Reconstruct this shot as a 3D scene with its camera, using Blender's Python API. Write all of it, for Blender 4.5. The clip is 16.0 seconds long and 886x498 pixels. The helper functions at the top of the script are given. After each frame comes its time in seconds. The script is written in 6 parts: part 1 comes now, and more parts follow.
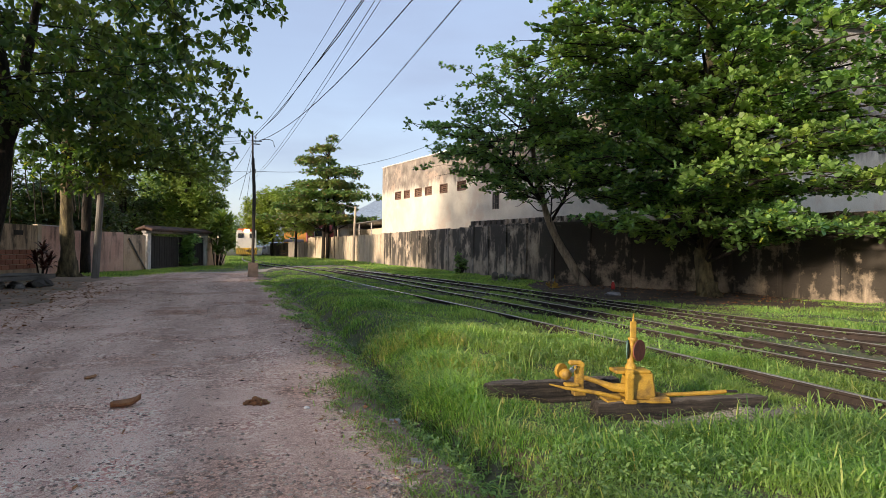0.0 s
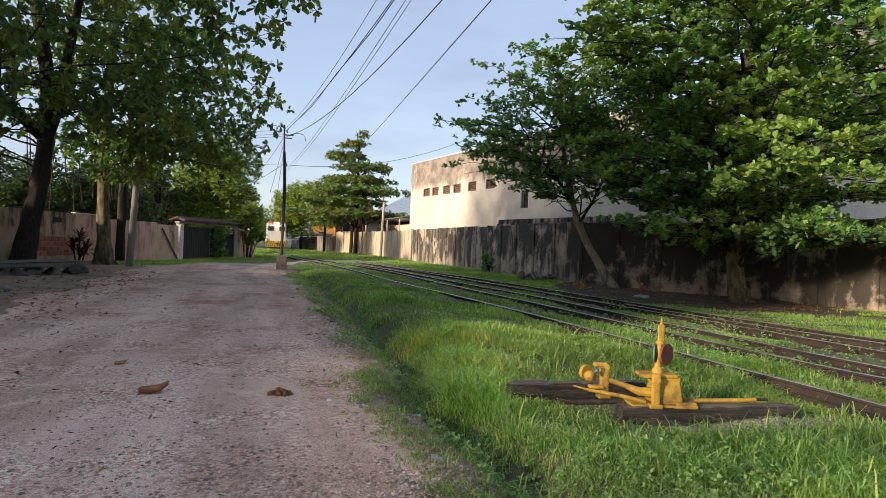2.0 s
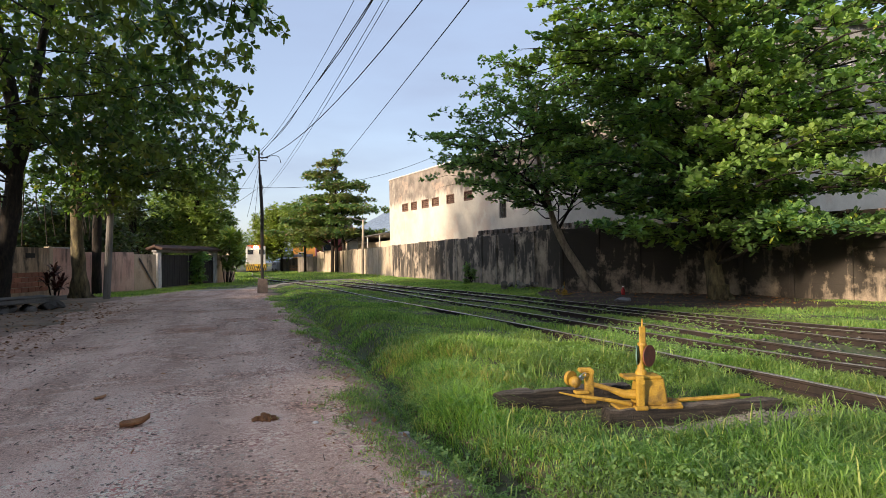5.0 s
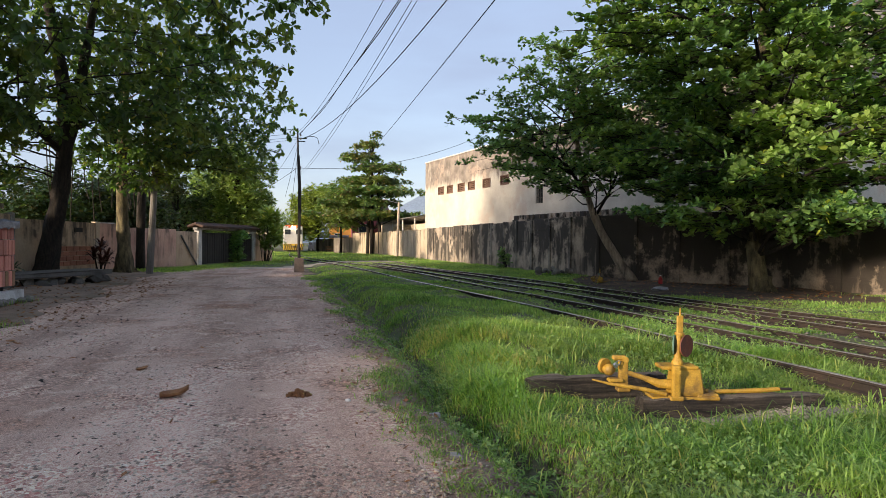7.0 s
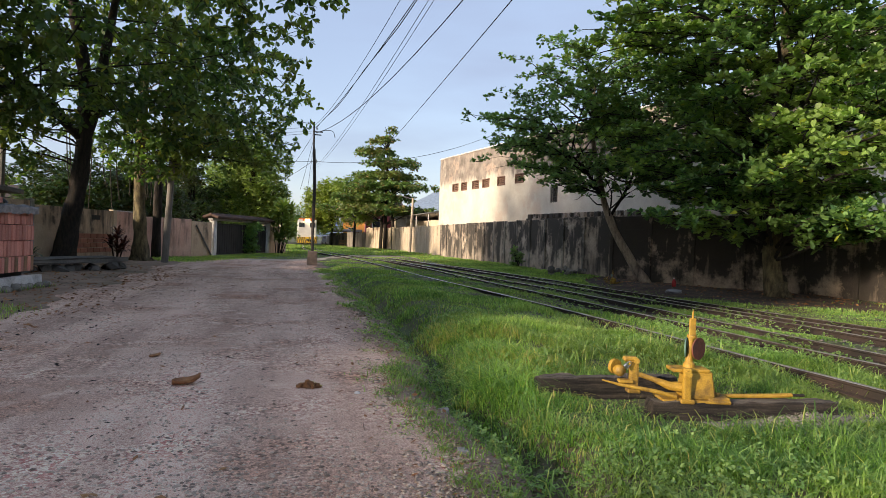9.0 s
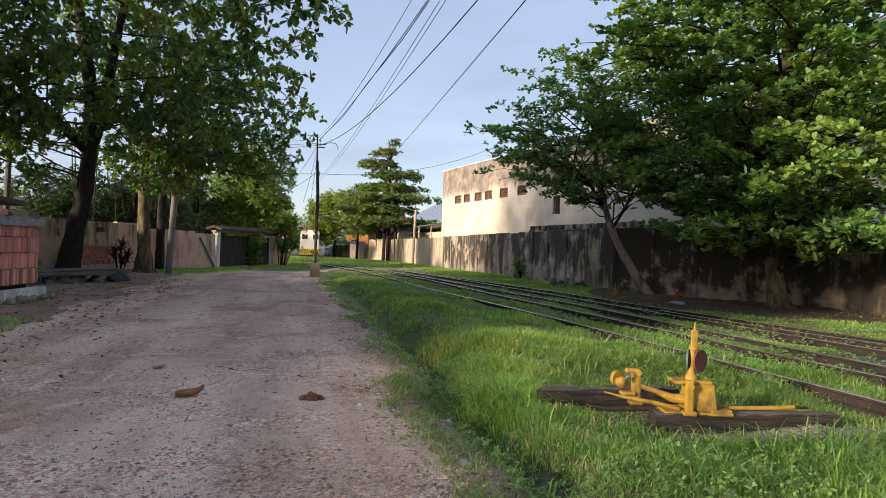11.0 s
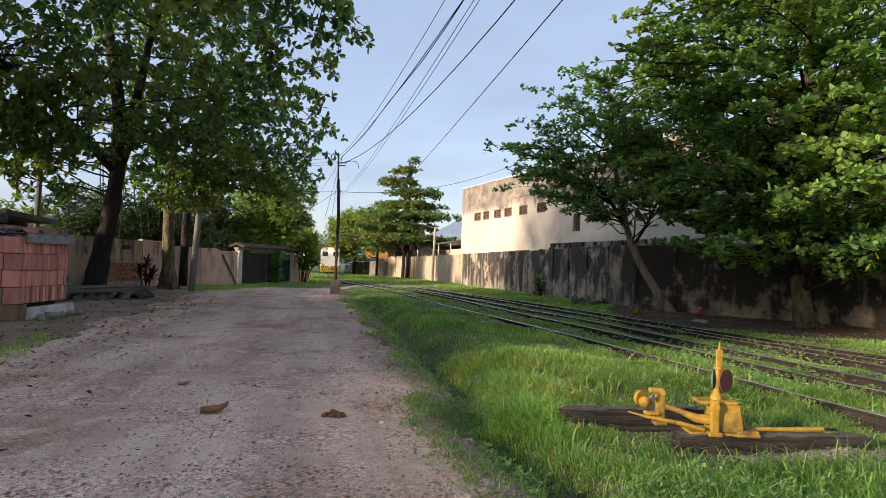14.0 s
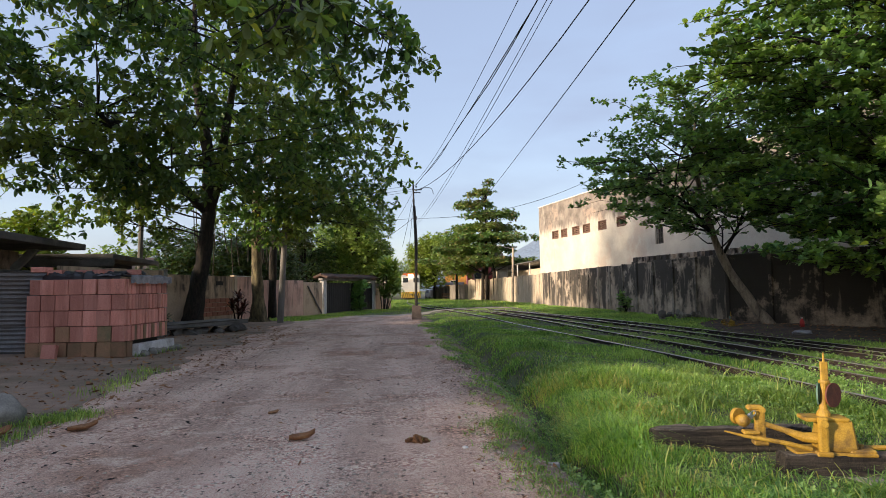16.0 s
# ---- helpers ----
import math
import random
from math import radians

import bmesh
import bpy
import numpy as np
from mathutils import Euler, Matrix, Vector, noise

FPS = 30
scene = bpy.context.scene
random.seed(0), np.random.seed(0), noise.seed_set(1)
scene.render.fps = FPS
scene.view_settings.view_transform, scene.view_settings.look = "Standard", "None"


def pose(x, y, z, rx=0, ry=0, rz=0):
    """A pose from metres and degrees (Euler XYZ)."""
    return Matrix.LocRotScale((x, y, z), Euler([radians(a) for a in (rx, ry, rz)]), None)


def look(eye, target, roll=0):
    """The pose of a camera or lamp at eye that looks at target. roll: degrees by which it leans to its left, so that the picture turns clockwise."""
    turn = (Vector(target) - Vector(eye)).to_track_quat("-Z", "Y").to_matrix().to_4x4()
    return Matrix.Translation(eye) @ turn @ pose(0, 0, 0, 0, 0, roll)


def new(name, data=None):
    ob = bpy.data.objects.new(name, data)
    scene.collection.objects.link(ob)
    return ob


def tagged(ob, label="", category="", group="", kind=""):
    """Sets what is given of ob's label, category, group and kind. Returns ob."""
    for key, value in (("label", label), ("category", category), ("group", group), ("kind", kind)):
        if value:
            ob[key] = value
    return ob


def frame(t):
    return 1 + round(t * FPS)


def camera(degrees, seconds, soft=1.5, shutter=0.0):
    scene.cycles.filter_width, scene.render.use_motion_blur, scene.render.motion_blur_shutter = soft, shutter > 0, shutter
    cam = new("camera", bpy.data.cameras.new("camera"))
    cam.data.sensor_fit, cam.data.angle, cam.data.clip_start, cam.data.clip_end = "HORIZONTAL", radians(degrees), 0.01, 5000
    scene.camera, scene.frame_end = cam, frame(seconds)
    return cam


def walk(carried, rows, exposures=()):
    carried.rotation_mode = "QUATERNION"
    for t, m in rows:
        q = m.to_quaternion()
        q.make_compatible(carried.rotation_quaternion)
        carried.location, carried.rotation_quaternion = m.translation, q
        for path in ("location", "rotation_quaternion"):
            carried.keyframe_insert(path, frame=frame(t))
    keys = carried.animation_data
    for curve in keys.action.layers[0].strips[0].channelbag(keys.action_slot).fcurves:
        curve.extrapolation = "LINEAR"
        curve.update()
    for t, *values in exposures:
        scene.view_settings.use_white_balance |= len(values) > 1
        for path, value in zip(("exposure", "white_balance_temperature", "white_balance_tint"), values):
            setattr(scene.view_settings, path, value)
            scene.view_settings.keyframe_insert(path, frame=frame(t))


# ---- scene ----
cam = camera(71.6, 16.0, soft=0.6)
PATH = [
    (0, (-0.041, -0.289, 1.557), (0.607, 1.603, 1.554), 0.7),
    (0.5, (-0.014, -0.273, 1.557), (0.59, 1.634, 1.537), -0.5),
    (1, (-0.017, -0.272, 1.542), (0.518, 1.655, 1.537), -0.4),
    (1.5, (-0.026, -0.278, 1.542), (0.513, 1.647, 1.514), 0.2),
    (2, (-0.023, -0.264, 1.547), (0.541, 1.655, 1.534), 2.2),
    (2.5, (-0.049, -0.276, 1.547), (0.523, 1.64, 1.569), 3.6),
    (3, (-0.011, -0.282, 1.542), (0.605, 1.62, 1.559), 2.5),
    (3.2, (-0.037, -0.286, 1.542), (0.573, 1.618, 1.562), 2.2),
    (5.3, (0.016, -0.281, 1.553), (0.636, 1.62, 1.584), -1.2),
    (5.5, (0.02, -0.268, 1.542), (0.633, 1.635, 1.552), -1.1),
    (6, (0.017, -0.27, 1.547), (0.586, 1.647, 1.553), -0.9),
    (6.5, (0.014, -0.253, 1.533), (0.53, 1.679, 1.512), 0.3),
    (7, (0.011, -0.254, 1.537), (0.523, 1.679, 1.517), 0.4),
    (7.5, (0.017, -0.259, 1.538), (0.508, 1.679, 1.518), 0.3),
    (8, (0.011, -0.257, 1.534), (0.491, 1.685, 1.496), 0.6),
    (8.5, (0.012, -0.259, 1.536), (0.497, 1.682, 1.499), 1.4),
    (9, (0.009, -0.256, 1.526), (0.481, 1.687, 1.495), 1.9),
    (9.5, (0.007, -0.255, 1.533), (0.47, 1.691, 1.515), 2.1),
    (11.8, (0.003, -0.316, 1.531), (0.459, 1.631, 1.548), 1.6),
    (12, (0.005, -0.318, 1.526), (0.454, 1.631, 1.546), 1.4),
    (12.5, (-0.005, -0.316, 1.536), (0.434, 1.635, 1.566), 1.7),
    (13, (0.001, -0.317, 1.529), (0.438, 1.634, 1.556), 1.7),
    (13.5, (-0.018, -0.309, 1.534), (0.408, 1.645, 1.548), 2.7),
    (14, (-0.029, -0.326, 1.543), (0.37, 1.633, 1.603), 1.9),
    (14.5, (-0.007, -0.315, 1.533), (0.381, 1.647, 1.554), 1.1),
    (15, (-0.001, -0.298, 1.541), (0.337, 1.672, 1.581), 1.1),
    (15.5, (-0.01, -0.307, 1.538), (0.238, 1.676, 1.623), 0.3),
    (16, (0.023, -0.321, 1.537), (0.168, 1.669, 1.668), -0.9),
]
walk(cam, [(t, look(e, g, r)) for t, e, g, r in PATH], exposures=((0, 1.52, 6800, 15), (16, 1.52, 6800, 15)))

# ---- light ----
LIGHT = Vector((0.90, 0.36, -0.245)).normalized()      # the way the low morning sun shines
sun = new("sun", bpy.data.lights.new("sun", "SUN"))
sun.data.energy, sun.data.angle, sun.data.color = 2.5, radians(4.5), (1.0, 0.87, 0.68)
sun.matrix_world = look((-60, -24, 20), Vector((-60, -24, 20)) + LIGHT)
world = bpy.data.worlds.new("world")
scene.world = world
world.use_nodes = True
wn, wl = world.node_tree.nodes, world.node_tree.links
sky = wn.new("ShaderNodeTexSky")
sky.sky_type, sky.sun_disc = "NISHITA", False
sky.sun_elevation, sky.sun_rotation = math.asin(-LIGHT.z), math.atan2(-LIGHT.x, -LIGHT.y)
sky.air_density, sky.dust_density, sky.ozone_density = 1.0, 0.9, 1.2
wn["Background"].inputs["Strength"].default_value = 0.15
# thin morning haze and veils of cloud
w_co = wn.new("ShaderNodeTexCoord")
w_map = wn.new("ShaderNodeMapping")
w_map.inputs["Scale"].default_value = (1.2, 1.2, 5.0)
w_noise = wn.new("ShaderNodeTexNoise")
w_noise.inputs["Scale"].default_value, w_noise.inputs["Detail"].default_value = 2.2, 6.0
w_ramp = wn.new("ShaderNodeValToRGB")
w_ramp.color_ramp.elements[0].position, w_ramp.color_ramp.elements[1].position = 0.42, 0.8
w_ramp.color_ramp.elements[0].color, w_ramp.color_ramp.elements[1].color = (0.72, 0.72, 0.72, 1), (0.92, 0.92, 0.92, 1)
w_mix = wn.new("ShaderNodeMixRGB")
w_mix.inputs[2].default_value = (0.91, 1.13, 1.61, 1)
wl.new(w_co.outputs["Generated"], w_map.inputs["Vector"])
wl.new(w_map.outputs[0], w_noise.inputs["Vector"])
wl.new(w_noise.outputs["Fac"], w_ramp.inputs[0])
wl.new(w_ramp.outputs[0], w_mix.inputs[0])
wl.new(sky.outputs[0], w_mix.inputs[1])
wl.new(w_mix.outputs[0], wn["Background"].inputs["Color"])

# ---- materials ----
def material(name, rough=0.8, metal=0.0):
    m = bpy.data.materials.new(name)
    m.use_nodes = True
    b = m.node_tree.nodes["Principled BSDF"]
    b.inputs["Roughness"].default_value, b.inputs["Metallic"].default_value = rough, metal
    return m, m.node_tree.nodes, m.node_tree.links, b


def coords(n, l, scale=(1, 1, 1), space="world"):
    mp = n.new("ShaderNodeMapping")
    mp.inputs["Scale"].default_value = scale
    if space == "world":
        l.new(n.new("ShaderNodeNewGeometry").outputs["Position"], mp.inputs["Vector"])
    else:
        l.new(n.new("ShaderNodeTexCoord").outputs["Object"], mp.inputs["Vector"])
    return mp.outputs[0]


def noise_fac(n, l, vec, scale, detail=6.0, lo=0.35, hi=0.65, rough=0.6):
    t = n.new("ShaderNodeTexNoise")
    t.inputs["Scale"].default_value, t.inputs["Detail"].default_value, t.inputs["Roughness"].default_value = scale, detail, rough
    l.new(vec, t.inputs["Vector"])
    r = n.new("ShaderNodeMapRange")
    r.inputs["From Min"].default_value, r.inputs["From Max"].default_value = lo, hi
    l.new(t.outputs["Fac"], r.inputs["Value"])
    return r.outputs[0]


def mixed(n, l, fac, a, b, kind="MIX"):
    m = n.new("ShaderNodeMixRGB")
    m.blend_type = kind
    for i, v in enumerate((fac, a, b)):
        if isinstance(v, (int, float)):
            m.inputs[i].default_value = v if i == 0 else (v, v, v, 1)
        elif isinstance(v, tuple):
            m.inputs[i].default_value = (*v, 1)
        else:
            l.new(v, m.inputs[i])
    return m.outputs[0]


def maths(n, l, op, a, b=0.0):
    m = n.new("ShaderNodeMath")
    m.operation = op
    for i, v in enumerate((a, b)):
        if isinstance(v, (int, float)):
            m.inputs[i].default_value = v
        else:
            l.new(v, m.inputs[i])
    return m.outputs[0]


def bump(n, l, b, height, strength=0.4, distance=0.02):
    u = n.new("ShaderNodeBump")
    u.inputs["Strength"].default_value, u.inputs["Distance"].default_value = strength, distance
    l.new(height, u.inputs["Height"])
    l.new(u.outputs[0], b.inputs["Normal"])


def surface(name, c1, c2, c3=None, scale=3.0, fine=40.0, rough=0.85, metal=0.0, stretch=(1, 1, 1), relief=0.3, space="world", vary=0.0):
    """Two colours mixed by a broad noise, a third by stains, fine grain and relief."""
    m, n, l, b = material(name, rough, metal)
    v = coords(n, l, stretch, space)
    col = mixed(n, l, noise_fac(n, l, v, scale), c1, c2)
    if c3:
        col = mixed(n, l, noise_fac(n, l, v, scale * 0.37, 8.0, 0.48, 0.68), col, c3)
    grain = noise_fac(n, l, coords(n, l, (1, 1, 1), space), fine, 4.0, 0.2, 0.8)
    col = mixed(n, l, 0.35, col, grain, "OVERLAY")
    if vary:
        o = n.new("ShaderNodeObjectInfo")
        hs = n.new("ShaderNodeHueSaturation")
        l.new(maths(n, l, "ADD", maths(n, l, "MULTIPLY", o.outputs["Random"], vary), 1 - vary / 2), hs.inputs["Value"])
        l.new(col, hs.inputs["Color"])
        col = hs.outputs[0]
    l.new(col, b.inputs["Base Color"])
    bump(n, l, b, grain, relief, 0.01 if relief < 0.75 else 0.05)
    return m


def foliage(name, dark, light, warm, thin=0.35, rough=0.42, warm_from=0.93):
    m, n, l, b = material(name, rough)
    g = n.new("ShaderNodeNewGeometry")
    col = mixed(n, l, g.outputs["Random Per Island"], dark, light)
    w = n.new("ShaderNodeMath")
    w.operation = "GREATER_THAN"
    w.inputs[1].default_value = warm_from
    l.new(maths(n, l, "FRACT", maths(n, l, "MULTIPLY", g.outputs["Random Per Island"], 37.0)), w.inputs[0])
    col = mixed(n, l, w.outputs[0], col, warm)
    patch = noise_fac(n, l, coords(n, l), 0.6, 3.0)
    col = mixed(n, l, maths(n, l, "MULTIPLY", noise_fac(n, l, coords(n, l), 0.35, 4.0, 0.45, 0.7), 0.45), col, warm)
    hs = n.new("ShaderNodeHueSaturation")
    l.new(maths(n, l, "ADD", maths(n, l, "MULTIPLY", patch, 0.5), 0.72), hs.inputs["Value"])
    l.new(col, hs.inputs["Color"])
    l.new(hs.outputs[0], b.inputs["Base Color"])
    t = n.new("ShaderNodeBsdfTranslucent")
    l.new(mixed(n, l, 1.0, hs.outputs[0], (1.5, 1.6, 0.6), "MULTIPLY"), t.inputs["Color"])
    x = n.new("ShaderNodeMixShader")
    x.inputs[0].default_value = thin
    l.new(b.outputs[0], x.inputs[1])
    l.new(t.outputs[0], x.inputs[2])
    l.new(x.outputs[0], n["Material Output"].inputs["Surface"])
    return m


def road_material():
    m, n, l, b = material("road_gravel", 0.92)
    v = coords(n, l)
    lane = coords(n, l, (1.0, 0.12, 1.0))
    col = mixed(n, l, noise_fac(n, l, lane, 1.1, 5.0, 0.38, 0.62), (0.43, 0.275, 0.20), (0.75, 0.53, 0.405))
    col = mixed(n, l, noise_fac(n, l, v, 0.45, 6.0, 0.5, 0.66), col, (0.41, 0.22, 0.14))
    col = mixed(n, l, noise_fac(n, l, v, 2.6, 8.0, 0.52, 0.7), col, (0.69, 0.515, 0.395))
    vo = n.new("ShaderNodeTexVoronoi")
    vo.inputs["Scale"].default_value = 38.0
    l.new(v, vo.inputs["Vector"])
    sp = n.new("ShaderNodeSeparateColor")
    l.new(vo.outputs["Color"], sp.inputs[0])
    r = n.new("ShaderNodeMapRange")
    r.inputs["To Min"].default_value, r.inputs["To Max"].default_value = 0.12, 0.86
    l.new(sp.outputs[0], r.inputs["Value"])
    grit = mixed(n, l, noise_fac(n, l, v, 0.9, 5.0, 0.4, 0.62), 0.5, r.outputs[0])
    col = mixed(n, l, 0.95, col, grit, "OVERLAY")
    fine = noise_fac(n, l, v, 90.0, 4.0, 0.3, 0.7)
    col = mixed(n, l, 0.6, col, fine, "OVERLAY")
    l.new(col, b.inputs["Base Color"])
    h = maths(n, l, "ADD", maths(n, l, "MULTIPLY", vo.outputs["Distance"], -0.6), maths(n, l, "MULTIPLY", fine, 0.5))
    bump(n, l, b, maths(n, l, "ADD", h, noise_fac(n, l, v, 5.0, 6.0, 0.2, 0.8)), 0.6, 0.018)
    return m


def wall_material(name, base, light, stain, amount=0.5, tall=2.9):
    """Old plaster or concrete with black runs of mould that hang from the top."""
    m, n, l, b = material(name, 0.9)
    v = coords(n, l)
    col = mixed(n, l, noise_fac(n, l, v, 1.2, 6.0), base, light)
    runs = noise_fac(n, l, coords(n, l, (1.6, 1.6, 0.22)), 1.5, 8.0, 0.60 - amount * 0.3, 0.80 - amount * 0.2, 0.62)
    blots = noise_fac(n, l, v, 0.7, 8.0, 0.40, 0.54, 0.68)
    z = n.new("ShaderNodeSeparateXYZ")
    l.new(v, z.inputs[0])
    up = n.new("ShaderNodeMapRange")
    up.inputs["From Min"].default_value, up.inputs["From Max"].default_value = tall * 0.05, tall * 0.75
    up.inputs["To Min"].default_value = 0.42
    l.new(z.outputs["Z"], up.inputs["Value"])
    f = maths(n, l, "MULTIPLY", maths(n, l, "MULTIPLY", runs, blots), up.outputs[0])
    col = mixed(n, l, maths(n, l, "MINIMUM", maths(n, l, "MULTIPLY", f, 1.3 + amount), 0.93), col, stain)
    grain = noise_fac(n, l, v, 30.0, 5.0, 0.2, 0.8)
    col = mixed(n, l, 0.3, col, grain, "OVERLAY")
    l.new(col, b.inputs["Base Color"])
    bump(n, l, b, grain, 0.35, 0.01)
    return m


def painted_front(name):
    """White limewash, with a band of grime under the parapet and rust runs."""
    m, n, l, b = material(name, 0.88)
    v = coords(n, l)
    z = n.new("ShaderNodeSeparateXYZ")
    l.new(v, z.inputs[0])
    wav = noise_fac(n, l, coords(n, l, (1.0, 1.0, 0.25)), 1.6, 8.0, 0.2, 0.8)
    edge = maths(n, l, "ADD", z.outputs["Z"], maths(n, l, "MULTIPLY", wav, 1.3))
    band = n.new("ShaderNodeMapRange")
    band.inputs["From Min"].default_value, band.inputs["From Max"].default_value = 6.6, 7.2
    l.new(edge, band.inputs["Value"])
    col = mixed(n, l, noise_fac(n, l, v, 0.8, 6.0), (0.66, 0.60, 0.50), (0.54, 0.48, 0.39))
    grime = mixed(n, l, noise_fac(n, l, v, 1.4, 8.0), (0.15, 0.125, 0.105), (0.30, 0.25, 0.205))
    col = mixed(n, l, maths(n, l, "MULTIPLY", band.outputs[0], noise_fac(n, l, coords(n, l, (1, 1, 0.4)), 1.1, 8.0, 0.22, 0.42)), col, grime)
    peel = noise_fac(n, l, v, 0.5, 9.0, 0.54, 0.6, 0.7)
    col = mixed(n, l, maths(n, l, "MULTIPLY", peel, 0.45), col, (0.55, 0.40, 0.30))
    grain = noise_fac(n, l, v, 25.0, 5.0, 0.2, 0.8)
    col = mixed(n, l, 0.2, col, grain, "OVERLAY")
    l.new(col, b.inputs["Base Color"])
    bump(n, l, b, grain, 0.3, 0.01)
    return m


ROAD = road_material()
SOIL = surface("verge_soil", (0.11, 0.10, 0.055), (0.075, 0.11, 0.04), (0.17, 0.135, 0.09), 1.6, 60, 0.95)
PATH_DIRT = surface("pale_path_dirt", (0.42, 0.36, 0.28), (0.33, 0.27, 0.2), None, 1.5, 50, 0.95)
DIRT = surface("leafy_dirt", (0.35, 0.245, 0.18), (0.24, 0.165, 0.115), (0.14, 0.115, 0.065), 1.3, 55, 0.95, relief=0.5)
def stone_material():
    m, n, l, b = material("gravel_stone", 0.9)
    g = n.new("ShaderNodeNewGeometry")
    col = mixed(n, l, g.outputs["Random Per Island"], (0.18, 0.13, 0.10), (0.64, 0.52, 0.405))
    grain = noise_fac(n, l, coords(n, l), 120.0, 3.0, 0.2, 0.8)
    l.new(mixed(n, l, 0.3, col, grain, "OVERLAY"), b.inputs["Base Color"])
    return m


STONE = stone_material()
ROCK = surface("grey_rock", (0.20, 0.18, 0.15), (0.31, 0.28, 0.235), (0.12, 0.12, 0.09), 4, 50, 0.9, relief=0.5)
CONCRETE_OLD = wall_material("mouldy_concrete", (0.38, 0.295, 0.22), (0.52, 0.42, 0.32), (0.03, 0.026, 0.022), 0.95)
# more mould for panels under the trees, with their shade put into the colour
CONCRETE_DARK = wall_material("shaded_mouldy_concrete", (0.34, 0.26, 0.19), (0.46, 0.36, 0.26), (0.02, 0.017, 0.014), 1.25)
CONCRETE_POST = wall_material("mouldy_concrete_post", (0.26, 0.22, 0.18), (0.36, 0.31, 0.25), (0.03, 0.026, 0.022), 0.8)
PLANK_WALL = wall_material("ochre_concrete_plank", (0.46, 0.36, 0.25), (0.54, 0.44, 0.32), (0.10, 0.07, 0.05), 0.35)
FRONT = painted_front("limewashed_front")
PINK = wall_material("pink_render", (0.60, 0.36, 0.275), (0.67, 0.44, 0.34), (0.10, 0.07, 0.055), 0.4)
TAN = wall_material("tan_render", (0.48, 0.34, 0.22), (0.56, 0.42, 0.29), (0.07, 0.055, 0.04), 0.55)
GREYWALL = wall_material("grey_render", (0.24, 0.235, 0.23), (0.30, 0.29, 0.28), (0.10, 0.10, 0.10), 0.4, 12)
CEMENT = surface("grey_cement", (0.36, 0.34, 0.31), (0.27, 0.255, 0.23), (0.13, 0.12, 0.10), 3, 40, 0.9)
DARKCEM = surface("dark_cement", (0.10, 0.09, 0.08), (0.155, 0.14, 0.12), (0.045, 0.043, 0.036), 2, 40, 0.9)
CLAY = surface("clay_block", (0.60, 0.225, 0.165), (0.70, 0.31, 0.235), (0.46, 0.17, 0.12), 3.5, 45, 0.88, stretch=(2, 2, 0.3), vary=0.5)
CLAY_OLD = surface("weathered_clay_block", (0.34, 0.17, 0.10), (0.26, 0.15, 0.08), (0.13, 0.12, 0.06), 2.5, 45, 0.9, vary=0.4)
BRICK = surface("red_brick", (0.33, 0.13, 0.08), (0.42, 0.18, 0.11), None, 5, 60, 0.9, vary=0.3)
TILE = surface("roof_tile", (0.075, 0.045, 0.035), (0.12, 0.07, 0.05), (0.035, 0.032, 0.027), 3, 50, 0.9)
YELLOW = surface("chipped_yellow_paint", (0.34, 0.19, 0.018), (0.44, 0.265, 0.035), (0.13, 0.075, 0.022), 14, 90, 0.6, space="object", relief=0.15)
RUSTDISC = surface("rust_red_paint", (0.20, 0.055, 0.03), (0.13, 0.04, 0.025), None, 14, 80, 0.65)
GREENDISC = surface("faded_green_paint", (0.10, 0.20, 0.15), (0.06, 0.13, 0.10), None, 14, 80, 0.6)
STEEL = surface("padlock_steel", (0.55, 0.55, 0.55), (0.42, 0.42, 0.42), None, 20, 90, 0.3, 1.0)
RAILTOP = surface("worn_rail_head", (0.70, 0.65, 0.60), (0.50, 0.44, 0.39), (0.26, 0.18, 0.13), 3, 60, 0.34, 0.75)
RAILWEB = surface("rusty_rail", (0.024, 0.017, 0.014), (0.04, 0.026, 0.02), (0.015, 0.012, 0.010), 5, 60, 0.85, 0.2)
TIMBER_TOP = surface("pale_sleeper_top", (0.06, 0.048, 0.038), (0.30, 0.25, 0.195), (0.03, 0.025, 0.02), 5, 90, 0.95, stretch=(0.35, 5, 6), relief=1.0, space="object")
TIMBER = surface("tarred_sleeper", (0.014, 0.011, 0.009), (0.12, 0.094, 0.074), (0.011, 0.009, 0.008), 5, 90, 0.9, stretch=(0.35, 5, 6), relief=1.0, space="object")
BARK = surface("dark_bark", (0.016, 0.012, 0.010), (0.05, 0.036, 0.026), (0.012, 0.014, 0.009), 7, 30, 0.95, stretch=(2, 2, 0.5), relief=0.8)
BARK_PALE = surface("pale_bark", (0.075, 0.06, 0.035), (0.27, 0.215, 0.11), (0.025, 0.022, 0.014), 4, 30, 0.95, stretch=(2, 2, 0.6), relief=0.8)
BARK_TAN = surface("tan_bark", (0.24, 0.185, 0.13), (0.40, 0.325, 0.24), (0.10, 0.08, 0.06), 5, 30, 0.95, stretch=(2, 2, 0.6), relief=0.7)
POLEDARK = surface("dark_tarred_pole", (0.035, 0.03, 0.026), (0.06, 0.05, 0.042), None, 3, 40, 0.85)
POLEGREY = surface("concrete_pole", (0.22, 0.20, 0.18), (0.16, 0.145, 0.13), (0.085, 0.08, 0.065), 2.5, 40, 0.9, stretch=(1, 1, 0.4))
CABLE = surface("black_cable", (0.02, 0.02, 0.022), (0.03, 0.03, 0.032), None, 5, 40, 0.6)
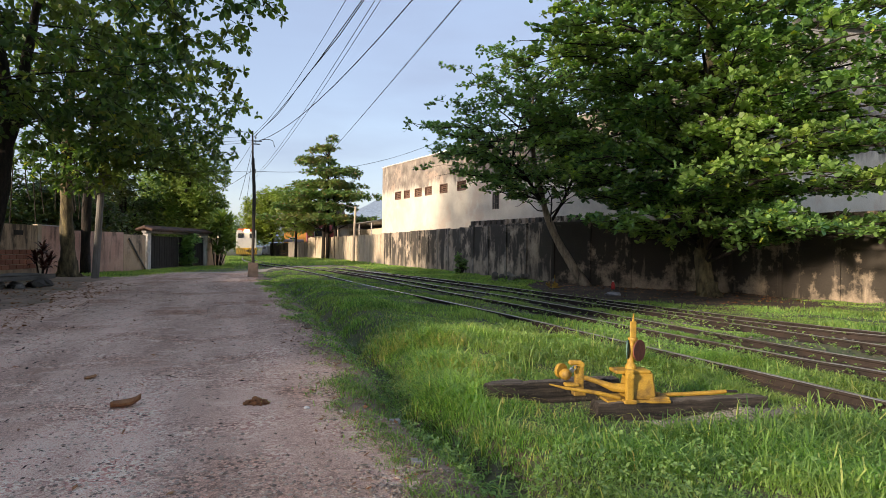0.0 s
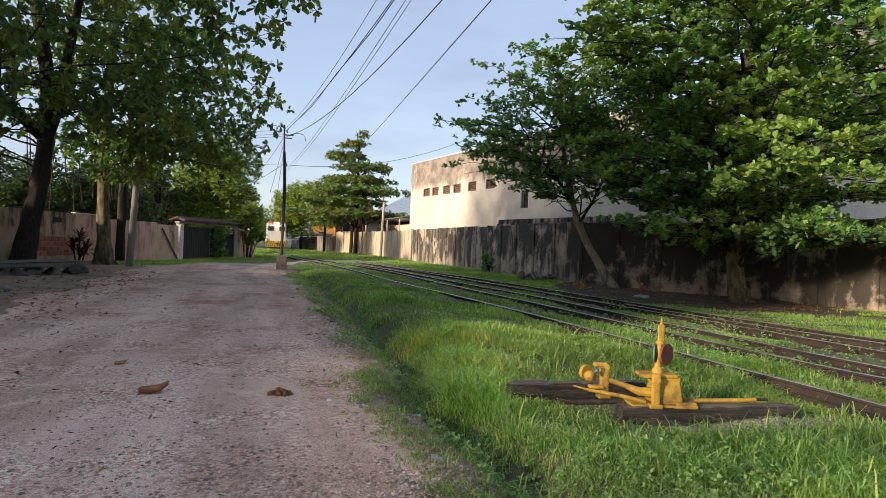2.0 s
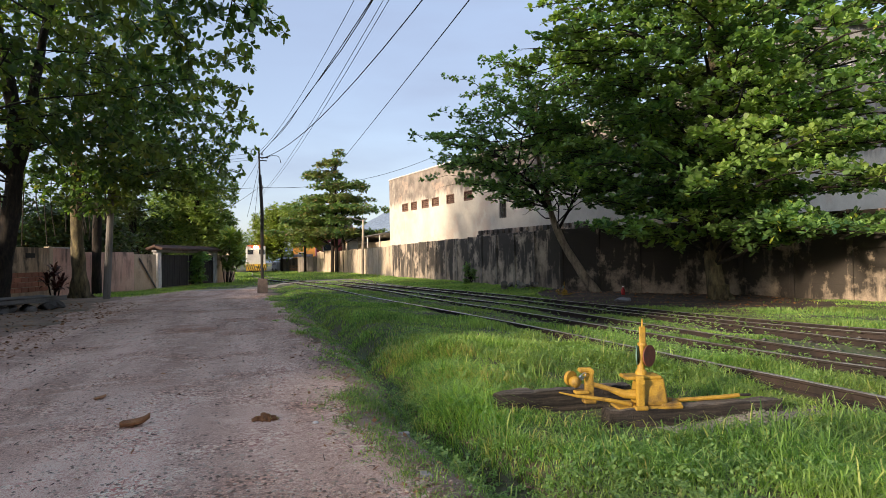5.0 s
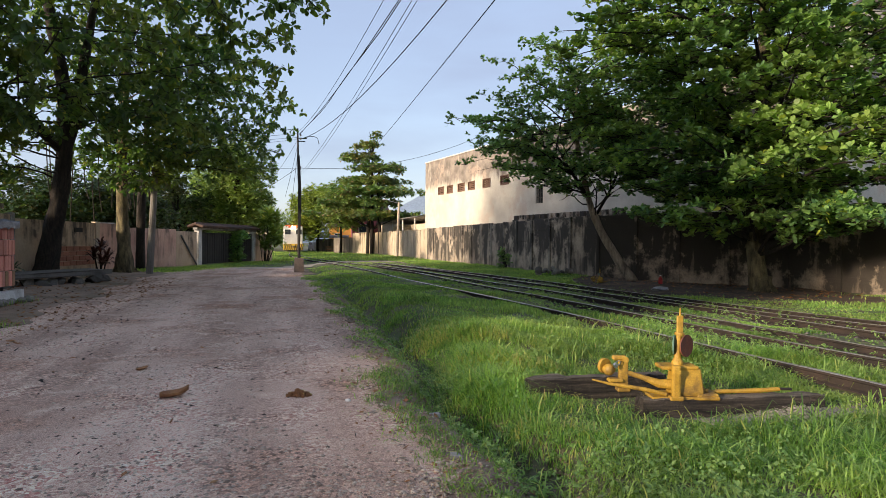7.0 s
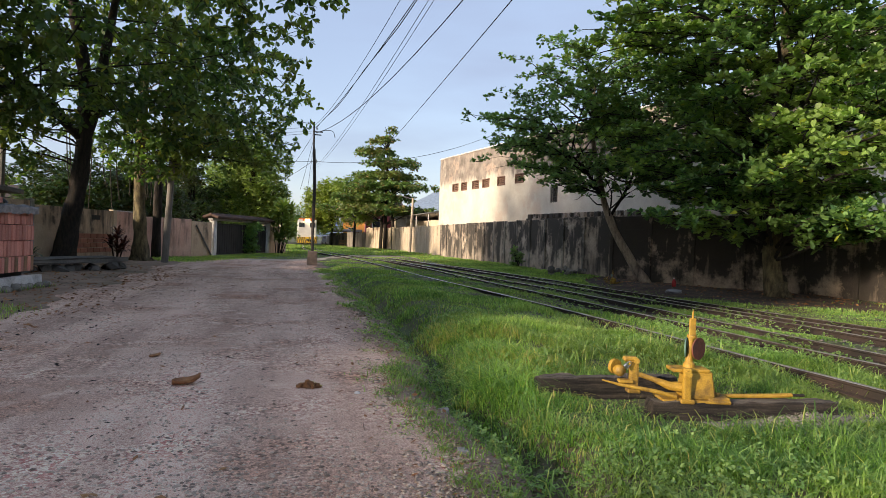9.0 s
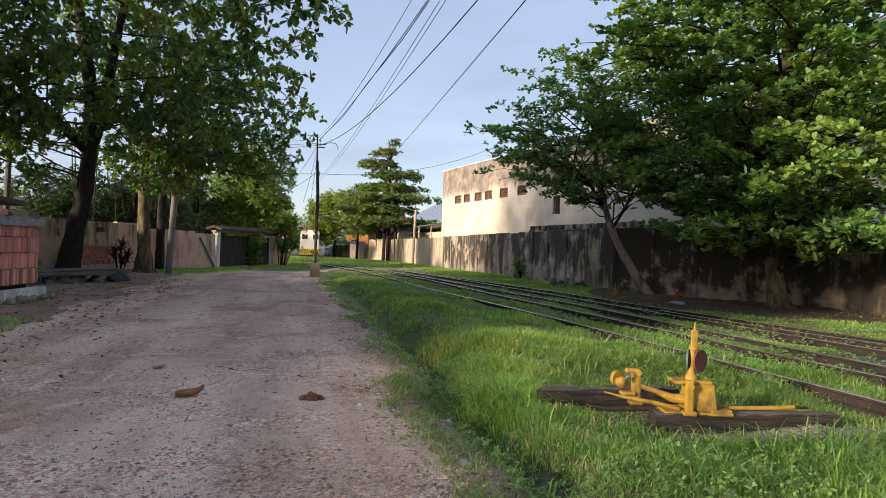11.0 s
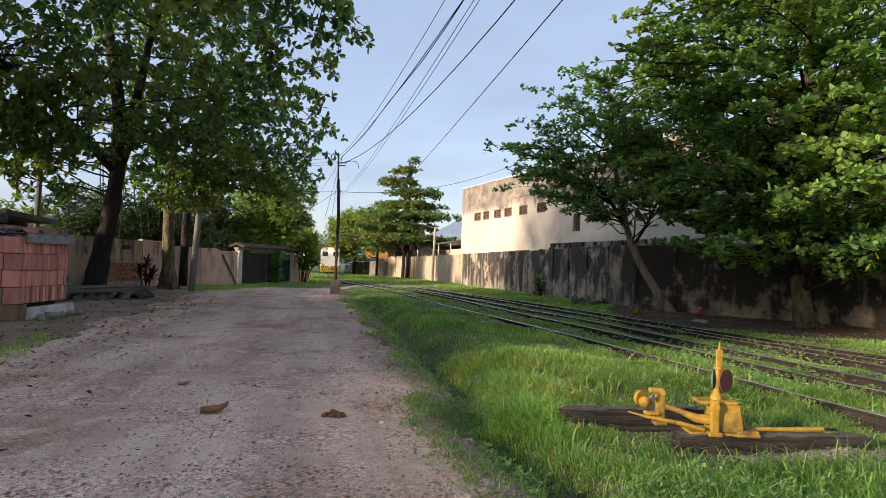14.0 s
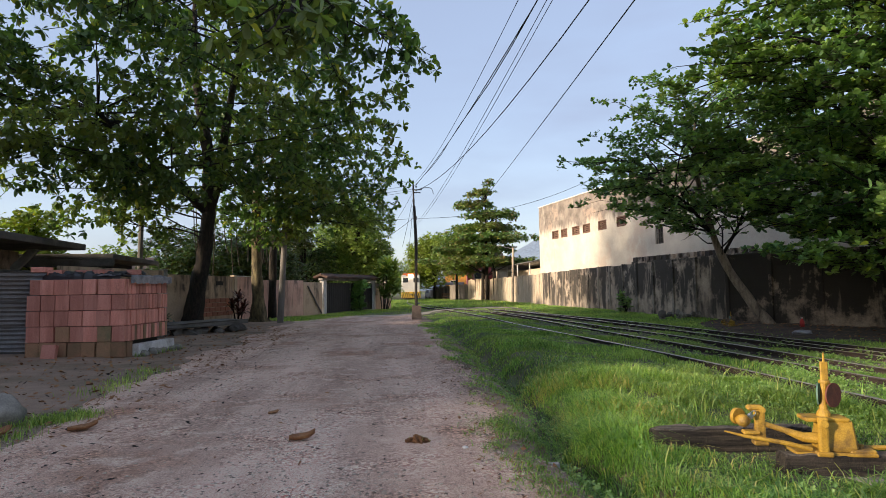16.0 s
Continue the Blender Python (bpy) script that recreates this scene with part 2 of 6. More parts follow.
ZINC = surface("corrugated_zinc", (0.27, 0.262, 0.255), (0.20, 0.195, 0.19), (0.20, 0.16, 0.13), 2, 40, 0.5, 0.5)
TARP_BLACK = surface("black_plastic_sheet", (0.022, 0.022, 0.026), (0.035, 0.035, 0.04), None, 6, 40, 0.32)
TARP_GREY = surface("pale_plastic_sheet", (0.26, 0.255, 0.27), (0.10, 0.10, 0.115), None, 6, 40, 0.45)
WHITEWASH = surface("white_lime", (0.72, 0.70, 0.67), (0.60, 0.57, 0.53), (0.36, 0.33, 0.29), 4, 40, 0.9)
WOODBOARD = surface("grey_board", (0.20, 0.165, 0.13), (0.28, 0.24, 0.19), (0.10, 0.085, 0.065), 2, 40, 0.9, stretch=(3, 3, 0.4))
# near-black that stands for the shade in openings and hollows
DARKIN = surface("inside_shade", (0.02, 0.018, 0.016), (0.03, 0.027, 0.024), None, 2, 20, 0.9)
BROWNLOUVRE = surface("brown_louvre", (0.14, 0.075, 0.05), (0.19, 0.11, 0.075), None, 6, 50, 0.7)
MAROON = surface("maroon_render", (0.26, 0.06, 0.065), (0.33, 0.09, 0.09), None, 0.7, 20, 0.9)
ORANGE = surface("orange_render", (0.75, 0.33, 0.07), (0.66, 0.28, 0.06), None, 0.7, 20, 0.9)
CREAM = surface("cream_render", (0.66, 0.55, 0.40), (0.56, 0.46, 0.34), (0.40, 0.32, 0.24), 0.7, 20, 0.9)
CARWHITE = surface("white_car_paint", (0.78, 0.78, 0.78), (0.72, 0.72, 0.72), None, 1, 20, 0.3)
TRAINWHITE = surface("pale_train_paint", (0.62, 0.60, 0.56), (0.54, 0.52, 0.49), (0.40, 0.37, 0.33), 1.2, 20, 0.5)
TRAINRED = surface("orange_red_paint", (0.55, 0.12, 0.04), (0.48, 0.10, 0.035), None, 1, 20, 0.5)
STRIPE_Y = surface("stripe_yellow", (0.70, 0.44, 0.03), (0.62, 0.38, 0.03), None, 3, 20, 0.6)
STRIPE_B = surface("stripe_black", (0.02, 0.02, 0.02), (0.035, 0.03, 0.03), None, 3, 20, 0.6)
GLASSDARK = surface("dark_window_glass", (0.02, 0.025, 0.03), (0.03, 0.035, 0.04), None, 1, 10, 0.08)
REDCLOTH = surface("red_sheet", (0.50, 0.04, 0.04), (0.42, 0.03, 0.03), None, 3, 20, 0.7)
DRYLEAF = surface("dry_leaf", (0.34, 0.15, 0.055), (0.20, 0.085, 0.035), (0.40, 0.22, 0.09), 12, 60, 0.75)
CLOD = surface("brown_clod", (0.36, 0.165, 0.07), (0.24, 0.11, 0.045), None, 25, 90, 0.95, relief=0.8)
HILL = surface("hazy_hill", (0.20, 0.26, 0.33), (0.17, 0.225, 0.30), None, 0.02, 0.3, 1.0)
ALMOND = foliage("almond_leaf", (0.045, 0.12, 0.06), (0.24, 0.41, 0.12), (0.44, 0.50, 0.08), 0.36, 0.36, 0.98)
# almond leaf again, the shade of the left-hand crowns put into its colour
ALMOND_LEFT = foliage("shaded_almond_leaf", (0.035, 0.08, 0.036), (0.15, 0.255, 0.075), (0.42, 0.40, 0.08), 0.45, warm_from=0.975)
SMALL_LEAF = foliage("small_leaf", (0.07, 0.17, 0.06), (0.24, 0.40, 0.13), (0.2, 0.26, 0.05), 0.32)
FAR_LEAF = foliage("far_leaf", (0.09, 0.165, 0.045), (0.24, 0.34, 0.085), (0.34, 0.38, 0.10), 0.3, 0.6)
TIER_LEAF = foliage("tiered_tree_leaf", (0.07, 0.14, 0.045), (0.22, 0.34, 0.10), (0.34, 0.24, 0.11), 0.3, 0.5, 0.9)
RED_LEAF = foliage("dark_red_leaf", (0.05, 0.02, 0.02), (0.15, 0.05, 0.045), (0.10, 0.08, 0.03), 0.25)
YELLOWISH_LEAF = foliage("yellow_green_leaf", (0.16, 0.23, 0.04), (0.30, 0.38, 0.07), (0.24, 0.24, 0.05), 0.35, 0.6)
DARK_LEAF = foliage("dark_leaf", (0.028, 0.055, 0.022), (0.08, 0.14, 0.05), (0.10, 0.08, 0.03), 0.3)
GRASS = foliage("grass_blade", (0.065, 0.17, 0.036), (0.34, 0.52, 0.14), (0.50, 0.53, 0.17), 0.45, 0.55, 0.93)
STRAW = foliage("straw_blade", (0.36, 0.36, 0.10), (0.60, 0.55, 0.20), (0.52, 0.40, 0.16), 0.4, 0.6)
WEED = foliage("weed_leaf", (0.13, 0.27, 0.07), (0.32, 0.46, 0.15), (0.22, 0.30, 0.07), 0.35, 0.5)

# ---- building blocks ----
def rnd(a, b):
    return random.uniform(a, b)


def finish(name, bm, mat, smooth=False):
    me = bpy.data.meshes.new(name)
    bmesh.ops.recalc_face_normals(bm, faces=bm.faces[:])
    bm.to_mesh(me)
    bm.free()
    for m in (mat if isinstance(mat, (list, tuple)) else [mat]):
        me.materials.append(m)
    if smooth:
        me.shade_smooth()
    return me


def part(name, bm, mat, parent=None, label="", smooth=False, m=None):
    ob = new(name, finish(name, bm, mat, smooth))
    if parent:
        ob.parent = parent
    if m is not None:
        ob.matrix_basis = m
    return tagged(ob, label)


def piece(name, me, parent, m):
    ob = new(name, me)
    ob.parent = parent
    ob.matrix_basis = m
    return ob


def thing(name, m, label, category, group="", kind=""):
    ob = new(name)
    ob.empty_display_size = 0.2
    ob.matrix_basis = m
    return tagged(ob, label, category, group, kind)


def box(bm, c, s, bevel=0.0, m=None, seg=1):
    r = bmesh.ops.create_cube(bm, size=1.0)
    mat = Matrix.Translation(c) @ Matrix.Diagonal((*s, 1))
    bmesh.ops.transform(bm, matrix=(m @ mat) if m is not None else mat, verts=r["verts"])
    if bevel:
        es = {e for v in r["verts"] for e in v.link_edges}
        bmesh.ops.bevel(bm, geom=list(es), offset=bevel, segments=seg, affect="EDGES", profile=0.6)
    return bm


def bx(c, s, bevel=0.0, m=None, seg=1):
    return box(bmesh.new(), c, s, bevel, m, seg)


def rod(bm, p0, p1, r0, r1=None, n=12):
    p0, p1 = Vector(p0), Vector(p1)
    d = p1 - p0
    q = d.to_track_quat("Z", "Y").to_matrix().to_4x4()
    bmesh.ops.create_cone(bm, cap_ends=True, segments=n, radius1=r0, radius2=r0 if r1 is None else r1, depth=d.length,
                          matrix=Matrix.Translation((p0 + p1) / 2) @ q)
    return bm


def tube(bm, pts, radii, n=10, rough=0.0):
    """A closed tapering tube along points, for trunks and limbs."""
    pts = [Vector(p) for p in pts]
    rings = []
    for i, p in enumerate(pts):
        d = (pts[min(i + 1, len(pts) - 1)] - pts[max(i - 1, 0)]).normalized()
        a = d.orthogonal().normalized() if abs(d.z) < 0.9 else Vector((1, 0, 0))
        a = (a - d * a.dot(d)).normalized()
        b = d.cross(a)
        ring = []
        for k in range(n):
            w = 2 * math.pi * k / n
            rr = radii[i] * (1 + rough * noise.noise(p * 1.3 + Vector((math.cos(w), math.sin(w), 0)) * 1.5))
            ring.append(bm.verts.new(p + a * math.cos(w) * rr + b * math.sin(w) * rr))
        rings.append(ring)
    for r0, r1 in zip(rings, rings[1:]):
        for k in range(n):
            bm.faces.new((r0[k], r0[(k + 1) % n], r1[(k + 1) % n], r1[k]))
    bm.faces.new(rings[-1])
    bm.faces.new(rings[0][::-1])
    return bm


def smooth_path(pts, steps=6):
    """Points along a smooth curve through the given ones."""
    P = [Vector(p) for p in pts]
    P = [2 * P[0] - P[1]] + P + [2 * P[-1] - P[-2]]
    out = []
    for i in range(1, len(P) - 2):
        for s in range(steps):
            t = s / steps
            a, b, c, d = P[i - 1], P[i], P[i + 1], P[i + 2]
            out.append(0.5 * ((2 * b) + (c - a) * t + (2 * a - 5 * b + 4 * c - d) * t * t + (3 * b - a - 3 * c + d) * t ** 3))
    out.append(P[-2])
    return out


def np_mesh(name, verts, faces, mat, smooth=False):
    """A mesh from arrays: faces is (n, 3) or (n, 4)."""
    me = bpy.data.meshes.new(name)
    verts, faces = np.asarray(verts, np.float32), np.asarray(faces, np.int32)
    k = faces.shape[1]
    me.vertices.add(len(verts))
    me.vertices.foreach_set("co", verts.ravel())
    me.loops.add(faces.size)
    me.loops.foreach_set("vertex_index", faces.ravel())
    me.polygons.add(len(faces))
    me.polygons.foreach_set("loop_start", np.arange(0, faces.size, k, dtype=np.int32))
    me.update(calc_edges=True)
    me.validate()
    me.materials.append(mat)
    if smooth:
        me.shade_smooth()
    return me


def lump(r, seed, squash=0.7, sub=2, amount=0.35):
    bm = bmesh.new()
    bmesh.ops.create_icosphere(bm, subdivisions=sub, radius=r)
    for v in bm.verts:
        v.co *= 1 + amount * noise.noise(v.co / r * 1.2 + Vector((seed * 7.1, seed * 3.3, 0)))
        v.co.z *= squash
    return bm


# ---- ground ----
def step(a, b, x):
    t = np.clip((x - a) / (b - a), 0, 1)
    return t * t * (3 - 2 * t)


def wobble(x, y, s=1.0, k=0.0):
    """A cheap smooth unevenness, about -1 to 1."""
    return (np.sin(x * 1.7 * s + 1.3 * np.sin(y * 0.9 * s + k) + k) + np.sin(y * 1.3 * s + 1.7 * np.sin(x * 1.1 * s - k)) + np.sin((x * 0.8 + y * 0.6) * 2.3 * s + 2 * k)) / 3


def verge(y):
    """x of the road's edge on the side of the tracks."""
    return 1.2 + 0.25 * step(5, 11, y) - 0.3 * step(17, 30, y) + 0.10 * np.sin(y * 1.9) + 0.05 * np.sin(y * 5.3)


def height(x, y):
    x, y = np.asarray(x, float), np.asarray(y, float)
    v = verge(np.clip(y, -10, 40))
    near = 1 - step(14, 27, y)
    ditch = -0.30 * np.exp(-((x - v - 0.50) / 0.26) ** 2) * (0.25 + 0.75 * near) * (1 - step(27, 33, y))
    bank = (0.07 + 0.05 * step(5, 8, y)) * step(v + 0.45, v + 1.5, x) * (1 - step(36, 50, y) * 0.5)
    bank += 0.12 * np.exp(-((x - v - 1.5) / 0.6) ** 2) * near * step(5.5, 8, y) - 0.05 * step(4.6, 5.4, x) * (1 - step(11, 12, x)) * (1 - step(30, 40, y))
    bank = bank - 0.06 * np.exp(-((x - 3.6) / 1.7) ** 2 - ((y - 4.65) / 0.65) ** 2)
    left = 0.10 * step(-4.5, -8.5, x) * step(5, 12, y)
    rough = 0.02 * wobble(x, y, 1.0) + 0.03 * wobble(x, y, 0.6, 2.0) * step(v + 0.3, v + 1.0, x) + 0.025 * wobble(x, y, 3.1, 1.0) * step(v + 0.3, v + 0.9, x)
    far = 1 - step(60, 140, np.hypot(x, y))
    return (ditch + bank + left + rough) * far


def spread(lo, hi, d, reach, grow=1.35):
    c = list(np.arange(lo, hi + d / 2, d))
    s = d
    while c[-1] < reach:
        s *= grow
        c.append(c[-1] + s)
    s = d
    while c[0] > -reach:
        s *= grow
        c.insert(0, c[0] - s)
    return np.array(c)


def sheet(xs, ys, lift=0.0, keep=None):
    X, Y = np.meshgrid(xs, ys)
    V = np.stack([X, Y, height(X, Y) + lift], -1).reshape(-1, 3)
    nx, ny = len(xs), len(ys)
    i = (np.arange(ny - 1)[:, None] * nx + np.arange(nx - 1)[None]).reshape(-1)
    F = np.stack([i, i + 1, i + nx + 1, i + nx], 1)
    if keep is not None:
        c = V[F].mean(1)
        F = F[keep(c[:, 0], c[:, 1])]
    return V, F


tagged(new("ground", np_mesh("ground", *sheet(spread(-12, 18, 0.2, 2500), spread(-8, 50, 0.2, 2500)), SOIL, True)),
       "rough grassy soil beside the railway tracks", "ground", kind="structure")
road_rows = np.arange(-14, 38.01, 0.15)
cols = np.linspace(0, 1, 46)
left_edge = -4.3 - 0.6 * step(8, 14, road_rows) - 0.5 * step(16, 26, road_rows) + 0.25 * np.sin(road_rows * 1.1) + 0.1 * np.sin(road_rows * 4.1) + 1.0 * step(30, 38, road_rows)
right_edge = verge(road_rows) + 0.04 * np.sin(road_rows * 9.0)
RX = left_edge[:, None] + (right_edge - left_edge)[:, None] * cols[None]
RY = np.repeat(road_rows[:, None], 46, 1)
crown = 0.016 * np.sqrt(np.clip(1 - (2 * cols[None] - 1) ** 8, 0, 1)) - 0.004
RZ = height(RX, RY) + crown + 0.006
ii = (np.arange(len(road_rows) - 1)[:, None] * 46 + np.arange(45)[None]).reshape(-1)
tagged(new("road", np_mesh("road", np.stack([RX, RY, RZ], -1).reshape(-1, 3), np.stack([ii, ii + 1, ii + 47, ii + 46], 1), ROAD, True)),
       "grey-brown gravel road with worn lanes", "road", kind="structure")
# trodden brown edge between the road and the ditch
vy = np.arange(-6, 34, 0.1)
vx0 = verge(vy) - 0.16 + 0.07 * np.sin(vy * 7.3) + 0.06 * np.sin(vy * 2.9) + 0.04 * np.sin(vy * 17.0)
vx1 = verge(vy) + 0.36 + 0.10 * np.sin(vy * 3.1 + 1) + 0.05 * np.sin(vy * 11.0)
VX = vx0[:, None] + (vx1 - vx0)[:, None] * np.linspace(0, 1, 9)[None]
VY = np.repeat(vy[:, None], 9, 1)
vi = (np.arange(len(vy) - 1)[:, None] * 9 + np.arange(8)[None]).reshape(-1)
tagged(new("road_edge", np_mesh("road_edge", np.stack([VX, VY, height(VX, VY) + 0.012 * np.sin(np.linspace(0, np.pi, 9))[None] + 0.006], -1).reshape(-1, 3),
                                np.stack([vi, vi + 1, vi + 10, vi + 9], 1), DIRT, True)), "trodden brown dirt edge of the road", "ground", kind="structure")
# bare leafy dirt between the road and the left-hand walls
V, F = sheet(np.arange(-13, -3.79, 0.2), np.arange(-10, 33, 0.2), 0.006, lambda x, y: (x < -4.0 - 0.9 * step(20, 30, y) + 0.35 * np.sin(y * 1.3) + 0.2 * np.sin(y * 3.7)))
tagged(new("bare_dirt", np_mesh("bare_dirt", V, F, DIRT, True)), "bare brown dirt strewn with leaves", "ground", kind="structure")
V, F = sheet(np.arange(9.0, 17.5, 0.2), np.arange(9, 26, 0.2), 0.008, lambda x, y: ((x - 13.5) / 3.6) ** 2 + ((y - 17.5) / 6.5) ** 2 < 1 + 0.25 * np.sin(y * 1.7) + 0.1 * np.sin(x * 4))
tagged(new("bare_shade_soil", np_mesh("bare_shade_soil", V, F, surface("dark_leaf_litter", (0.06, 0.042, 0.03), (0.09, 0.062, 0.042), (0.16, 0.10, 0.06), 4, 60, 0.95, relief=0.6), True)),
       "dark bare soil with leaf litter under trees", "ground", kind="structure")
# pale footpath that leaves the road and crosses the tracks
pc = smooth_path([(-2.5, 36.3, 0), (0.4, 37.5, 0), (2.4, 41, 0), (5.0, 45.5, 0), (8.0, 47.0, 0), (9.6, 42, 0), (10.3, 34, 0), (10.9, 27, 0)], 12)
pv, pf = [], []
for i, p in enumerate(pc):
    d = (pc[min(i + 1, len(pc) - 1)] - pc[max(i - 1, 0)]).normalized()
    side = Vector((d.y, -d.x, 0)) * (0.75 + 0.15 * math.sin(i * 0.9) if i < 60 else 0.22)
    for k in range(5):
        q = p + side * (k / 2 - 1)
        pv.append((q.x, q.y, float(height(q.x, q.y)) + 0.02))
    if i:
        b0 = i * 5
        pf += [(b0 - 5 + k, b0 - 4 + k, b0 + k + 1, b0 + k) for k in range(4)]
tagged(new("footpath", np_mesh("footpath", pv, pf, PATH_DIRT, True)), "pale trodden dirt path across the tracks", "path", kind="structure")
# hills on the horizon, the blue haze of distance put into their colour
hv, hf = [], []
for i in range(81):
    x = -900 + i * 30
    ridge = 22 + 85 * math.exp(-((x - 290) / 110) ** 2) + 30 * math.exp(-((x - 620) / 200) ** 2) + 14 * math.exp(-((x + 250) / 260) ** 2) + 5 * noise.noise(Vector((x * 0.02, 0, 0)))
    hv += [(x, 900, -5), (x, 930, ridge * 0.6), (x, 980, ridge), (x, 1100, ridge * 0.7), (x, 1300, -5)]
    if i:
        hf += [(i * 5 - 5 + k, i * 5 + k, i * 5 + k + 1, i * 5 - 4 + k) for k in range(4)]
tagged(new("backdrop", np_mesh("backdrop", hv, hf, HILL, True)), "hazy blue hills on the horizon", "hill", kind="structure")

# ---- long wall of precast concrete along the tracks ----
def along(pts, d):
    """Places every d metres along a line of points, with the heading of each."""
    pts = [Vector(p).to_2d() for p in pts]
    out, left = [], 0.0
    for a, b in zip(pts, pts[1:]):
        u, length = (b - a).normalized(), (b - a).length
        s = left
        while s < length:
            out.append((a + u * s, math.atan2(u.y, u.x)))
            s += d
        left = s - length
    return out


WALL = [(12.1, 50.2), (12.3, 40), (12.6, 30), (13.0, 24.5), (14.6, 20.5), (16.6, 16.5), (16.9, 12), (16.9, -8)]
wall_east = thing("wall_east", pose(0, 0, 0), "tall precast concrete wall streaked with black mould", "wall", kind="structure")
post_me = finish("post", bx((0, 0, 1.37), (0.16, 0.2, 2.74), 0.015), CONCRETE_POST)
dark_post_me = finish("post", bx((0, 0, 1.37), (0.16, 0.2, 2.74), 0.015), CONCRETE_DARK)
panels = []
for k in range(6):
    bm = bmesh.new()
    for row in range(5):
        box(bm, (0.95, 0.012 * ((row + k) % 2), 0.27 + 0.545 * row), (1.88, 0.09, 0.552), 0.008)
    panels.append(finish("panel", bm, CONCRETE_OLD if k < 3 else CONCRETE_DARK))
spots = along(WALL, 1.9)
# south of y = 25.5 the darker posts and panels carry the trees' shade
for i, (p, a) in enumerate(spots):
    z = 0.02
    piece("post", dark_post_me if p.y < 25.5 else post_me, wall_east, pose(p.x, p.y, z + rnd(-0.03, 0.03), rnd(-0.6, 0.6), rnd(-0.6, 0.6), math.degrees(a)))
    if i + 1 < len(spots):
        q = spots[i + 1][0]
        a = math.atan2(q.y - p.y, q.x - p.x)
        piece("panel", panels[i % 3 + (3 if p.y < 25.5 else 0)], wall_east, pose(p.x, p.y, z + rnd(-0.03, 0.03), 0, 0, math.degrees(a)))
# further on: tall narrow concrete planks
wall_far = thing("wall_far", pose(0, 0, 0), "ochre concrete plank wall beside the tracks", "wall", kind="structure")
plank_me = finish("plank", bx((0.29, 0, 1.36), (0.565, 0.1, 2.72), 0.012), PLANK_WALL)
for i, (p, a) in enumerate(along([(9.0, 79), (11.3, 72), (11.75, 64), (11.9, 58.2), (12.1, 50.4)], 0.58)):
    piece("plank", plank_me, wall_far, pose(p.x, p.y, rnd(-0.06, 0.05), rnd(-0.8, 0.8), rnd(-0.4, 0.4), math.degrees(a) + rnd(-2, 2)))

# ---- limewashed building behind the wall ----
B = pose(12.35, 52.5, 0, 0, 0, math.degrees(math.atan2(-0.983, 0.183)))     # local x runs along its front, y into it
hall = thing("white_building", B, "white limewashed hall with grimy parapet and louvred windows", "building")
WINS = [(2.7, 3.83), (4.4, 5.45), (6.35, 7.5), (8.08, 9.17), (10.4, 11.5), (12.9, 14.0)]
bm = bmesh.new()
def front_block(x0, x1, z0, z1):
    box(bm, ((x0 + x1) / 2, 0.15, (z0 + z1) / 2), (x1 - x0, 0.3, z1 - z0))
L_B = 34.0
front_block(0, L_B, 0, 4.05)
front_block(0, L_B, 6.2, 8.5)
xs = 0.0
for a, b in WINS:
    front_block(xs, a, 4.05, 6.2)
    front_block(a, b, 4.05, 5.54)
    xs = b
front_block(xs, 17.2, 4.05, 6.2)
front_block(17.2, 18.0, 5.05, 6.2)
front_block(18.0, L_B, 4.05, 6.2)
part("wall", bm, FRONT, hall)
bm = bmesh.new()
box(bm, (0.15, 7.3, 4.15), (0.3, 14.0, 8.3))
box(bm, (L_B - 0.15, 7.3, 4.15), (0.3, 14.0, 8.3))
box(bm, (L_B / 2, 14.45, 4.15), (L_B, 0.3, 8.3))
part("wall", bm, FRONT, hall)
part("roof", bx((L_B / 2, 7.4, 8.1), (L_B - 0.7, 13.6, 0.15)), DARKCEM, hall)
part("coping", bx((L_B / 2, 0.15, 8.545), (L_B + 0.1, 0.4, 0.09), 0.02), WHITEWASH, hall)
for a, b in WINS:
    # dark pane behind the slats, in place of an unlit room
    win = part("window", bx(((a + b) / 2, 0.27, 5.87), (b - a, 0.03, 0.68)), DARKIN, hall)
    bm = bmesh.new()
    for z in (5.57, 6.17):
        box(bm, ((a + b) / 2, 0.02, z), (b - a, 0.14, 0.07), 0.01)
    for x in (a + 0.035, b - 0.035):
        box(bm, (x, 0.02, 5.87), (0.07, 0.14, 0.53), 0.01)
    part("frame", bm, BROWNLOUVRE, win)
    for k in range(4):
        part("slat", bx((0, 0, 0), (b - a - 0.14, 0.02, 0.15)), BROWNLOUVRE, win, m=pose((a + b) / 2, 0.06, 5.66 + 0.14 * k, -38, 0, 0))
win = part("window", bx((17.6, 0.27, 4.55), (0.8, 0.03, 1.0)), DARKIN, hall)
bm = bmesh.new()
for k in range(5):
    box(bm, (17.22 + 0.19 * k, 0.1, 4.55), (0.03, 0.03, 1.0))
for k in range(4):
    box(bm, (17.6, 0.1, 4.12 + 0.29 * k), (0.8, 0.03, 0.03))
part("grille", bm, DARKCEM, win)
# low dark parapet of an outbuilding that shows above the wall
shed = thing("outbuilding", B @ pose(16.3, -1.2, -0.38), "dark stained outbuilding with a notched parapet behind the wall", "building")
part("wall", bx((5.2, 0.2, 1.7), (10.4, 0.25, 3.4)), CONCRETE_OLD, shed)
part("wall", bx((0.12, 0.75, 1.7), (0.24, 0.8, 3.4)), CONCRETE_OLD, shed)
part("roof", bx((5.2, 0.85, 3.3), (10.2, 1.0, 0.1)), DARKCEM, shed)
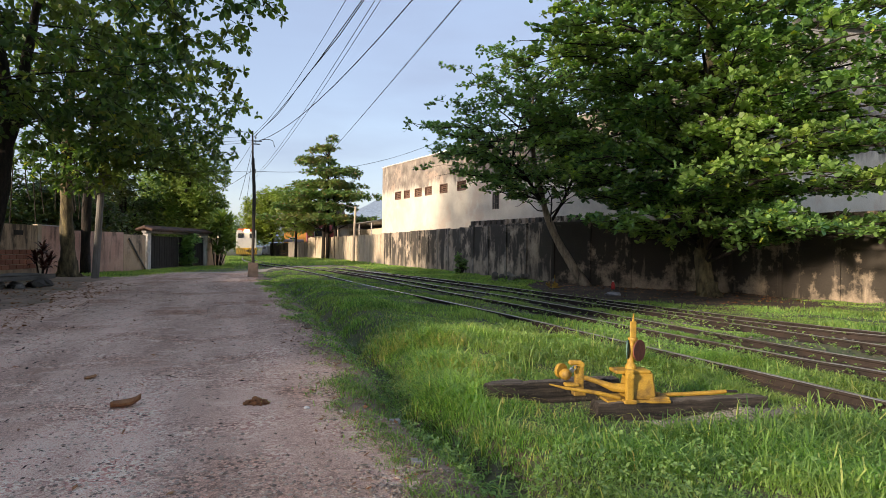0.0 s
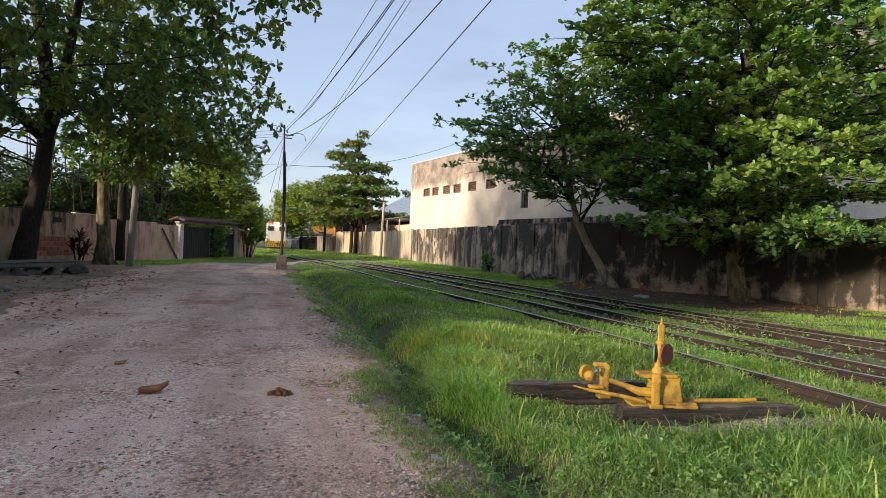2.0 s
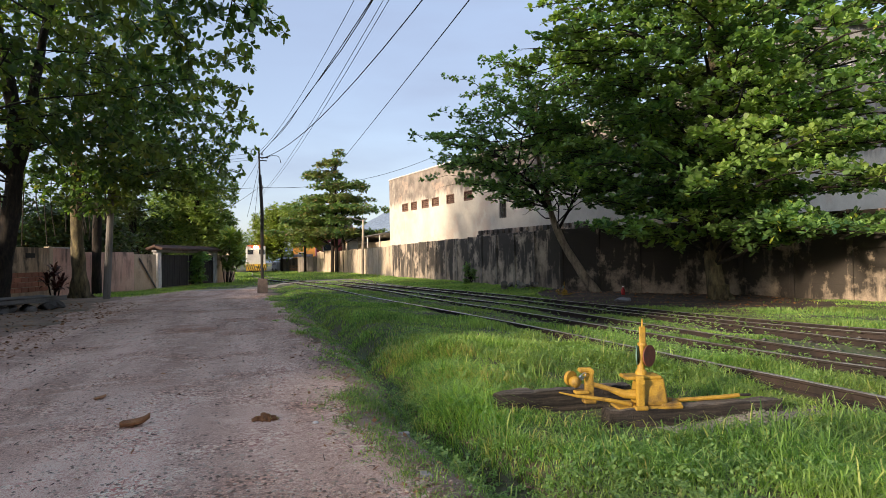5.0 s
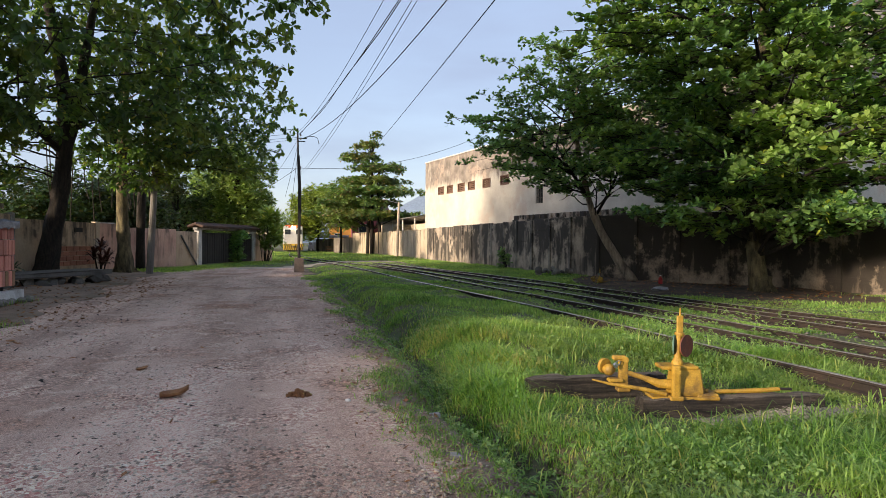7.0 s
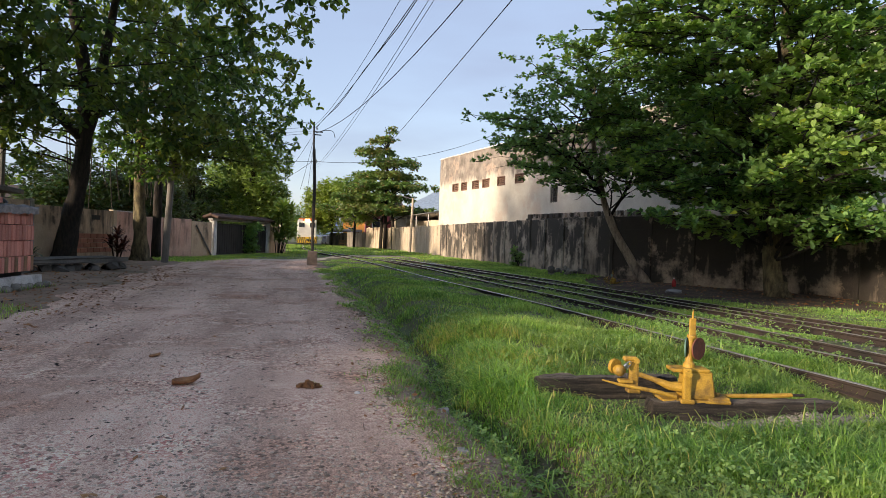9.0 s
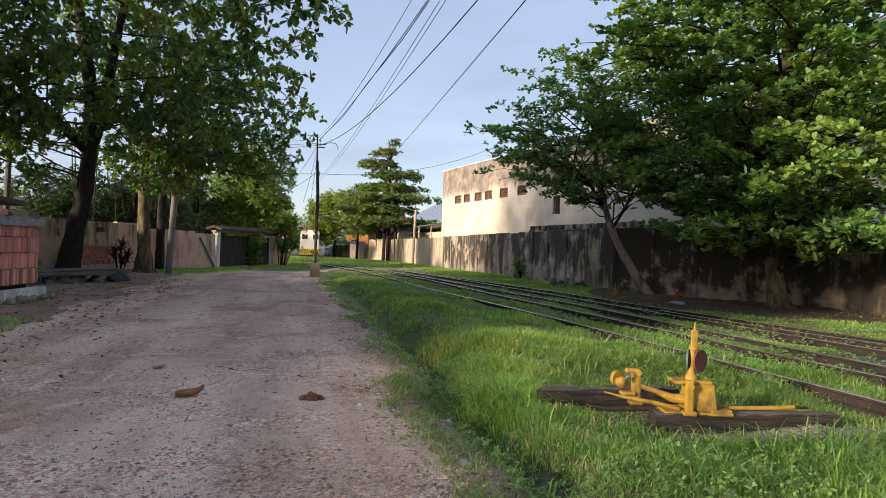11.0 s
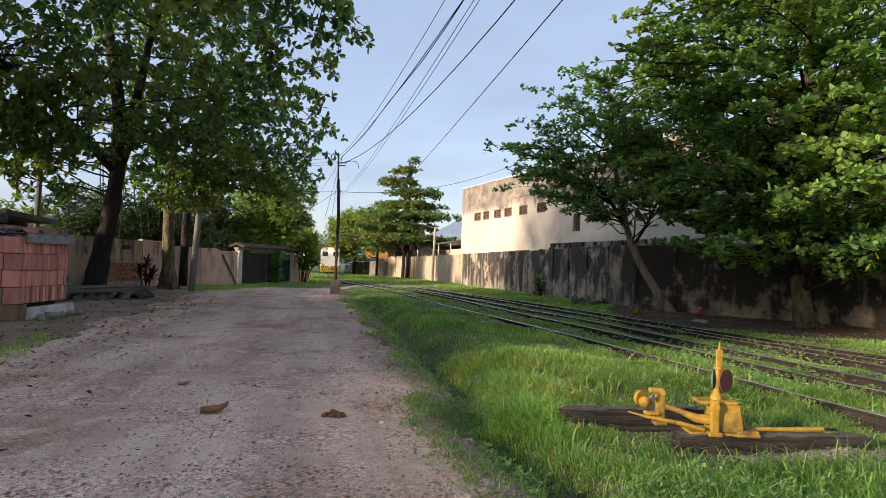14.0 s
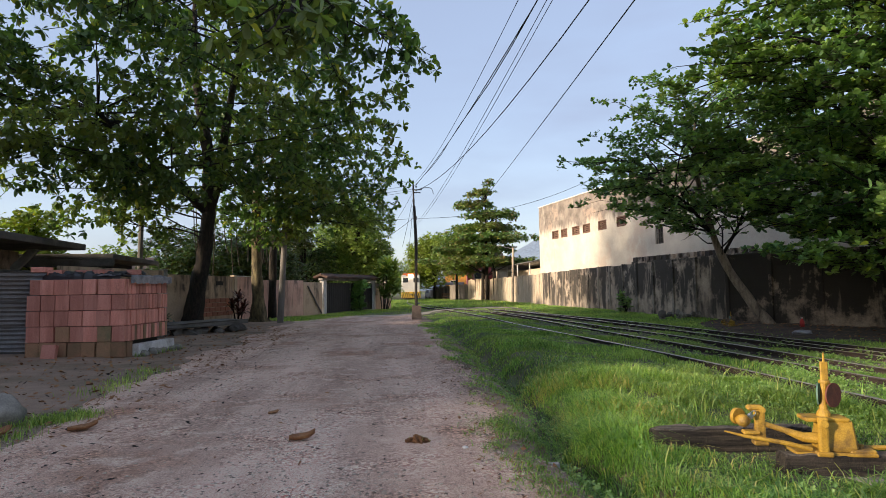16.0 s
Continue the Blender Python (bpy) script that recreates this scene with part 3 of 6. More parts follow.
for k in range(17):
    part("block", bx((0.3 + 0.6 * k, 0.2, 3.53), (0.36, 0.22, 0.26), 0.02), CONCRETE_OLD, shed)
# long low roofed store between that hall and the far end
store = thing("store", pose(13.6, 55.5, 0, 0, 0, 92), "cream store with a sheet-metal roof behind the wall", "building")
part("wall", bx((12, -4.0, 1.8), (24, 5.0, 3.6)), CREAM, store)
bm = bx((12, -3.4, 0), (24.6, 7.0, 0.1))
part("roof", bm, ZINC, store, m=pose(0, 0, 4.2, 4, 0, 0))
for k in range(5):
    part("post", rod(bmesh.new(), (1 + 5.5 * k, -0.1, 0), (1 + 5.5 * k, -0.1, 4.1), 0.06, n=8), WHITEWASH, store)
# grey flats behind the trees
flats = thing("apartment_building", pose(26.5, 22.5, 0, 0, 0, -8), "grey rendered block of flats half hidden by trees", "building")
part("wall", bx((9, 6, 6.4), (18, 12, 12.8)), GREYWALL, flats)
part("roof", bx((9, 6, 12.9), (18.8, 12.8, 0.3), 0.03), DARKCEM, flats)
for ix in range(4):
    for iz in range(3):
        w = part("window", bx((1.5 + 3.2 * ix, -0.02, 3.0 + 3.3 * iz + 0.6), (1.3, 0.06, 1.2)), GLASSDARK, flats)
        bm = bmesh.new()
        for dx in (-0.65, 0, 0.65):
            box(bm, (1.5 + 3.2 * ix + dx, -0.06, 3.6 + 3.3 * iz), (0.06, 0.05, 1.2))
        for dz in (-0.6, 0.6):
            box(bm, (1.5 + 3.2 * ix, -0.055, 3.6 + 3.3 * iz + dz), (1.42, 0.07, 0.06))
        part("frame", bm, WHITEWASH, w)
awning = thing("awning", pose(20.3, 19.9, 3.55, 0, 0, 12), "red awning glimpsed behind the trees", "awning")
part("cloth", bx((0, 0, 0.12), (2.2, 0.05, 0.22), 0.02), REDCLOTH, awning)
part("frame", bx((0, 0.3, -1.75), (2.1, 0.12, 3.4)), DARKCEM, awning)

# ---- tracks ----
RAIL_ROUTES = [
    [(5.95, -12), (5.75, 3), (5.62, 6), (5.52, 9), (5.4, 12), (5.1, 16.5), (4.65, 22), (4.2, 30), (3.3, 39), (1.8, 51), (0.9, 64), (1.17, 80), (1.17, 130)],
    [(8.2, -12), (7.3, 3), (6.95, 6), (6.75, 10), (6.65, 14), (6.45, 18), (6.3, 22), (5.9, 30), (4.6, 39), (2.9, 51), (2.0, 64), (2.23, 80), (2.23, 130)],
    [(8.2, 2.5), (7.75, 6), (7.66, 9), (7.68, 13), (7.62, 16.5), (7.3, 20.3), (7.0, 24), (6.45, 30), (5.6, 36)],
    [(10.9, -12), (9.5, 3), (9.12, 7), (8.95, 10), (8.75, 14), (8.6, 18.7), (8.25, 24), (7.4, 32), (6.3, 40)],
    [(12.8, -12), (11.2, 4), (10.3, 9), (10.0, 11.5), (9.65, 16), (9.4, 21), (8.8, 26), (7.1, 35), (6.0, 41)],
    [(12.2, -12), (10.9, 4), (9.9, 8), (9.5, 10), (9.33, 12.5), (9.25, 14)],
]
PROFILE = [(-0.055, 0.0), (0.055, 0.0), (0.055, 0.012), (0.009, 0.03), (0.009, 0.10), (0.033, 0.112), (0.033, 0.137), (0.024, 0.142),
           (-0.024, 0.142), (-0.033, 0.137), (-0.033, 0.112), (-0.009, 0.10), (-0.009, 0.03), (-0.055, 0.012)]


def rail_height(p):
    return 0.03 + 0.015 * math.sin(p.y * 0.21)


def rail_strip(pts, corners, top):
    """One strip of the rail's profile, drawn along the line of the rail."""
    bm = bmesh.new()
    rings = []
    for i, p in enumerate(pts):
        d = (pts[min(i + 1, len(pts) - 1)] - pts[max(i - 1, 0)]).normalized()
        s = Vector((d.y, -d.x, 0))
        rings.append([bm.verts.new(p + s * u + Vector((0, 0, w + rail_height(p)))) for u, w in corners])
    n = len(corners)
    for a, b in zip(rings, rings[1:]):
        for k in range(n):
            f = bm.faces.new((a[k], a[(k + 1) % n], b[(k + 1) % n], b[k]))
            f.material_index = 1 if k in top else 0
    bm.faces.new(rings[0])
    bm.faces.new(rings[-1][::-1])
    return bm


for route in RAIL_ROUTES:
    pts = smooth_path([(x, y, 0) for x, y in route], 10)
    rail = thing("rail", pose(0, 0, 0), "rusty steel rail with a worn pale head", "rail", "rails of the yard")
    part("head", rail_strip(pts, PROFILE[4:12], (2, 3, 4)), [RAILWEB, RAILTOP], rail, "worn pale running surface")
    part("web", rail_strip(pts, PROFILE[:5] + PROFILE[11:], ()), RAILWEB, rail)


def sleeper_mesh(length, seed):
    bm = bx((0, 0, 0), (length, 0.22, 0.16), 0.012, seg=2)
    bmesh.ops.subdivide_edges(bm, edges=[e for e in bm.edges if e.calc_length() > 0.5], cuts=8)
    for v in bm.verts:
        v.co += Vector((0, 1, 1)) * 0.012 * noise.noise(v.co * 7 + Vector((seed, 0, 0)))
        if abs(abs(v.co.x) - length / 2) < 0.02:
            v.co.x += 0.03 * noise.noise(v.co * 14 + Vector((seed, 3, 0)))
    return finish("sleeper", bm, TIMBER)


sleepers = [sleeper_mesh(1.9, k) for k in range(3)]
def lay(route_a, route_b, y0, y1, gap):
    a, b = (smooth_path([(x, y, 0) for x, y in r], 10) for r in (route_a, route_b))
    y = y0
    while y < y1:
        pa = min(a, key=lambda p: abs(p.y - y))
        pb = min(b, key=lambda p: abs(p.y - y))
        c = (pa + pb) / 2
        ob = new("sleeper", random.choice(sleepers))
        ob.matrix_basis = pose(c.x, y, rail_height(c) - 0.081, 0, rnd(-1, 1), rnd(-4, 4) + math.degrees(math.atan2(pb.y - pa.y, pb.x - pa.x)) * 0.0 + 6)
        tagged(ob, "weathered black timber sleeper under the rails", "sleeper", "sleepers of the yard")
        y += gap * rnd(0.9, 1.1)
lay(RAIL_ROUTES[0], RAIL_ROUTES[1], -3.0, 32, 0.75)
lay(RAIL_ROUTES[3], RAIL_ROUTES[4], 2.0, 32, 0.75)


def loose_sleeper(x, y, z, length, turn, h, label):
    bm = bx((0, 0, 0), (length, 0.17, h), 0.02, seg=2)
    bmesh.ops.subdivide_edges(bm, edges=[e for e in bm.edges if e.calc_length() > 0.5], cuts=16)
    for v in bm.verts:
        v.co += Vector((0, 1, 1)) * 0.024 * noise.noise(v.co * 9 + Vector((length, 0, 0)))
        if abs(abs(v.co.x) - length / 2) < 0.02:
            v.co.x += 0.04 * noise.noise(v.co * 16 + Vector((x, 3, 0)))
    bm.normal_update()
    # faces turned upward get the paler of the two colours
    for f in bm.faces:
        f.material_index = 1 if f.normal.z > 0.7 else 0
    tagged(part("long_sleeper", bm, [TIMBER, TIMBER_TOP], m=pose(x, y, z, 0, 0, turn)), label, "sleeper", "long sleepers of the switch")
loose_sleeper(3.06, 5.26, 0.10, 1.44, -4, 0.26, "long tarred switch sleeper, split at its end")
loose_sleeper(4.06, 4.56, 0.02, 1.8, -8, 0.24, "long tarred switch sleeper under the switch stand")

# ---- yellow switch stand ----
def switch_stand(m, label, scale=1.0):
    st = thing("switch_stand", m @ Matrix.Scale(scale, 4), label, "switch stand", "switch stands")
    part("base_plate", bx((0.06, 0, 0.015), (0.62, 0.30, 0.03), 0.008), YELLOW, st)
    bm = bx((0.10, 0.0, 0.15), (0.29, 0.25, 0.27), 0.05, seg=3)
    for v in bm.verts:
        if v.co.z > 0.15:
            v.co.x = 0.10 + (v.co.x - 0.10) * 0.86
            v.co.y *= 0.8
    part("housing", bm, YELLOW, st, smooth=False)
    bm = bx((0.02, 0.0, 0.285), (0.34, 0.20, 0.035), 0.014, seg=2)
    part("housing_lid", bm, YELLOW, st)
    bm = bx((-0.035, -0.135, 0.16), (0.075, 0.05, 0.32), 0.018, seg=2)
    box(bm, (-0.035, -0.135, 0.02), (0.13, 0.09, 0.04), 0.01)
    part("bracket", bm, YELLOW, st)
    bm = bmesh.new()
    rod(bm, (-0.035, -0.175, 0.265), (-0.035, -0.105, 0.265), 0.032, n=14)
    part("bolt", bm, YELLOW, st)
    bm = bx((0.27, -0.05, 0.03), (0.20, 0.16, 0.045), 0.012)
    rod(bm, (0.27, -0.05, 0.04), (0.27, -0.05, 0.085), 0.03, n=6)
    part("foot", bm, YELLOW, st)
    # mast with its discs and pointed blade
    bm = bmesh.new()
    tube(bm, [(0.03, 0, 0.30), (0.03, 0, 0.33), (0.03, 0, 0.36), (0.03, 0, 0.40)], [0.055, 0.052, 0.034, 0.030], 14)
    rod(bm, (0.03, 0, 0.39), (0.045, 0, 0.60), 0.026, n=12)
    part("mast", bm, YELLOW, st)
    bm = bmesh.new()
    tube(bm, [(0.045, 0, 0.57), (0.047, 0, 0.585), (0.048, 0, 0.60)], [0.042, 0.045, 0.042], 14)
    box(bm, (0.05, 0, 0.675), (0.062, 0.022, 0.16), 0.006)
    tube(bm, [(0.05, 0, 0.75), (0.052, 0, 0.83)], [0.012, 0.006], 6)
    part("blade", bm, YELLOW, st)
    bm = bmesh.new()
    bmesh.ops.create_cone(bm, cap_ends=True, segments=28, radius1=0.102, radius2=0.102, depth=0.012)
    part("disc", bm, RUSTDISC, st, "rust-red signal disc", m=pose(0.10, -0.03, 0.48, 90, 0, 36))
    bm = bmesh.new()
    bmesh.ops.create_cone(bm, cap_ends=True, segments=28, radius1=0.095, radius2=0.095, depth=0.012)
    part("disc", bm, GREENDISC, st, "faded green signal disc", m=pose(0.01, 0.03, 0.48, 90, 0, 62))
    # throw lever, weight and keeper
    bm = bmesh.new()
    tube(bm, [(-0.04, -0.07, 0.13), (-0.16, -0.06, 0.135), (-0.30, -0.04, 0.185), (-0.47, -0.02, 0.235)], [0.05, 0.04, 0.024, 0.022], 10)
    part("lever", bm, YELLOW, st)
    bm = bx((-0.485, -0.02, 0.22), (0.085, 0.06, 0.30), 0.018, seg=2)
    box(bm, (-0.52, -0.02, 0.365), (0.13, 0.075, 0.045), 0.015)
    box(bm, (-0.485, -0.02, 0.075), (0.12, 0.10, 0.04), 0.01)
    part("keeper", bm, YELLOW, st)
    bm = bmesh.new()
    rod(bm, (-0.47, -0.06, 0.35), (-0.47, 0.02, 0.35), 0.028, n=14)
    part("bolt", bm, YELLOW, st)
    part("weight", lump(0.058, 4, 0.95, 3, 0.12), YELLOW, st, smooth=True, m=pose(-0.615, -0.015, 0.255))
    bm = bmesh.new()
    bmesh.ops.create_cone(bm, cap_ends=True, segments=20, radius1=0.07, radius2=0.07, depth=0.035)
    part("weight_disc", bm, YELLOW, st, m=pose(-0.645, 0.03, 0.28, 90, 0, 30))
    bm = bmesh.new()
    box(bm, (0, 0, 0), (0.05, 0.025, 0.04), 0.008)
    tube(bm, smooth_path([(-0.016, 0, 0.015), (-0.016, 0, 0.045), (0, 0, 0.06), (0.016, 0, 0.045), (0.016, 0, 0.015)], 3), [0.005] * 13, 6)
    part("padlock", bm, STEEL, st, "small steel padlock", m=pose(-0.575, -0.085, 0.305, 0, 50, 10))
    bm = bmesh.new()
    tube(bm, [(-0.78, -0.06, 0.17), (-0.62, -0.08, 0.135), (-0.46, -0.10, 0.115), (-0.30, -0.11, 0.09), (-0.12, -0.12, 0.05)], [0.006, 0.014, 0.018, 0.02, 0.018], 8)
    part("tie_bar", bm, YELLOW, st)
    bm = bx((-0.56, -0.03, 0.16), (0.14, 0.09, 0.035), 0.012)
    part("seat_plate", bm, YELLOW, st)
    bm = bmesh.new()
    tube(bm, [(0.30, 0.02, 0.04), (0.55, 0.03, 0.045), (0.85, 0.05, 0.05), (1.02, 0.06, 0.06)], [0.02, 0.02, 0.022, 0.02], 8)
    part("throw_rod", bm, YELLOW, st)
    bm = bx((1.08, 0.065, 0.06), (0.12, 0.045, 0.02), 0.006)
    part("rod_end", bm, RAILWEB, st, "rusty rod end")
    return st


switch_stand(pose(3.56, 4.71, 0.12, 0, 0, -14), "yellow cast-iron switch stand with a red disc on a sleeper")
switch_stand(pose(11.3, 20.0, 0.13, 0, 0, 20), "small yellow switch stand lying among litter under trees", 0.62)

# ---- poles and cables ----
pole = thing("utility_pole", pose(0.93, 31.6, 0), "dark slim utility pole on a concrete block by the road", "utility pole")
bm = bx((0, 0, 0.35), (0.46, 0.46, 0.74), 0.03, seg=2)
for v in bm.verts:
    v.co.x *= 1.12 - 0.2 * v.co.z
    v.co.y *= 1.12 - 0.2 * v.co.z
part("footing", bm, surface("reddish_footing", (0.36, 0.25, 0.18), (0.28, 0.20, 0.15), (0.16, 0.12, 0.09), 5, 50, 0.9), pole, "weathered reddish concrete footing")
part("shaft", tube(bmesh.new(), [(0, 0, 0.7), (-0.02, 0, 1.3), (0.02, 0, 4.0), (-0.06, 0, 5.9)], [0.075, 0.07, 0.085, 0.07], 10), POLEDARK, pole)
part("shaft_top", tube(bmesh.new(), [(-0.05, 0.0, 4.9), (-0.10, 0, 7.25)], [0.05, 0.04], 8), POLEDARK, pole)
for z, w in ((6.75, 0.5), (6.6, 0.35)):
    part("crossarm", bx((0.1, -0.06, z), (w, 0.05, 0.05), 0.008), POLEDARK, pole)
part("bracket", tube(bmesh.new(), smooth_path([(0, 0, 6.7), (0.5, -0.1, 6.85), (0.85, -0.15, 6.8), (0.95, -0.15, 6.5)], 4), [0.016] * 13, 6), POLEDARK, pole)
for z in (6.9, 6.72, 5.3, 5.2):
    part("insulator", tube(bmesh.new(), [(0.05, -0.09, z - 0.05), (0.05, -0.09, z), (0.05, -0.09, z + 0.06)], [0.02, 0.045, 0.025], 8), CEMENT, pole)

grey = thing("concrete_post", pose(-5.8, 30.5, 0, 0, 2.8, 0), "leaning grey concrete pole beside a tree", "pole")
part("shaft", tube(bmesh.new(), [(0, 0, -0.15), (0, 0, 3.0), (0, 0, 8.2)], [0.16, 0.145, 0.11], 12), POLEGREY, grey)
part("cap", tube(bmesh.new(), [(0, 0, 8.2), (0, 0, 8.26)], [0.13, 0.11], 12), POLEGREY, grey)
thin = thing("thin_pole", pose(-12.2, 29.6, 0, 0, 1.0, 0), "slim grey pole behind the garden wall", "pole")
part("shaft", tube(bmesh.new(), [(0, 0, -0.1), (0, 0, 8.6)], [0.14, 0.09], 10), POLEGREY, thin)
part("crossarm", bx((0, 0, 8.2), (1.1, 0.08, 0.08), 0.01), POLEDARK, thin)
lamp = thing("lamp_post", pose(11.35, 60.6, 0, 0, 1.8, 0), "pale concrete lamp post against the plank wall", "lamp post")
part("shaft", tube(bmesh.new(), [(0, 0, -0.1), (0, 0, 5.6)], [0.15, 0.11], 10), PLANK_WALL, lamp)
part("arm", tube(bmesh.new(), [(0, 0, 5.45), (-0.6, -0.05, 5.6), (-1.25, -0.1, 5.75)], [0.04, 0.035, 0.03], 8), CEMENT, lamp)
part("lamp_head", bx((-1.4, -0.1, 5.77), (0.42, 0.16, 0.09), 0.03, seg=2), CEMENT, lamp)


def cable(a, b, sag, r, label="black overhead cable slung from the pole", twist=0):
    a, b = Vector(a), Vector(b)
    n = 28
    bm = bmesh.new()
    pts = []
    for i in range(n + 1):
        t = i / n
        p = a.lerp(b, t)
        p.z -= 4 * sag * t * (1 - t)
        pts.append(p)
    r *= 0.8
    tube(bm, pts, [r] * (n + 1), 5)
    if twist:
        q = [p + Vector((0.03 * math.cos(i * 1.3), 0, 0.03 * math.sin(i * 1.3) - 0.03)) for i, p in enumerate(pts)]
        tube(bm, q, [r] * (n + 1), 5)
    tagged(part("cable", bm, CABLE), label, "cable", "overhead cables")


POLE_TOP = Vector((0.95, 31.5, 6.9))
def overhead(px, pz, end, sag, r, twist=0):
    """From end past the place px, pz at y = 12 and on to a far pole behind."""
    e = Vector(end)
    k = (e.y + 24) / (e.y - 12)
    far = e + (Vector((px, 12, pz)) - e) * k
    far.z += 4 * sag * (1 / k) * (1 - 1 / k) * k
    cable(e, far, sag, r, twist=twist)
overhead(1.98, 6.37, (0.85, 31.5, 7.05), 2.4, 0.009)
overhead(2.29, 6.41, (0.9, 31.5, 6.95), 1.7, 0.014, 1)
overhead(2.57, 6.45, (1.1, 60, 7.5), 1.75, 0.009)
overhead(2.68, 6.46, (1.3, 60, 7.5), 1.75, 0.009)
overhead(3.34, 6.58, (1.05, 31.4, 6.72), 4.0, 0.016)
overhead(4.41, 6.73, (8.3, 69.6, 9.9), 0.25, 0.016)
cable((16.5, 37, 10.9), (1.0, 31.5, 5.25), 1.3, 0.014)
for dz, x in ((7.0, -14), (6.8, -15), (6.7, -13), (5.25, -16)):
    cable((0.85, 31.6, dz), (x, 36 + rnd(-3, 3), dz + rnd(-0.2, 1.2)), 0.5, 0.01)
cable((0.85, 31.6, 5.3), (-6, 72, 6.5), 0.7, 0.014)
cable((0.85, 31.6, 6.7), (-2.5, 70, 7.5), 0.7, 0.012)
cable((0.88, 31.6, 6.4), (0.55, 31.9, 3.4), 0.0, 0.012, "cable hanging down the dark pole")
cable((0.87, 31.6, 6.6), (0.25, 33.0, 3.9), 0.1, 0.012, "cable hanging down the dark pole")
cable((-12.2, 29.6, 6.2), (-6.0, 29.1, 4.9), 0.3, 0.012)
cable((-12.2, 29.6, 8.2), (-40, 26, 8.0), 0.5, 0.012)

# ---- walls on the other side of the road ----
def run(name, a, b, h, mat, label, thick=0.16, base=0.0):
    a, b = Vector(a), Vector(b)
    d = b - a
    w = thing(name, pose(a.x, a.y, base, 0, 0, math.degrees(math.atan2(d.y, d.x))), label, "wall", kind="structure")
    part("wall", bx((d.length / 2, 0, h / 2), (d.length - 0.01, thick, h), 0.01), mat, w)
    return w, d.length


w1, n1 = run("wall_west_1", (-11.0, 20.5), (-9.75, 26.2), 2.5, TAN, "tan rendered wall with worn damp plaster")
part("pillar", bx((n1 - 0.1, 0, 1.28), (0.22, 0.26, 2.56), 0.015), CEMENT, w1)
w2, n2 = run("wall_west_2", (-9.75, 26.2), (-8.3, 31.7), 2.35, TAN, "tan rendered wall with a patch of bare red brick")
part("pillar", bx((n2 - 0.1, 0, 1.2), (0.3, 0.24, 2.42), 0.015), PLANK_WALL, w2)
brick_me = finish("brick", bx((0, 0, 0), (0.45, 0.05, 0.19), 0.01), BRICK)
for r in range(4):
    for c in range(6 - r % 2):
        piece("brick", brick_me, w2, pose(2.75 + 0.475 * c + (0.23 if r % 2 else 0), -0.075 + rnd(-0.01, 0.006), 0.54 + 0.213 * r + rnd(-0.006, 0.006), 0, rnd(-0.7, 0.7), 0))
# near-black block on the wall gives the slot its shade
part("niche", bx((4.1, -0.07, 2.0), (0.62, 0.06, 0.2), 0.01), DARKIN, w2, "dark slot in the wall")
w3, n3 = run("wall_west_3", (-8.3, 31.7), (-7.55, 34.2), 2.35, PINK, "pink rendered garden wall with a pale coping")
part("coping", bx((n3 / 2, 0, 2.37), (n3, 0.24, 0.05), 0.01), WHITEWASH, w3)
w4, n4 = run("wall_west_4", (-7.55, 34.2), (-5.75, 37.2), 2.2, PINK, "pink block garden wall")
w5, n5 = run("wall_west_5", (-5.75, 37.2), (-4.95, 39.6), 2.1, TAN, "brown garden wall beside a tiled gateway", 0.14)
part("brace", bx((0, 0, 0), (0.09, 0.06, 2.6), 0.01), DARKCEM, w5, m=pose(n5 * 0.55, -0.14, 1.0, 0, -48, 0))
gate = thing("gateway", pose(-4.85, 39.9, 0, 0, 0, math.degrees(math.atan2(7.2, 2.9))), "gateway with pale pillars, a tiled roof and boards dark with its shade", "gate")
for x in (0.0, 7.7):
    pil = part("pillar", bx((x, 0, 1.12), (0.34, 0.34, 2.25), 0.015), WHITEWASH, gate)
part("beam", bx((3.85, 0, 2.3), (8.4, 0.3, 0.13), 0.01), CEMENT, gate)
tile_me = finish("tile", tube(bmesh.new(), [(0, -0.5, 0), (0, 0.0, 0.17)], [0.09, 0.085], 8), TILE)
for k in range(44):
    for s in (0, 180):
        piece("tile", tile_me, gate, pose(-0.3 + 0.19 * k, 0, 2.42 + rnd(-0.01, 0.01), 0, 0, s))
part("ridge", tube(bmesh.new(), [(-0.4, 0, 2.6), (8.1, 0, 2.62)], [0.09, 0.09], 8), TILE, gate)
# near-black leaves added to the open gateway, its shade put into their colour
for x0 in (0.22, 3.95):
    leaf = part("opening_shade", bx((x0 + 1.8, 0.05, 1.1), (3.55, 0.05, 1.9)), DARKCEM, gate)
    for k in range(12):
        part("board", bx((x0 + 0.15 + 0.3 * k, 0.0, 1.1), (0.27, 0.03, 1.95), 0.005), DARKIN, leaf)
run("wall_west_6", (-1.95, 47.1), (-0.7, 51.0), 2.1, TAN, "brown garden wall behind shrubs")
run("wall_west_7", (-12.0, 12.0), (-11.0, 20.5), 2.3, DARKCEM, "dark cement wall behind stacked blocks")
run("wall_west_8", (-13.2, -9), (-12.0, 12.0), 2.3, DARKCEM, "dark cement wall beside the dirt")

# unseen plain blocks added beyond the fence to shade road, trees and wall
def add_shade_block(x0, x1, y0, y1, h):
    t = thing("shade_block", pose(x0, y0, 0), "unseen plain block added to shade the place", "wall", kind="structure")
    part("wall", bx(((x1 - x0) / 2, (y1 - y0) / 2, h / 2), (x1 - x0, y1 - y0, h), 0.02), TAN, t)
    part("roof", bx(((x1 - x0) / 2, (y1 - y0) / 2, h + 0.08), (x1 - x0 + 0.3, y1 - y0 + 0.3, 0.14), 0.02), DARKCEM, t)
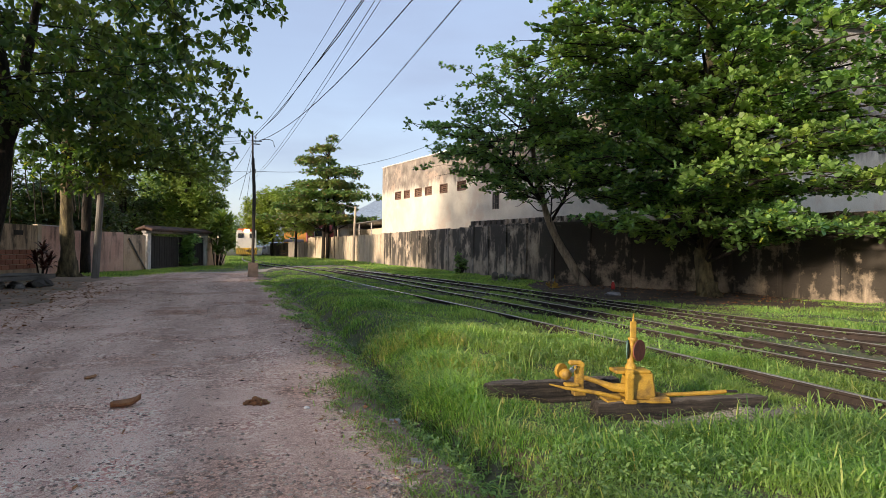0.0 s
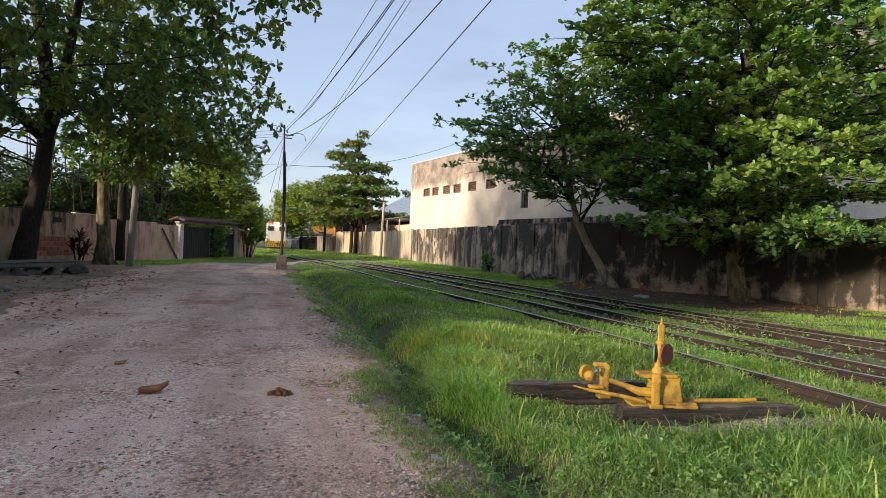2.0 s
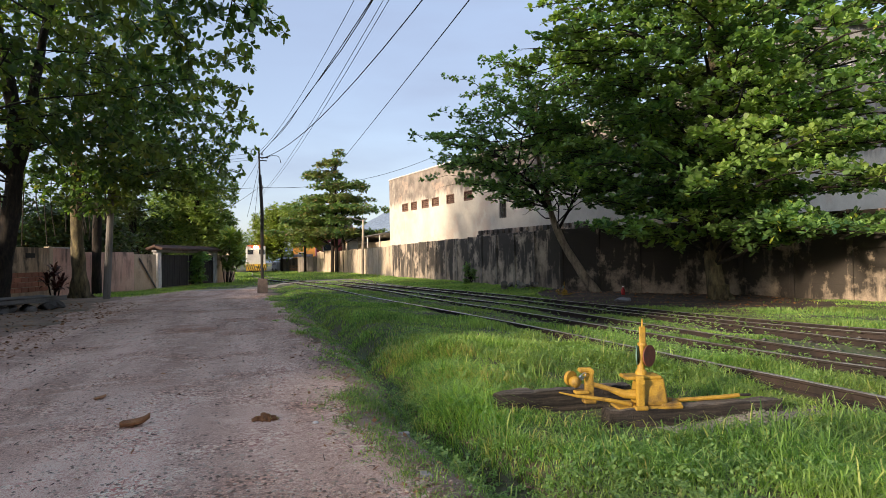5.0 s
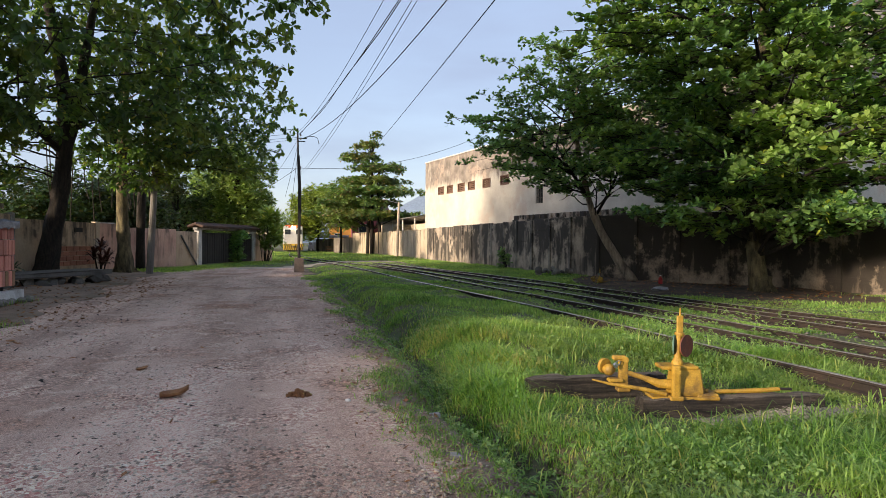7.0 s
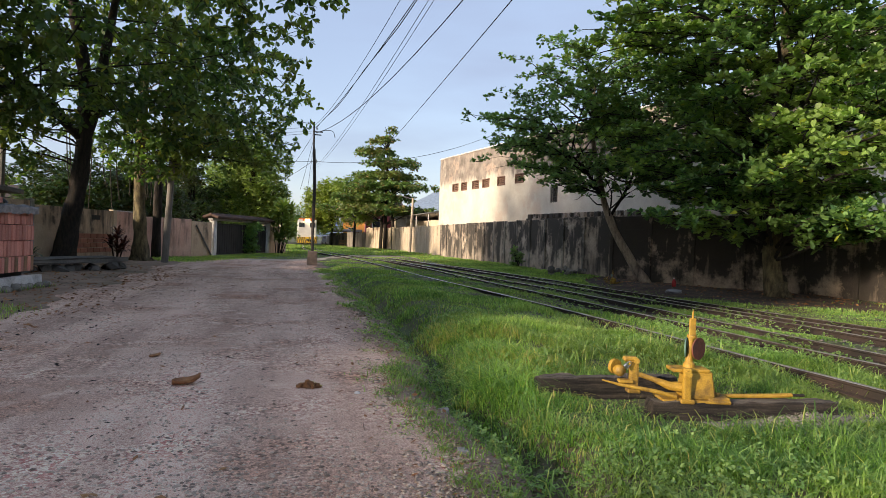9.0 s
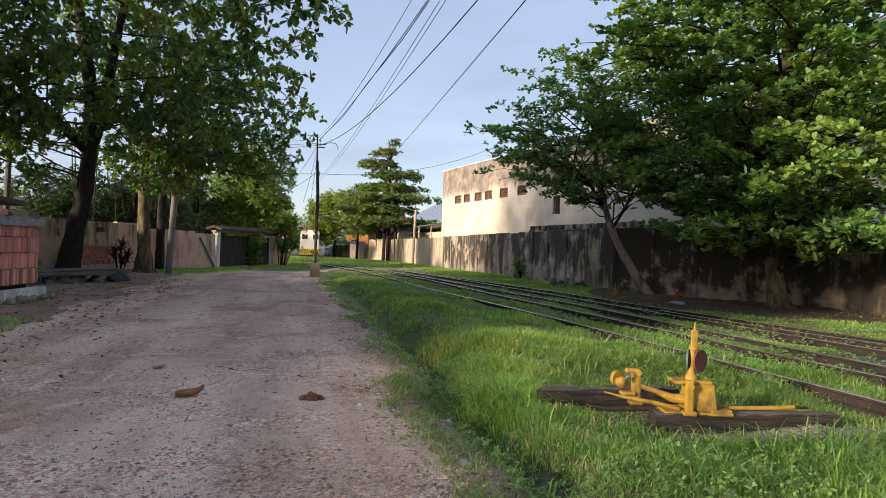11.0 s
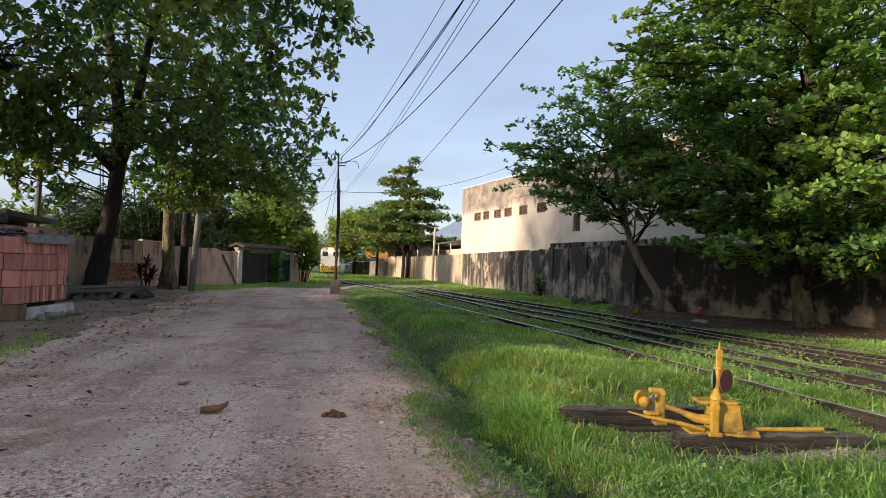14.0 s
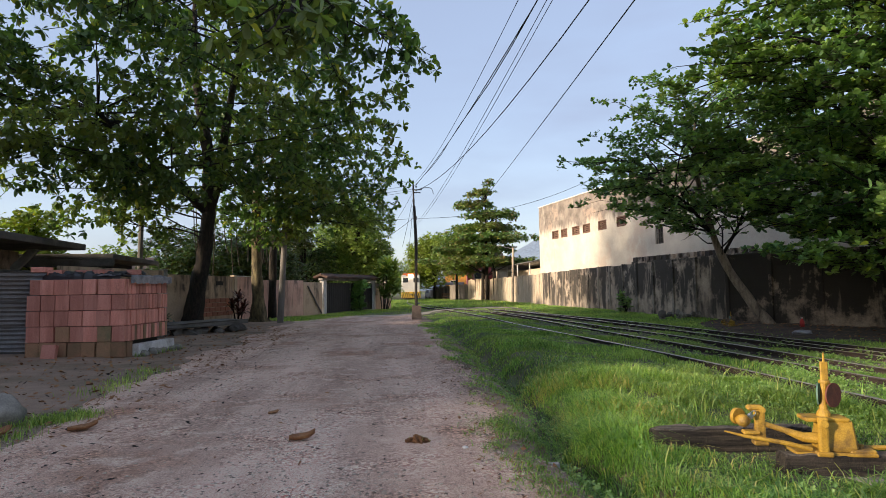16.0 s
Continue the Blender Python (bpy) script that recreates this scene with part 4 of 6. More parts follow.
add_shade_block(-24, -17.2, 0.9, 17.5, 15.0)
add_shade_block(-24, -17.2, -24, 0.7, 5.1)

# house with an overhanging slab, and a low dark roof behind
house = thing("house", pose(-18.0, 14.5, 0, 0, 0, 3), "small house with a dark roof slab behind the fence", "house")
part("wall", bx((2.6, 4.5, 1.55), (5.0, 6.0, 3.1)), TAN, house)
part("roof", bx((3.4, 3.6, 3.25), (7.6, 8.4, 0.22), 0.02), DARKCEM, house)
part("tank", bx((4.6, 2.2, 3.95), (1.7, 1.7, 1.15), 0.03), BRICK, house, "brick water-tank enclosure")
low = thing("low_roof", pose(-21.4, 22.6, 0, 0, 0, 6), "low dark roofed shelter behind the wall", "shelter")
part("roof", bx((5.4, 2.5, 2.95), (11.0, 6.0, 0.2), 0.02), DARKCEM, low)
part("fascia", bx((5.4, -0.45, 2.72), (11.0, 0.12, 0.28), 0.01), DARKCEM, low)
# near-black block fills the shaded space under the roof
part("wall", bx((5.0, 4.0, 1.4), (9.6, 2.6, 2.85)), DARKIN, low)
for x in (0.6, 5.4, 10.2):
    part("post", bx((x, -0.3, 1.42), (0.18, 0.18, 2.85), 0.01), DARKCEM, low)
part("beam", bx((0, 0, 0), (0.25, 0.2, 1.3), 0.02), CEMENT, low, "pale leaning prop", m=pose(8.3, -1.6, 2.7, 0, 42, 0))

# corrugated fence
fence = thing("metal_fence", pose(-11.7, 15.7, 0, 0, 0, 2), "corrugated zinc fence of horizontal sheets", "fence")
def corrugated(w, h, depth=0.03, wave=0.11):
    n = int(h / wave * 6)
    v, f = [], []
    for i in range(n + 1):
        z = h * i / n
        y = depth * math.sin(2 * math.pi * z / wave)
        v += [(0, y, z), (w, y, z), (0, y + 0.006, z), (w, y + 0.006, z)]
        if i:
            b0 = i * 4
            f += [(b0 - 4, b0 - 3, b0 + 1, b0), (b0 - 2, b0 + 2, b0 + 3, b0 - 1), (b0 - 4, b0, b0 + 2, b0 - 2), (b0 - 3, b0 - 1, b0 + 3, b0 + 1)]
    return np_mesh("sheet", v, f, ZINC)
sheet_me = corrugated(3.3, 0.72)
for k in range(3):
    piece("sheet", sheet_me, fence, pose(rnd(-0.1, 0.1), -0.02 * k, 0.08 + 0.68 * k, rnd(-2, 2), rnd(-1, 1), 0))
for x in (0.3, 2.9):
    part("post", bx((x, 0.1, 1.1), (0.09, 0.09, 2.25), 0.005), WOODBOARD, fence)

# ---- stack of hollow clay blocks ----
S = pose(-8.75, 14.85, 0.06, 0, 0, -5)
stack = thing("block_stack", S, "neat stack of reddish hollow clay blocks", "block stack")
def hollow_block(mat):
    bm = bx((0, 0, 0), (0.322, 0.124, 0.358), 0.008)
    return finish("block", bm, mat)
new_block, old_block = hollow_block(CLAY), hollow_block(CLAY_OLD)
# near-black filler, so that gaps between blocks look shaded
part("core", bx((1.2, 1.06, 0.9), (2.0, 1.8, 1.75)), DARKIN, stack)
for r in range(5):
    for i in range(7):
        for j in range(15):
            if j == 0 or i == 6 or (r == 4 and j > 0) or i == 0:
                if r == 0 and i == 6 and j > 2:
                    continue
                if r == 4 and j == 0 and i in (0,):
                    continue
                me = old_block if (r == 0 or (r == 1 and rnd(0, 1) < 0.3)) else new_block
                piece("block", me, stack, pose(0.17 + 0.338 * i + (0.03 if r % 2 else 0) + rnd(-0.016, 0.016), 0.07 + 0.142 * j + rnd(-0.014, 0.006),
                                               0.185 + 0.37 * r, 0, 0, rnd(-1.5, 1.5)))
piece("block", new_block, stack, pose(0.75, -0.22, 0.155, -12, 0, 3))
base = thing("rubble_footing", S @ pose(2.42, 0.45, -0.06), "whitewashed footing with rounded stones under the block stack", "footing")
bm = bx((-0.03, 0.95, 0.17), (0.24, 1.9, 0.33), 0.03, seg=2)
for v in bm.verts:
    v.co += Vector((noise.noise(v.co * 5), noise.noise(v.co * 5 + Vector((9, 0, 0))), 0)) * 0.04
part("plaster", bm, WHITEWASH, base)
for k in range(9):
    part("stone", lump(rnd(0.09, 0.15), k, 0.8), ROCK, base, smooth=True, m=pose(rnd(0.10, 0.24), 0.1 + 0.22 * k, 0.09, 0, 0, rnd(0, 360)))


def draped(w, d, mat, m, label, drop, seed, crumple=1.0, name="plastic_sheet"):
    """A thin crumpled sheet lying over an edge."""
    nx, ny = 40, 26
    v, f = [], []
    for j in range(ny + 1):
        for i in range(nx + 1):
            x, y = w * i / nx, d * j / ny - drop
            z = 0.0
            if y < 0:
                z, y = y, -0.025
            n0 = noise.noise(Vector((x * 3.2, (d * j / ny) * 3.2, seed)))
            n1 = noise.noise(Vector((x * 9, (d * j / ny) * 9, seed + 4)))
            v.append((x + 0.03 * n1, y - crumple * (0.03 * abs(n1) + 0.02 * abs(n0)), z + crumple * (0.07 * abs(n0) + 0.03 * abs(n1)) + 0.02))
    for j in range(ny):
        for i in range(nx):
            a = j * (nx + 1) + i
            f.append((a, a + 1, a + nx + 2, a + nx + 1))
    ob = new(name, np_mesh(name, v, f, mat, True))
    ob.matrix_basis = m
    return tagged(ob, label, "plastic sheet", "sheets over the stack")
draped(1.9, 1.5, TARP_BLACK, S @ pose(0.25, 0.25, 1.93), "crumpled black plastic sheet over the block stack", 0.2, 1.0, 2.4)
draped(2.1, 1.0, TARP_GREY, S @ pose(2.42, 0.1, 1.90, 0, 0, 90), "pale crumpled plastic sheet hanging over the stack's edge", 0.2, 5.0)
for x, y, rz in ((0.5, 0.4, 12), (1.0, 0.7, 80), (1.55, 0.5, -8), (2.1, 0.9, 30), (0.25, 0.2, 3)):
    ob = new("loose_block", new_block)
    ob.matrix_basis = S @ pose(x, y, 2.02 + (0.07 if x < 0.3 else 0), 90, 0, rz)
    tagged(ob, "loose clay block lying on the stack", "block", "loose blocks")
# concrete slab on rubble at the foot of the trees
slab = thing("concrete_slab", pose(-7.6, 22.6, 0.0, 0, 0, 62), "broken concrete slab resting on rubble beside the road", "slab")
bm = bx((0, 0, 0.42), (4.6, 1.5, 0.16), 0.02, seg=2)
bmesh.ops.subdivide_edges(bm, edges=bm.edges[:], cuts=3)
for v in bm.verts:
    v.co += Vector((noise.noise(v.co * 2), noise.noise(v.co * 2 + Vector((5, 0, 0))), 0.4 * noise.noise(v.co * 3))) * 0.08
part("slab", bm, DARKCEM, slab)
for k in range(12):
    part("rock", lump(rnd(0.2, 0.34), 20 + k, 0.7, 1, 0.8), DARKCEM, slab, smooth=False, m=pose(-2.2 + 0.42 * k, -0.45 + rnd(-0.3, 0.3), rnd(0.08, 0.2), rnd(0, 60), 0, rnd(0, 360)))

# ---- trees ----
def leaf_rosettes(centres, count, size, mat, name, spread_up=0.35, width=0.72, tilt=0.42, loose=0.4):
    """Clusters of obovate leaves at each centre."""
    rng = np.random.default_rng(len(centres) + int(size * 1000))
    N = len(centres) * count
    C = np.repeat(np.asarray(centres), count, 0)
    az = rng.uniform(0, 2 * np.pi, N)
    el = rng.normal(spread_up, loose, N)
    d = np.stack([np.cos(az) * np.cos(el), np.sin(az) * np.cos(el), np.sin(el)], 1)
    side = np.stack([-np.sin(az), np.cos(az), rng.normal(0, tilt, N)], 1)
    side /= np.linalg.norm(side, axis=1, keepdims=True)
    L = size * rng.uniform(0.7, 1.25, N)[:, None]
    W = L * width
    b = C + d * L * 0.12
    down = -np.array([0, 0, 1.0]) * L * rng.uniform(0.0, 0.4, N)[:, None]
    rows = []
    for u, w, q in ((0.0, 0.1, 0.0), (0.64, 0.5, 0.3), (1.0, 0.28, 1.0)):
        c = b + d * L * u + down * q
        rows += [c - side * W * w, c + side * W * w]
    v = np.stack(rows, 1)
    i = np.arange(N)[:, None] * 6
    F = np.concatenate([i + np.array([[k, k + 1, k + 3, k + 2]]) for k in (0, 2)], 0)
    return np_mesh(name, v.reshape(-1, 3), F, mat)


def tier_points(tiers, density, rng, hollow=0.25, lift=0.22, open_from=-0.45):
    """Places of leaf clusters in uneven flat layers: each tier is x, y, z, reach along x, along y, thickness."""
    out = []
    for x, y, z, rx, ry, h in tiers:
        n = int(density * rx * ry * math.pi)
        a, r = rng.uniform(0, 2 * np.pi, n), np.sqrt(rng.uniform(hollow ** 2, 1, n))
        lobes = 0.80 + 0.17 * np.sin(a * 5 + x * 3 + z) + 0.10 * np.sin(a * 11 + z * 2) + 0.06 * np.sin(a * 23 + y)
        px, py = x + rx * r * lobes * np.cos(a), y + ry * r * lobes * np.sin(a)
        clump = np.sin(px * 1.9 + z) * np.sin(py * 2.1 + 2 * z) + 0.5 * np.sin(px * 4.1 + py * 3.7 + z * 3)
        pz = z + h * rng.normal(0, 0.5, n) - 0.9 * h * r ** 2 + (0.45 * h + lift) * clump + lift * (px - x) / rx * 1.6 * math.sin(z * 7.3 + x)
        keep = clump > open_from - 0.4 * rng.uniform(0, 1, n)
        out.append(np.stack([px, py, pz], 1)[keep])
    pts = np.concatenate(out)
    # no stray clusters hanging free in the air
    cell = np.floor(pts / 0.75).astype(int)
    seen = {}
    for c in map(tuple, cell):
        seen[c] = seen.get(c, 0) + 1
    near = np.array([sum(seen.get((a + i, b + j, c + k), 0) for i in (-1, 0, 1) for j in (-1, 0, 1) for k in (-1, 0, 1)) for a, b, c in cell])
    return pts[near > 7]


def limbs(parent, stem, tiers, mat, r=0.09, per=4, droop=0.0):
    """Branches from the stem out into each tier."""
    stem = [Vector(p) for p in stem]
    for x, y, z, rx, ry, h in tiers:
        for k in range(per):
            s = min(stem, key=lambda p: abs(p.z - (z + droop - rnd(0.4, 1.8))))
            a = 2 * math.pi * (k + rnd(-0.3, 0.3)) / per + z
            e = Vector((x + rx * 0.75 * math.cos(a), y + ry * 0.75 * math.sin(a), z + rnd(-0.2, 0.2)))
            mid = s.lerp(e, 0.5) + Vector((0, 0, 0.35))
            part("limb", tube(bmesh.new(), smooth_path([s, s.lerp(mid, 0.5) + Vector((0, 0, 0.1)), mid, e], 3), [r * (1 - 0.085 * i) for i in range(10)], 6, 0.2), mat, parent, smooth=True)


def np_tubes(paths, radii, n=4):
    """Many thin tapering tubes in one array: paths is (count, steps, 3)."""
    P = np.asarray(paths, float)
    c, k = P.shape[:2]
    d = np.gradient(P, axis=1)
    d /= np.linalg.norm(d, axis=2, keepdims=True) + 1e-9
    a = np.cross(d, np.array([0.3, 0.2, 0.93]))
    a /= np.linalg.norm(a, axis=2, keepdims=True) + 1e-9
    b = np.cross(d, a)
    w = np.arange(n) * 2 * np.pi / n
    r = np.asarray(radii, float).reshape(1, k, 1, 1)
    V = P[:, :, None] + r * (a[:, :, None] * np.cos(w)[None, None, :, None] + b[:, :, None] * np.sin(w)[None, None, :, None])
    base = (np.arange(c)[:, None, None] * k + np.arange(k - 1)[None, :, None]) * n
    q, q1 = np.arange(n)[None, None], (np.arange(n)[None, None] + 1) % n
    F = np.stack([base + q, base + q1, base + n + q1, base + n + q], -1).reshape(-1, 4)
    return V.reshape(-1, 3), F


def tree(name, label, stems, radii, tiers, size, leaf, bark, flare=0.0, gap=1.05, twig=1.0, limb_r=0.06, count=9, rise=1.0, spacing=0.34, hide=None, open_from=-1.0, second=0.65, broad=0.66, up=0.34, tilt=0.68, loose=0.45, hang=0.06):
    """A stem with boughs that reach out in flat tiers; twigs along each bough end in rosettes of leaves."""
    base_p = Vector(stems[0][0])
    t = thing(name, pose(0, 0, 0), label, "tree")
    for i, (st, ra) in enumerate(zip(stems, radii)):
        pts = smooth_path(st, 5)
        rr = np.interp(np.linspace(0, 1, len(pts)), np.linspace(0, 1, len(ra)), ra)
        part("trunk" if i == 0 else "limb", tube(bmesh.new(), pts, list(rr), 14, 0.35), bark if i == 0 else BARK, t, smooth=True)
    if flare:
        for k in range(7):
            a = k * 0.9 + rnd(-0.2, 0.2)
            d = Vector((math.cos(a), math.sin(a), 0))
            part("root", tube(bmesh.new(), [base_p + d * flare * 0.35 + Vector((0, 0, 0.55)), base_p + d * flare * 0.8 + Vector((0, 0, 0.2)), base_p + d * flare * 1.6 + Vector((0, 0, -0.05))],
                              [flare * 0.4, flare * 0.33, 0.05], 8, 0.3), bark, t, smooth=True)
    rng = np.random.default_rng(int(abs(base_p.x * 100) + base_p.y * 10))
    stem = np.array([p for st in stems for p in smooth_path(st, 6)])
    heads, twigs = [], []
    for x, y, z, rx, ry, h in tiers:
        n = max(5, int(math.pi * (rx + ry) / gap))
        turn = rng.uniform(0, 6.28)
        for k in range(n):
            a = turn + 2 * math.pi * (k + rng.uniform(-0.3, 0.3)) / n
            reach = rng.uniform(0.72, 1.08)
            e = np.array([x + rx * reach * math.cos(a), y + ry * reach * math.sin(a), z + h * rng.normal(0, 0.6)])
            far = np.linalg.norm(stem[:, :2] - np.array([[x, y]]), axis=1) * 0.35
            s0 = stem[np.argmin(np.abs(stem[:, 2] - (z - rise * rng.uniform(0.5, 1.5))) + far)]
            long = float(np.linalg.norm((e - s0)[:2]))
            u = np.linspace(0, 1, 9)
            sway = np.cross((e - s0) / max(long, 0.1), np.array([0, 0, 1.0])) * 0.05 * long * rng.normal()
            path = s0 + (e - s0) * u[:, None] + sway * np.sin(u * np.pi)[:, None]
            path[:, 2] = s0[2] + (e[2] - s0[2]) * (1 - (1 - u) ** 2) + 0.12 * np.sin(u * 9 + k) - 0.05 * long * u ** 4
            if k % 3 == 0:
                part("limb", tube(bmesh.new(), [tuple(p) for p in path], list(limb_r * (1 - 0.85 * u)), 6), BARK, t, smooth=True)
            steps = max(4, int(long / spacing))
            for q in range(steps):
                v = 0.22 + 0.78 * (q + rng.uniform(0, 1)) / steps
                c = np.array([np.interp(v, u, path[:, m]) for m in range(3)])
                g = np.array([np.interp(min(1, v + 0.05), u, path[:, m]) - np.interp(v - 0.05, u, path[:, m]) for m in range(3)])
                hd = math.atan2(g[1], g[0]) + rng.choice((-1, 1)) * rng.uniform(0.3, 1.25) * (1.15 - 0.5 * v)
                L = twig * rng.uniform(0.3, 1.0) * (1.25 - 0.55 * v)
                tip = c + np.array([math.cos(hd) * L, math.sin(hd) * L, L * rng.normal(hang, 0.08 + 1.3 * abs(hang))])
                twigs.append([c, (c + tip) / 2 - np.array([0, 0, 0.03 * L]), tip])
                heads.append(tip)
                if rng.uniform() < second:
                    heads.append(c + (tip - c) * rng.uniform(0.35, 0.7) + np.array([0, 0, rng.uniform(0.02, 0.16)]))
            heads.append(path[-1])
    heads, twigs = np.array(heads), np.array(twigs)
    # uneven crown: some patches stay thin, so that the sky shows through
    def leafy(p, slack):
        clump = np.sin(p[:, 0] * 1.3 + p[:, 2] * 0.9) * np.sin(p[:, 1] * 1.2 - p[:, 2] * 0.7) + 0.6 * np.sin(p[:, 0] * 2.9 + p[:, 1] * 2.3 + p[:, 2] * 2.1)
        ok = clump > open_from + slack
        return ok & ~hide(p) if hide else ok
    heads = heads[leafy(heads, 0.3 * rng.uniform(-1, 1, len(heads)))]
    twigs = twigs[leafy(twigs[:, 2], 0.3)]
    v, f = np_tubes(twigs, [0.016, 0.012, 0.007])
    ob = new("twig_spray", np_mesh("twig_spray", v, f, BARK))
    ob.parent = t
    tagged(ob, kind="stuff")
    ob = new("crown", leaf_rosettes(heads, count, size, leaf, "crown", up, broad, tilt, loose))
    ob.parent = t
    tagged(ob, kind="stuff")
    return t


# broad almond tree before the wall
tree("almond_tree", "broad almond tree with tiers of large glossy leaves before the wall",
     [[(14.1, 15.2, 0), (14.0, 15.4, 1.5), (14.2, 15.5, 4), (14.1, 15.3, 8), (14.2, 15.3, 13.8)],
      [(14.0, 15.4, 1.6), (13.2, 16.0, 3.5), (12.6, 17, 6)]],
     [[0.30, 0.24, 0.2, 0.15, 0.05], [0.13, 0.1, 0.05]],
     [(12.7, 14.4, 2.5, 3.0, 2.8, 0.2), (14.4, 16.6, 3.3, 3.6, 2.6, 0.15), (13.9, 17.2, 4.2, 4.2, 2.8, 0.15), (13.4, 17.4, 5.2, 4.2, 2.6, 0.15), (14.8, 11.0, 2.45, 2.2, 2.0, 0.2), (14.0, 13.2, 3.6, 4.1, 4.2, 0.2), (14.1, 13.8, 4.6, 4.5, 4.8, 0.12), (14.2, 14.2, 5.75, 4.6, 5.2, 0.12),
      (14.1, 14.8, 6.85, 4.9, 5.4, 0.12), (13.4, 15.5, 8.0, 6.5, 5.4, 0.12), (14.1, 15.4, 9.35, 5.0, 5.2, 0.12), (13.8, 15.4, 10.7, 5.2, 4.8, 0.12), (13.8, 15.4, 11.9, 4.8, 4.4, 0.3), (14.0, 15.4, 13.0, 3.4, 3.4, 0.3), (14, 15.4, 14.1, 1.8, 1.8, 0.3)],
     0.158, ALMOND, BARK_PALE, flare=0.32, gap=1.0, twig=0.85, spacing=0.175, open_from=-0.42, count=11, broad=0.76, up=0.5, tilt=0.5)
tree("slanting_tree", "slanting small-leaved tree leaning over the wall's foot",
     [[(13.55, 21.3, 0), (12.9, 21.9, 1.3), (12.35, 22.3, 2.6), (11.9, 22.4, 4.2), (11.4, 22.2, 6.2), (11.4, 22, 8.5)],
      [(12.35, 22.3, 2.6), (12.9, 21.8, 4), (13.2, 21.0, 6)], [(12.1, 22.4, 3.4), (10.8, 21.8, 4.6), (9.2, 21.4, 5.6)]],
     [[0.19, 0.16, 0.14, 0.11, 0.08, 0.04], [0.055, 0.045, 0.03], [0.07, 0.05, 0.03]],
     [(11.0, 21.4, 4.1, 2.6, 2.2, 0.4), (10.2, 21.6, 4.8, 3.4, 2.8, 0.4), (10.6, 21.6, 5.5, 4.2, 3.6, 0.45), (10.6, 21.6, 6.4, 4.3, 4.0, 0.45), (11.2, 21.6, 7.2, 4.0, 3.6, 0.4), (11.4, 21.4, 8.1, 3.5, 3.2, 0.4), (12.0, 21.0, 9.0, 3.0, 2.8, 0.4), (12.4, 20.6, 4.5, 2.6, 2.2, 0.4), (12.7, 20.2, 5.8, 2.8, 2.4, 0.4), (12.6, 20.0, 7.0, 3.0, 2.4, 0.4)],
     0.15, SMALL_LEAF, BARK_TAN, gap=0.85, twig=0.75, limb_r=0.035, spacing=0.24, open_from=-0.36)
# spreading trees on the other side of the road
tree("spreading_tree", "tall dark spreading almond tree with a forked trunk by the wall",
     [[(-9.0, 27.3, -0.1), (-8.75, 27.0, 1.2), (-8.3, 26.7, 3.2), (-8.1, 26.6, 5.0), (-8.15, 26.6, 7.6), (-8.6, 26.4, 10.6), (-8.6, 26.0, 14)],
      [(-8.15, 26.6, 4.6), (-7.75, 26.6, 6.4), (-7.35, 26.6, 9), (-6.6, 26.2, 13)], [(-8.2, 26.6, 5.0), (-9.6, 24.5, 6.8), (-10.6, 22, 8)], [(-7.4, 26.6, 9.2), (-5.2, 21.0, 10.4), (-3.4, 15, 9.6), (-1.6, 9.6, 6.6)]],
     [[0.46, 0.36, 0.31, 0.30, 0.24, 0.18, 0.08], [0.22, 0.2, 0.17, 0.07], [0.17, 0.13, 0.07], [0.11, 0.08, 0.055, 0.025]],
     [(-6.2, 22.5, 6.4, 4.6, 4.6, 0.4), (-6.2, 22.0, 7.5, 6.0, 6.0, 0.45), (-6.6, 21.8, 8.7, 6.8, 6.8, 0.45),
      (-7.0, 22.0, 11.4, 7.0, 7.2, 0.5), (-7.2, 22.5, 12.9, 6.4, 6.8, 0.5), (-7.5, 23.5, 14.4, 5.2, 5.4, 0.5),
      (-11.2, 21.5, 6.8, 3.6, 4.0, 0.5), (-11.4, 22.5, 5.6, 2.4, 2.6, 0.5), (-9.2, 20.8, 5.9, 2.0, 2.0, 0.45), (-12.2, 24.0, 4.7, 1.5, 1.6, 0.5), (-13.6, 21.0, 6.8, 3.0, 3.0, 0.5), (-12.6, 21.5, 9.2, 4.4, 4.6, 0.5), (-14.0, 20.5, 8.0, 3.4, 3.6, 0.5), (-13.5, 20.5, 10.6, 4.0, 4.0, 0.5),
      (-1.0, 17.0, 8.2, 2.2, 2.4, 0.4), (-1.6, 17.4, 9.4, 2.6, 2.6, 0.4), (-4.3, 14.5, 8.8, 3.2, 3.4, 0.4), (-6.5, 12.0, 9.0, 3.6, 3.6, 0.4), (-1.5, 9.6, 6.5, 1.1, 1.3, 0.35), (-1.7, 9.0, 5.7, 0.6, 0.8, 0.3)],
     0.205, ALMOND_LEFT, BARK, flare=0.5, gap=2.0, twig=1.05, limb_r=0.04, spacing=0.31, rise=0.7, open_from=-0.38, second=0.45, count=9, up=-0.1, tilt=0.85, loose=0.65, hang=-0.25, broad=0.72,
     hide=lambda p: (np.abs(np.arctan2(p[:, 0], p[:, 1]) - radians(-16.3)) < radians(2.0)) & (p[:, 1] < 26.4) & (p[:, 2] < 1.5 + 0.36 * p[:, 1]) & (np.sin(p[:, 2] * 2.3 + p[:, 1]) > -0.6))
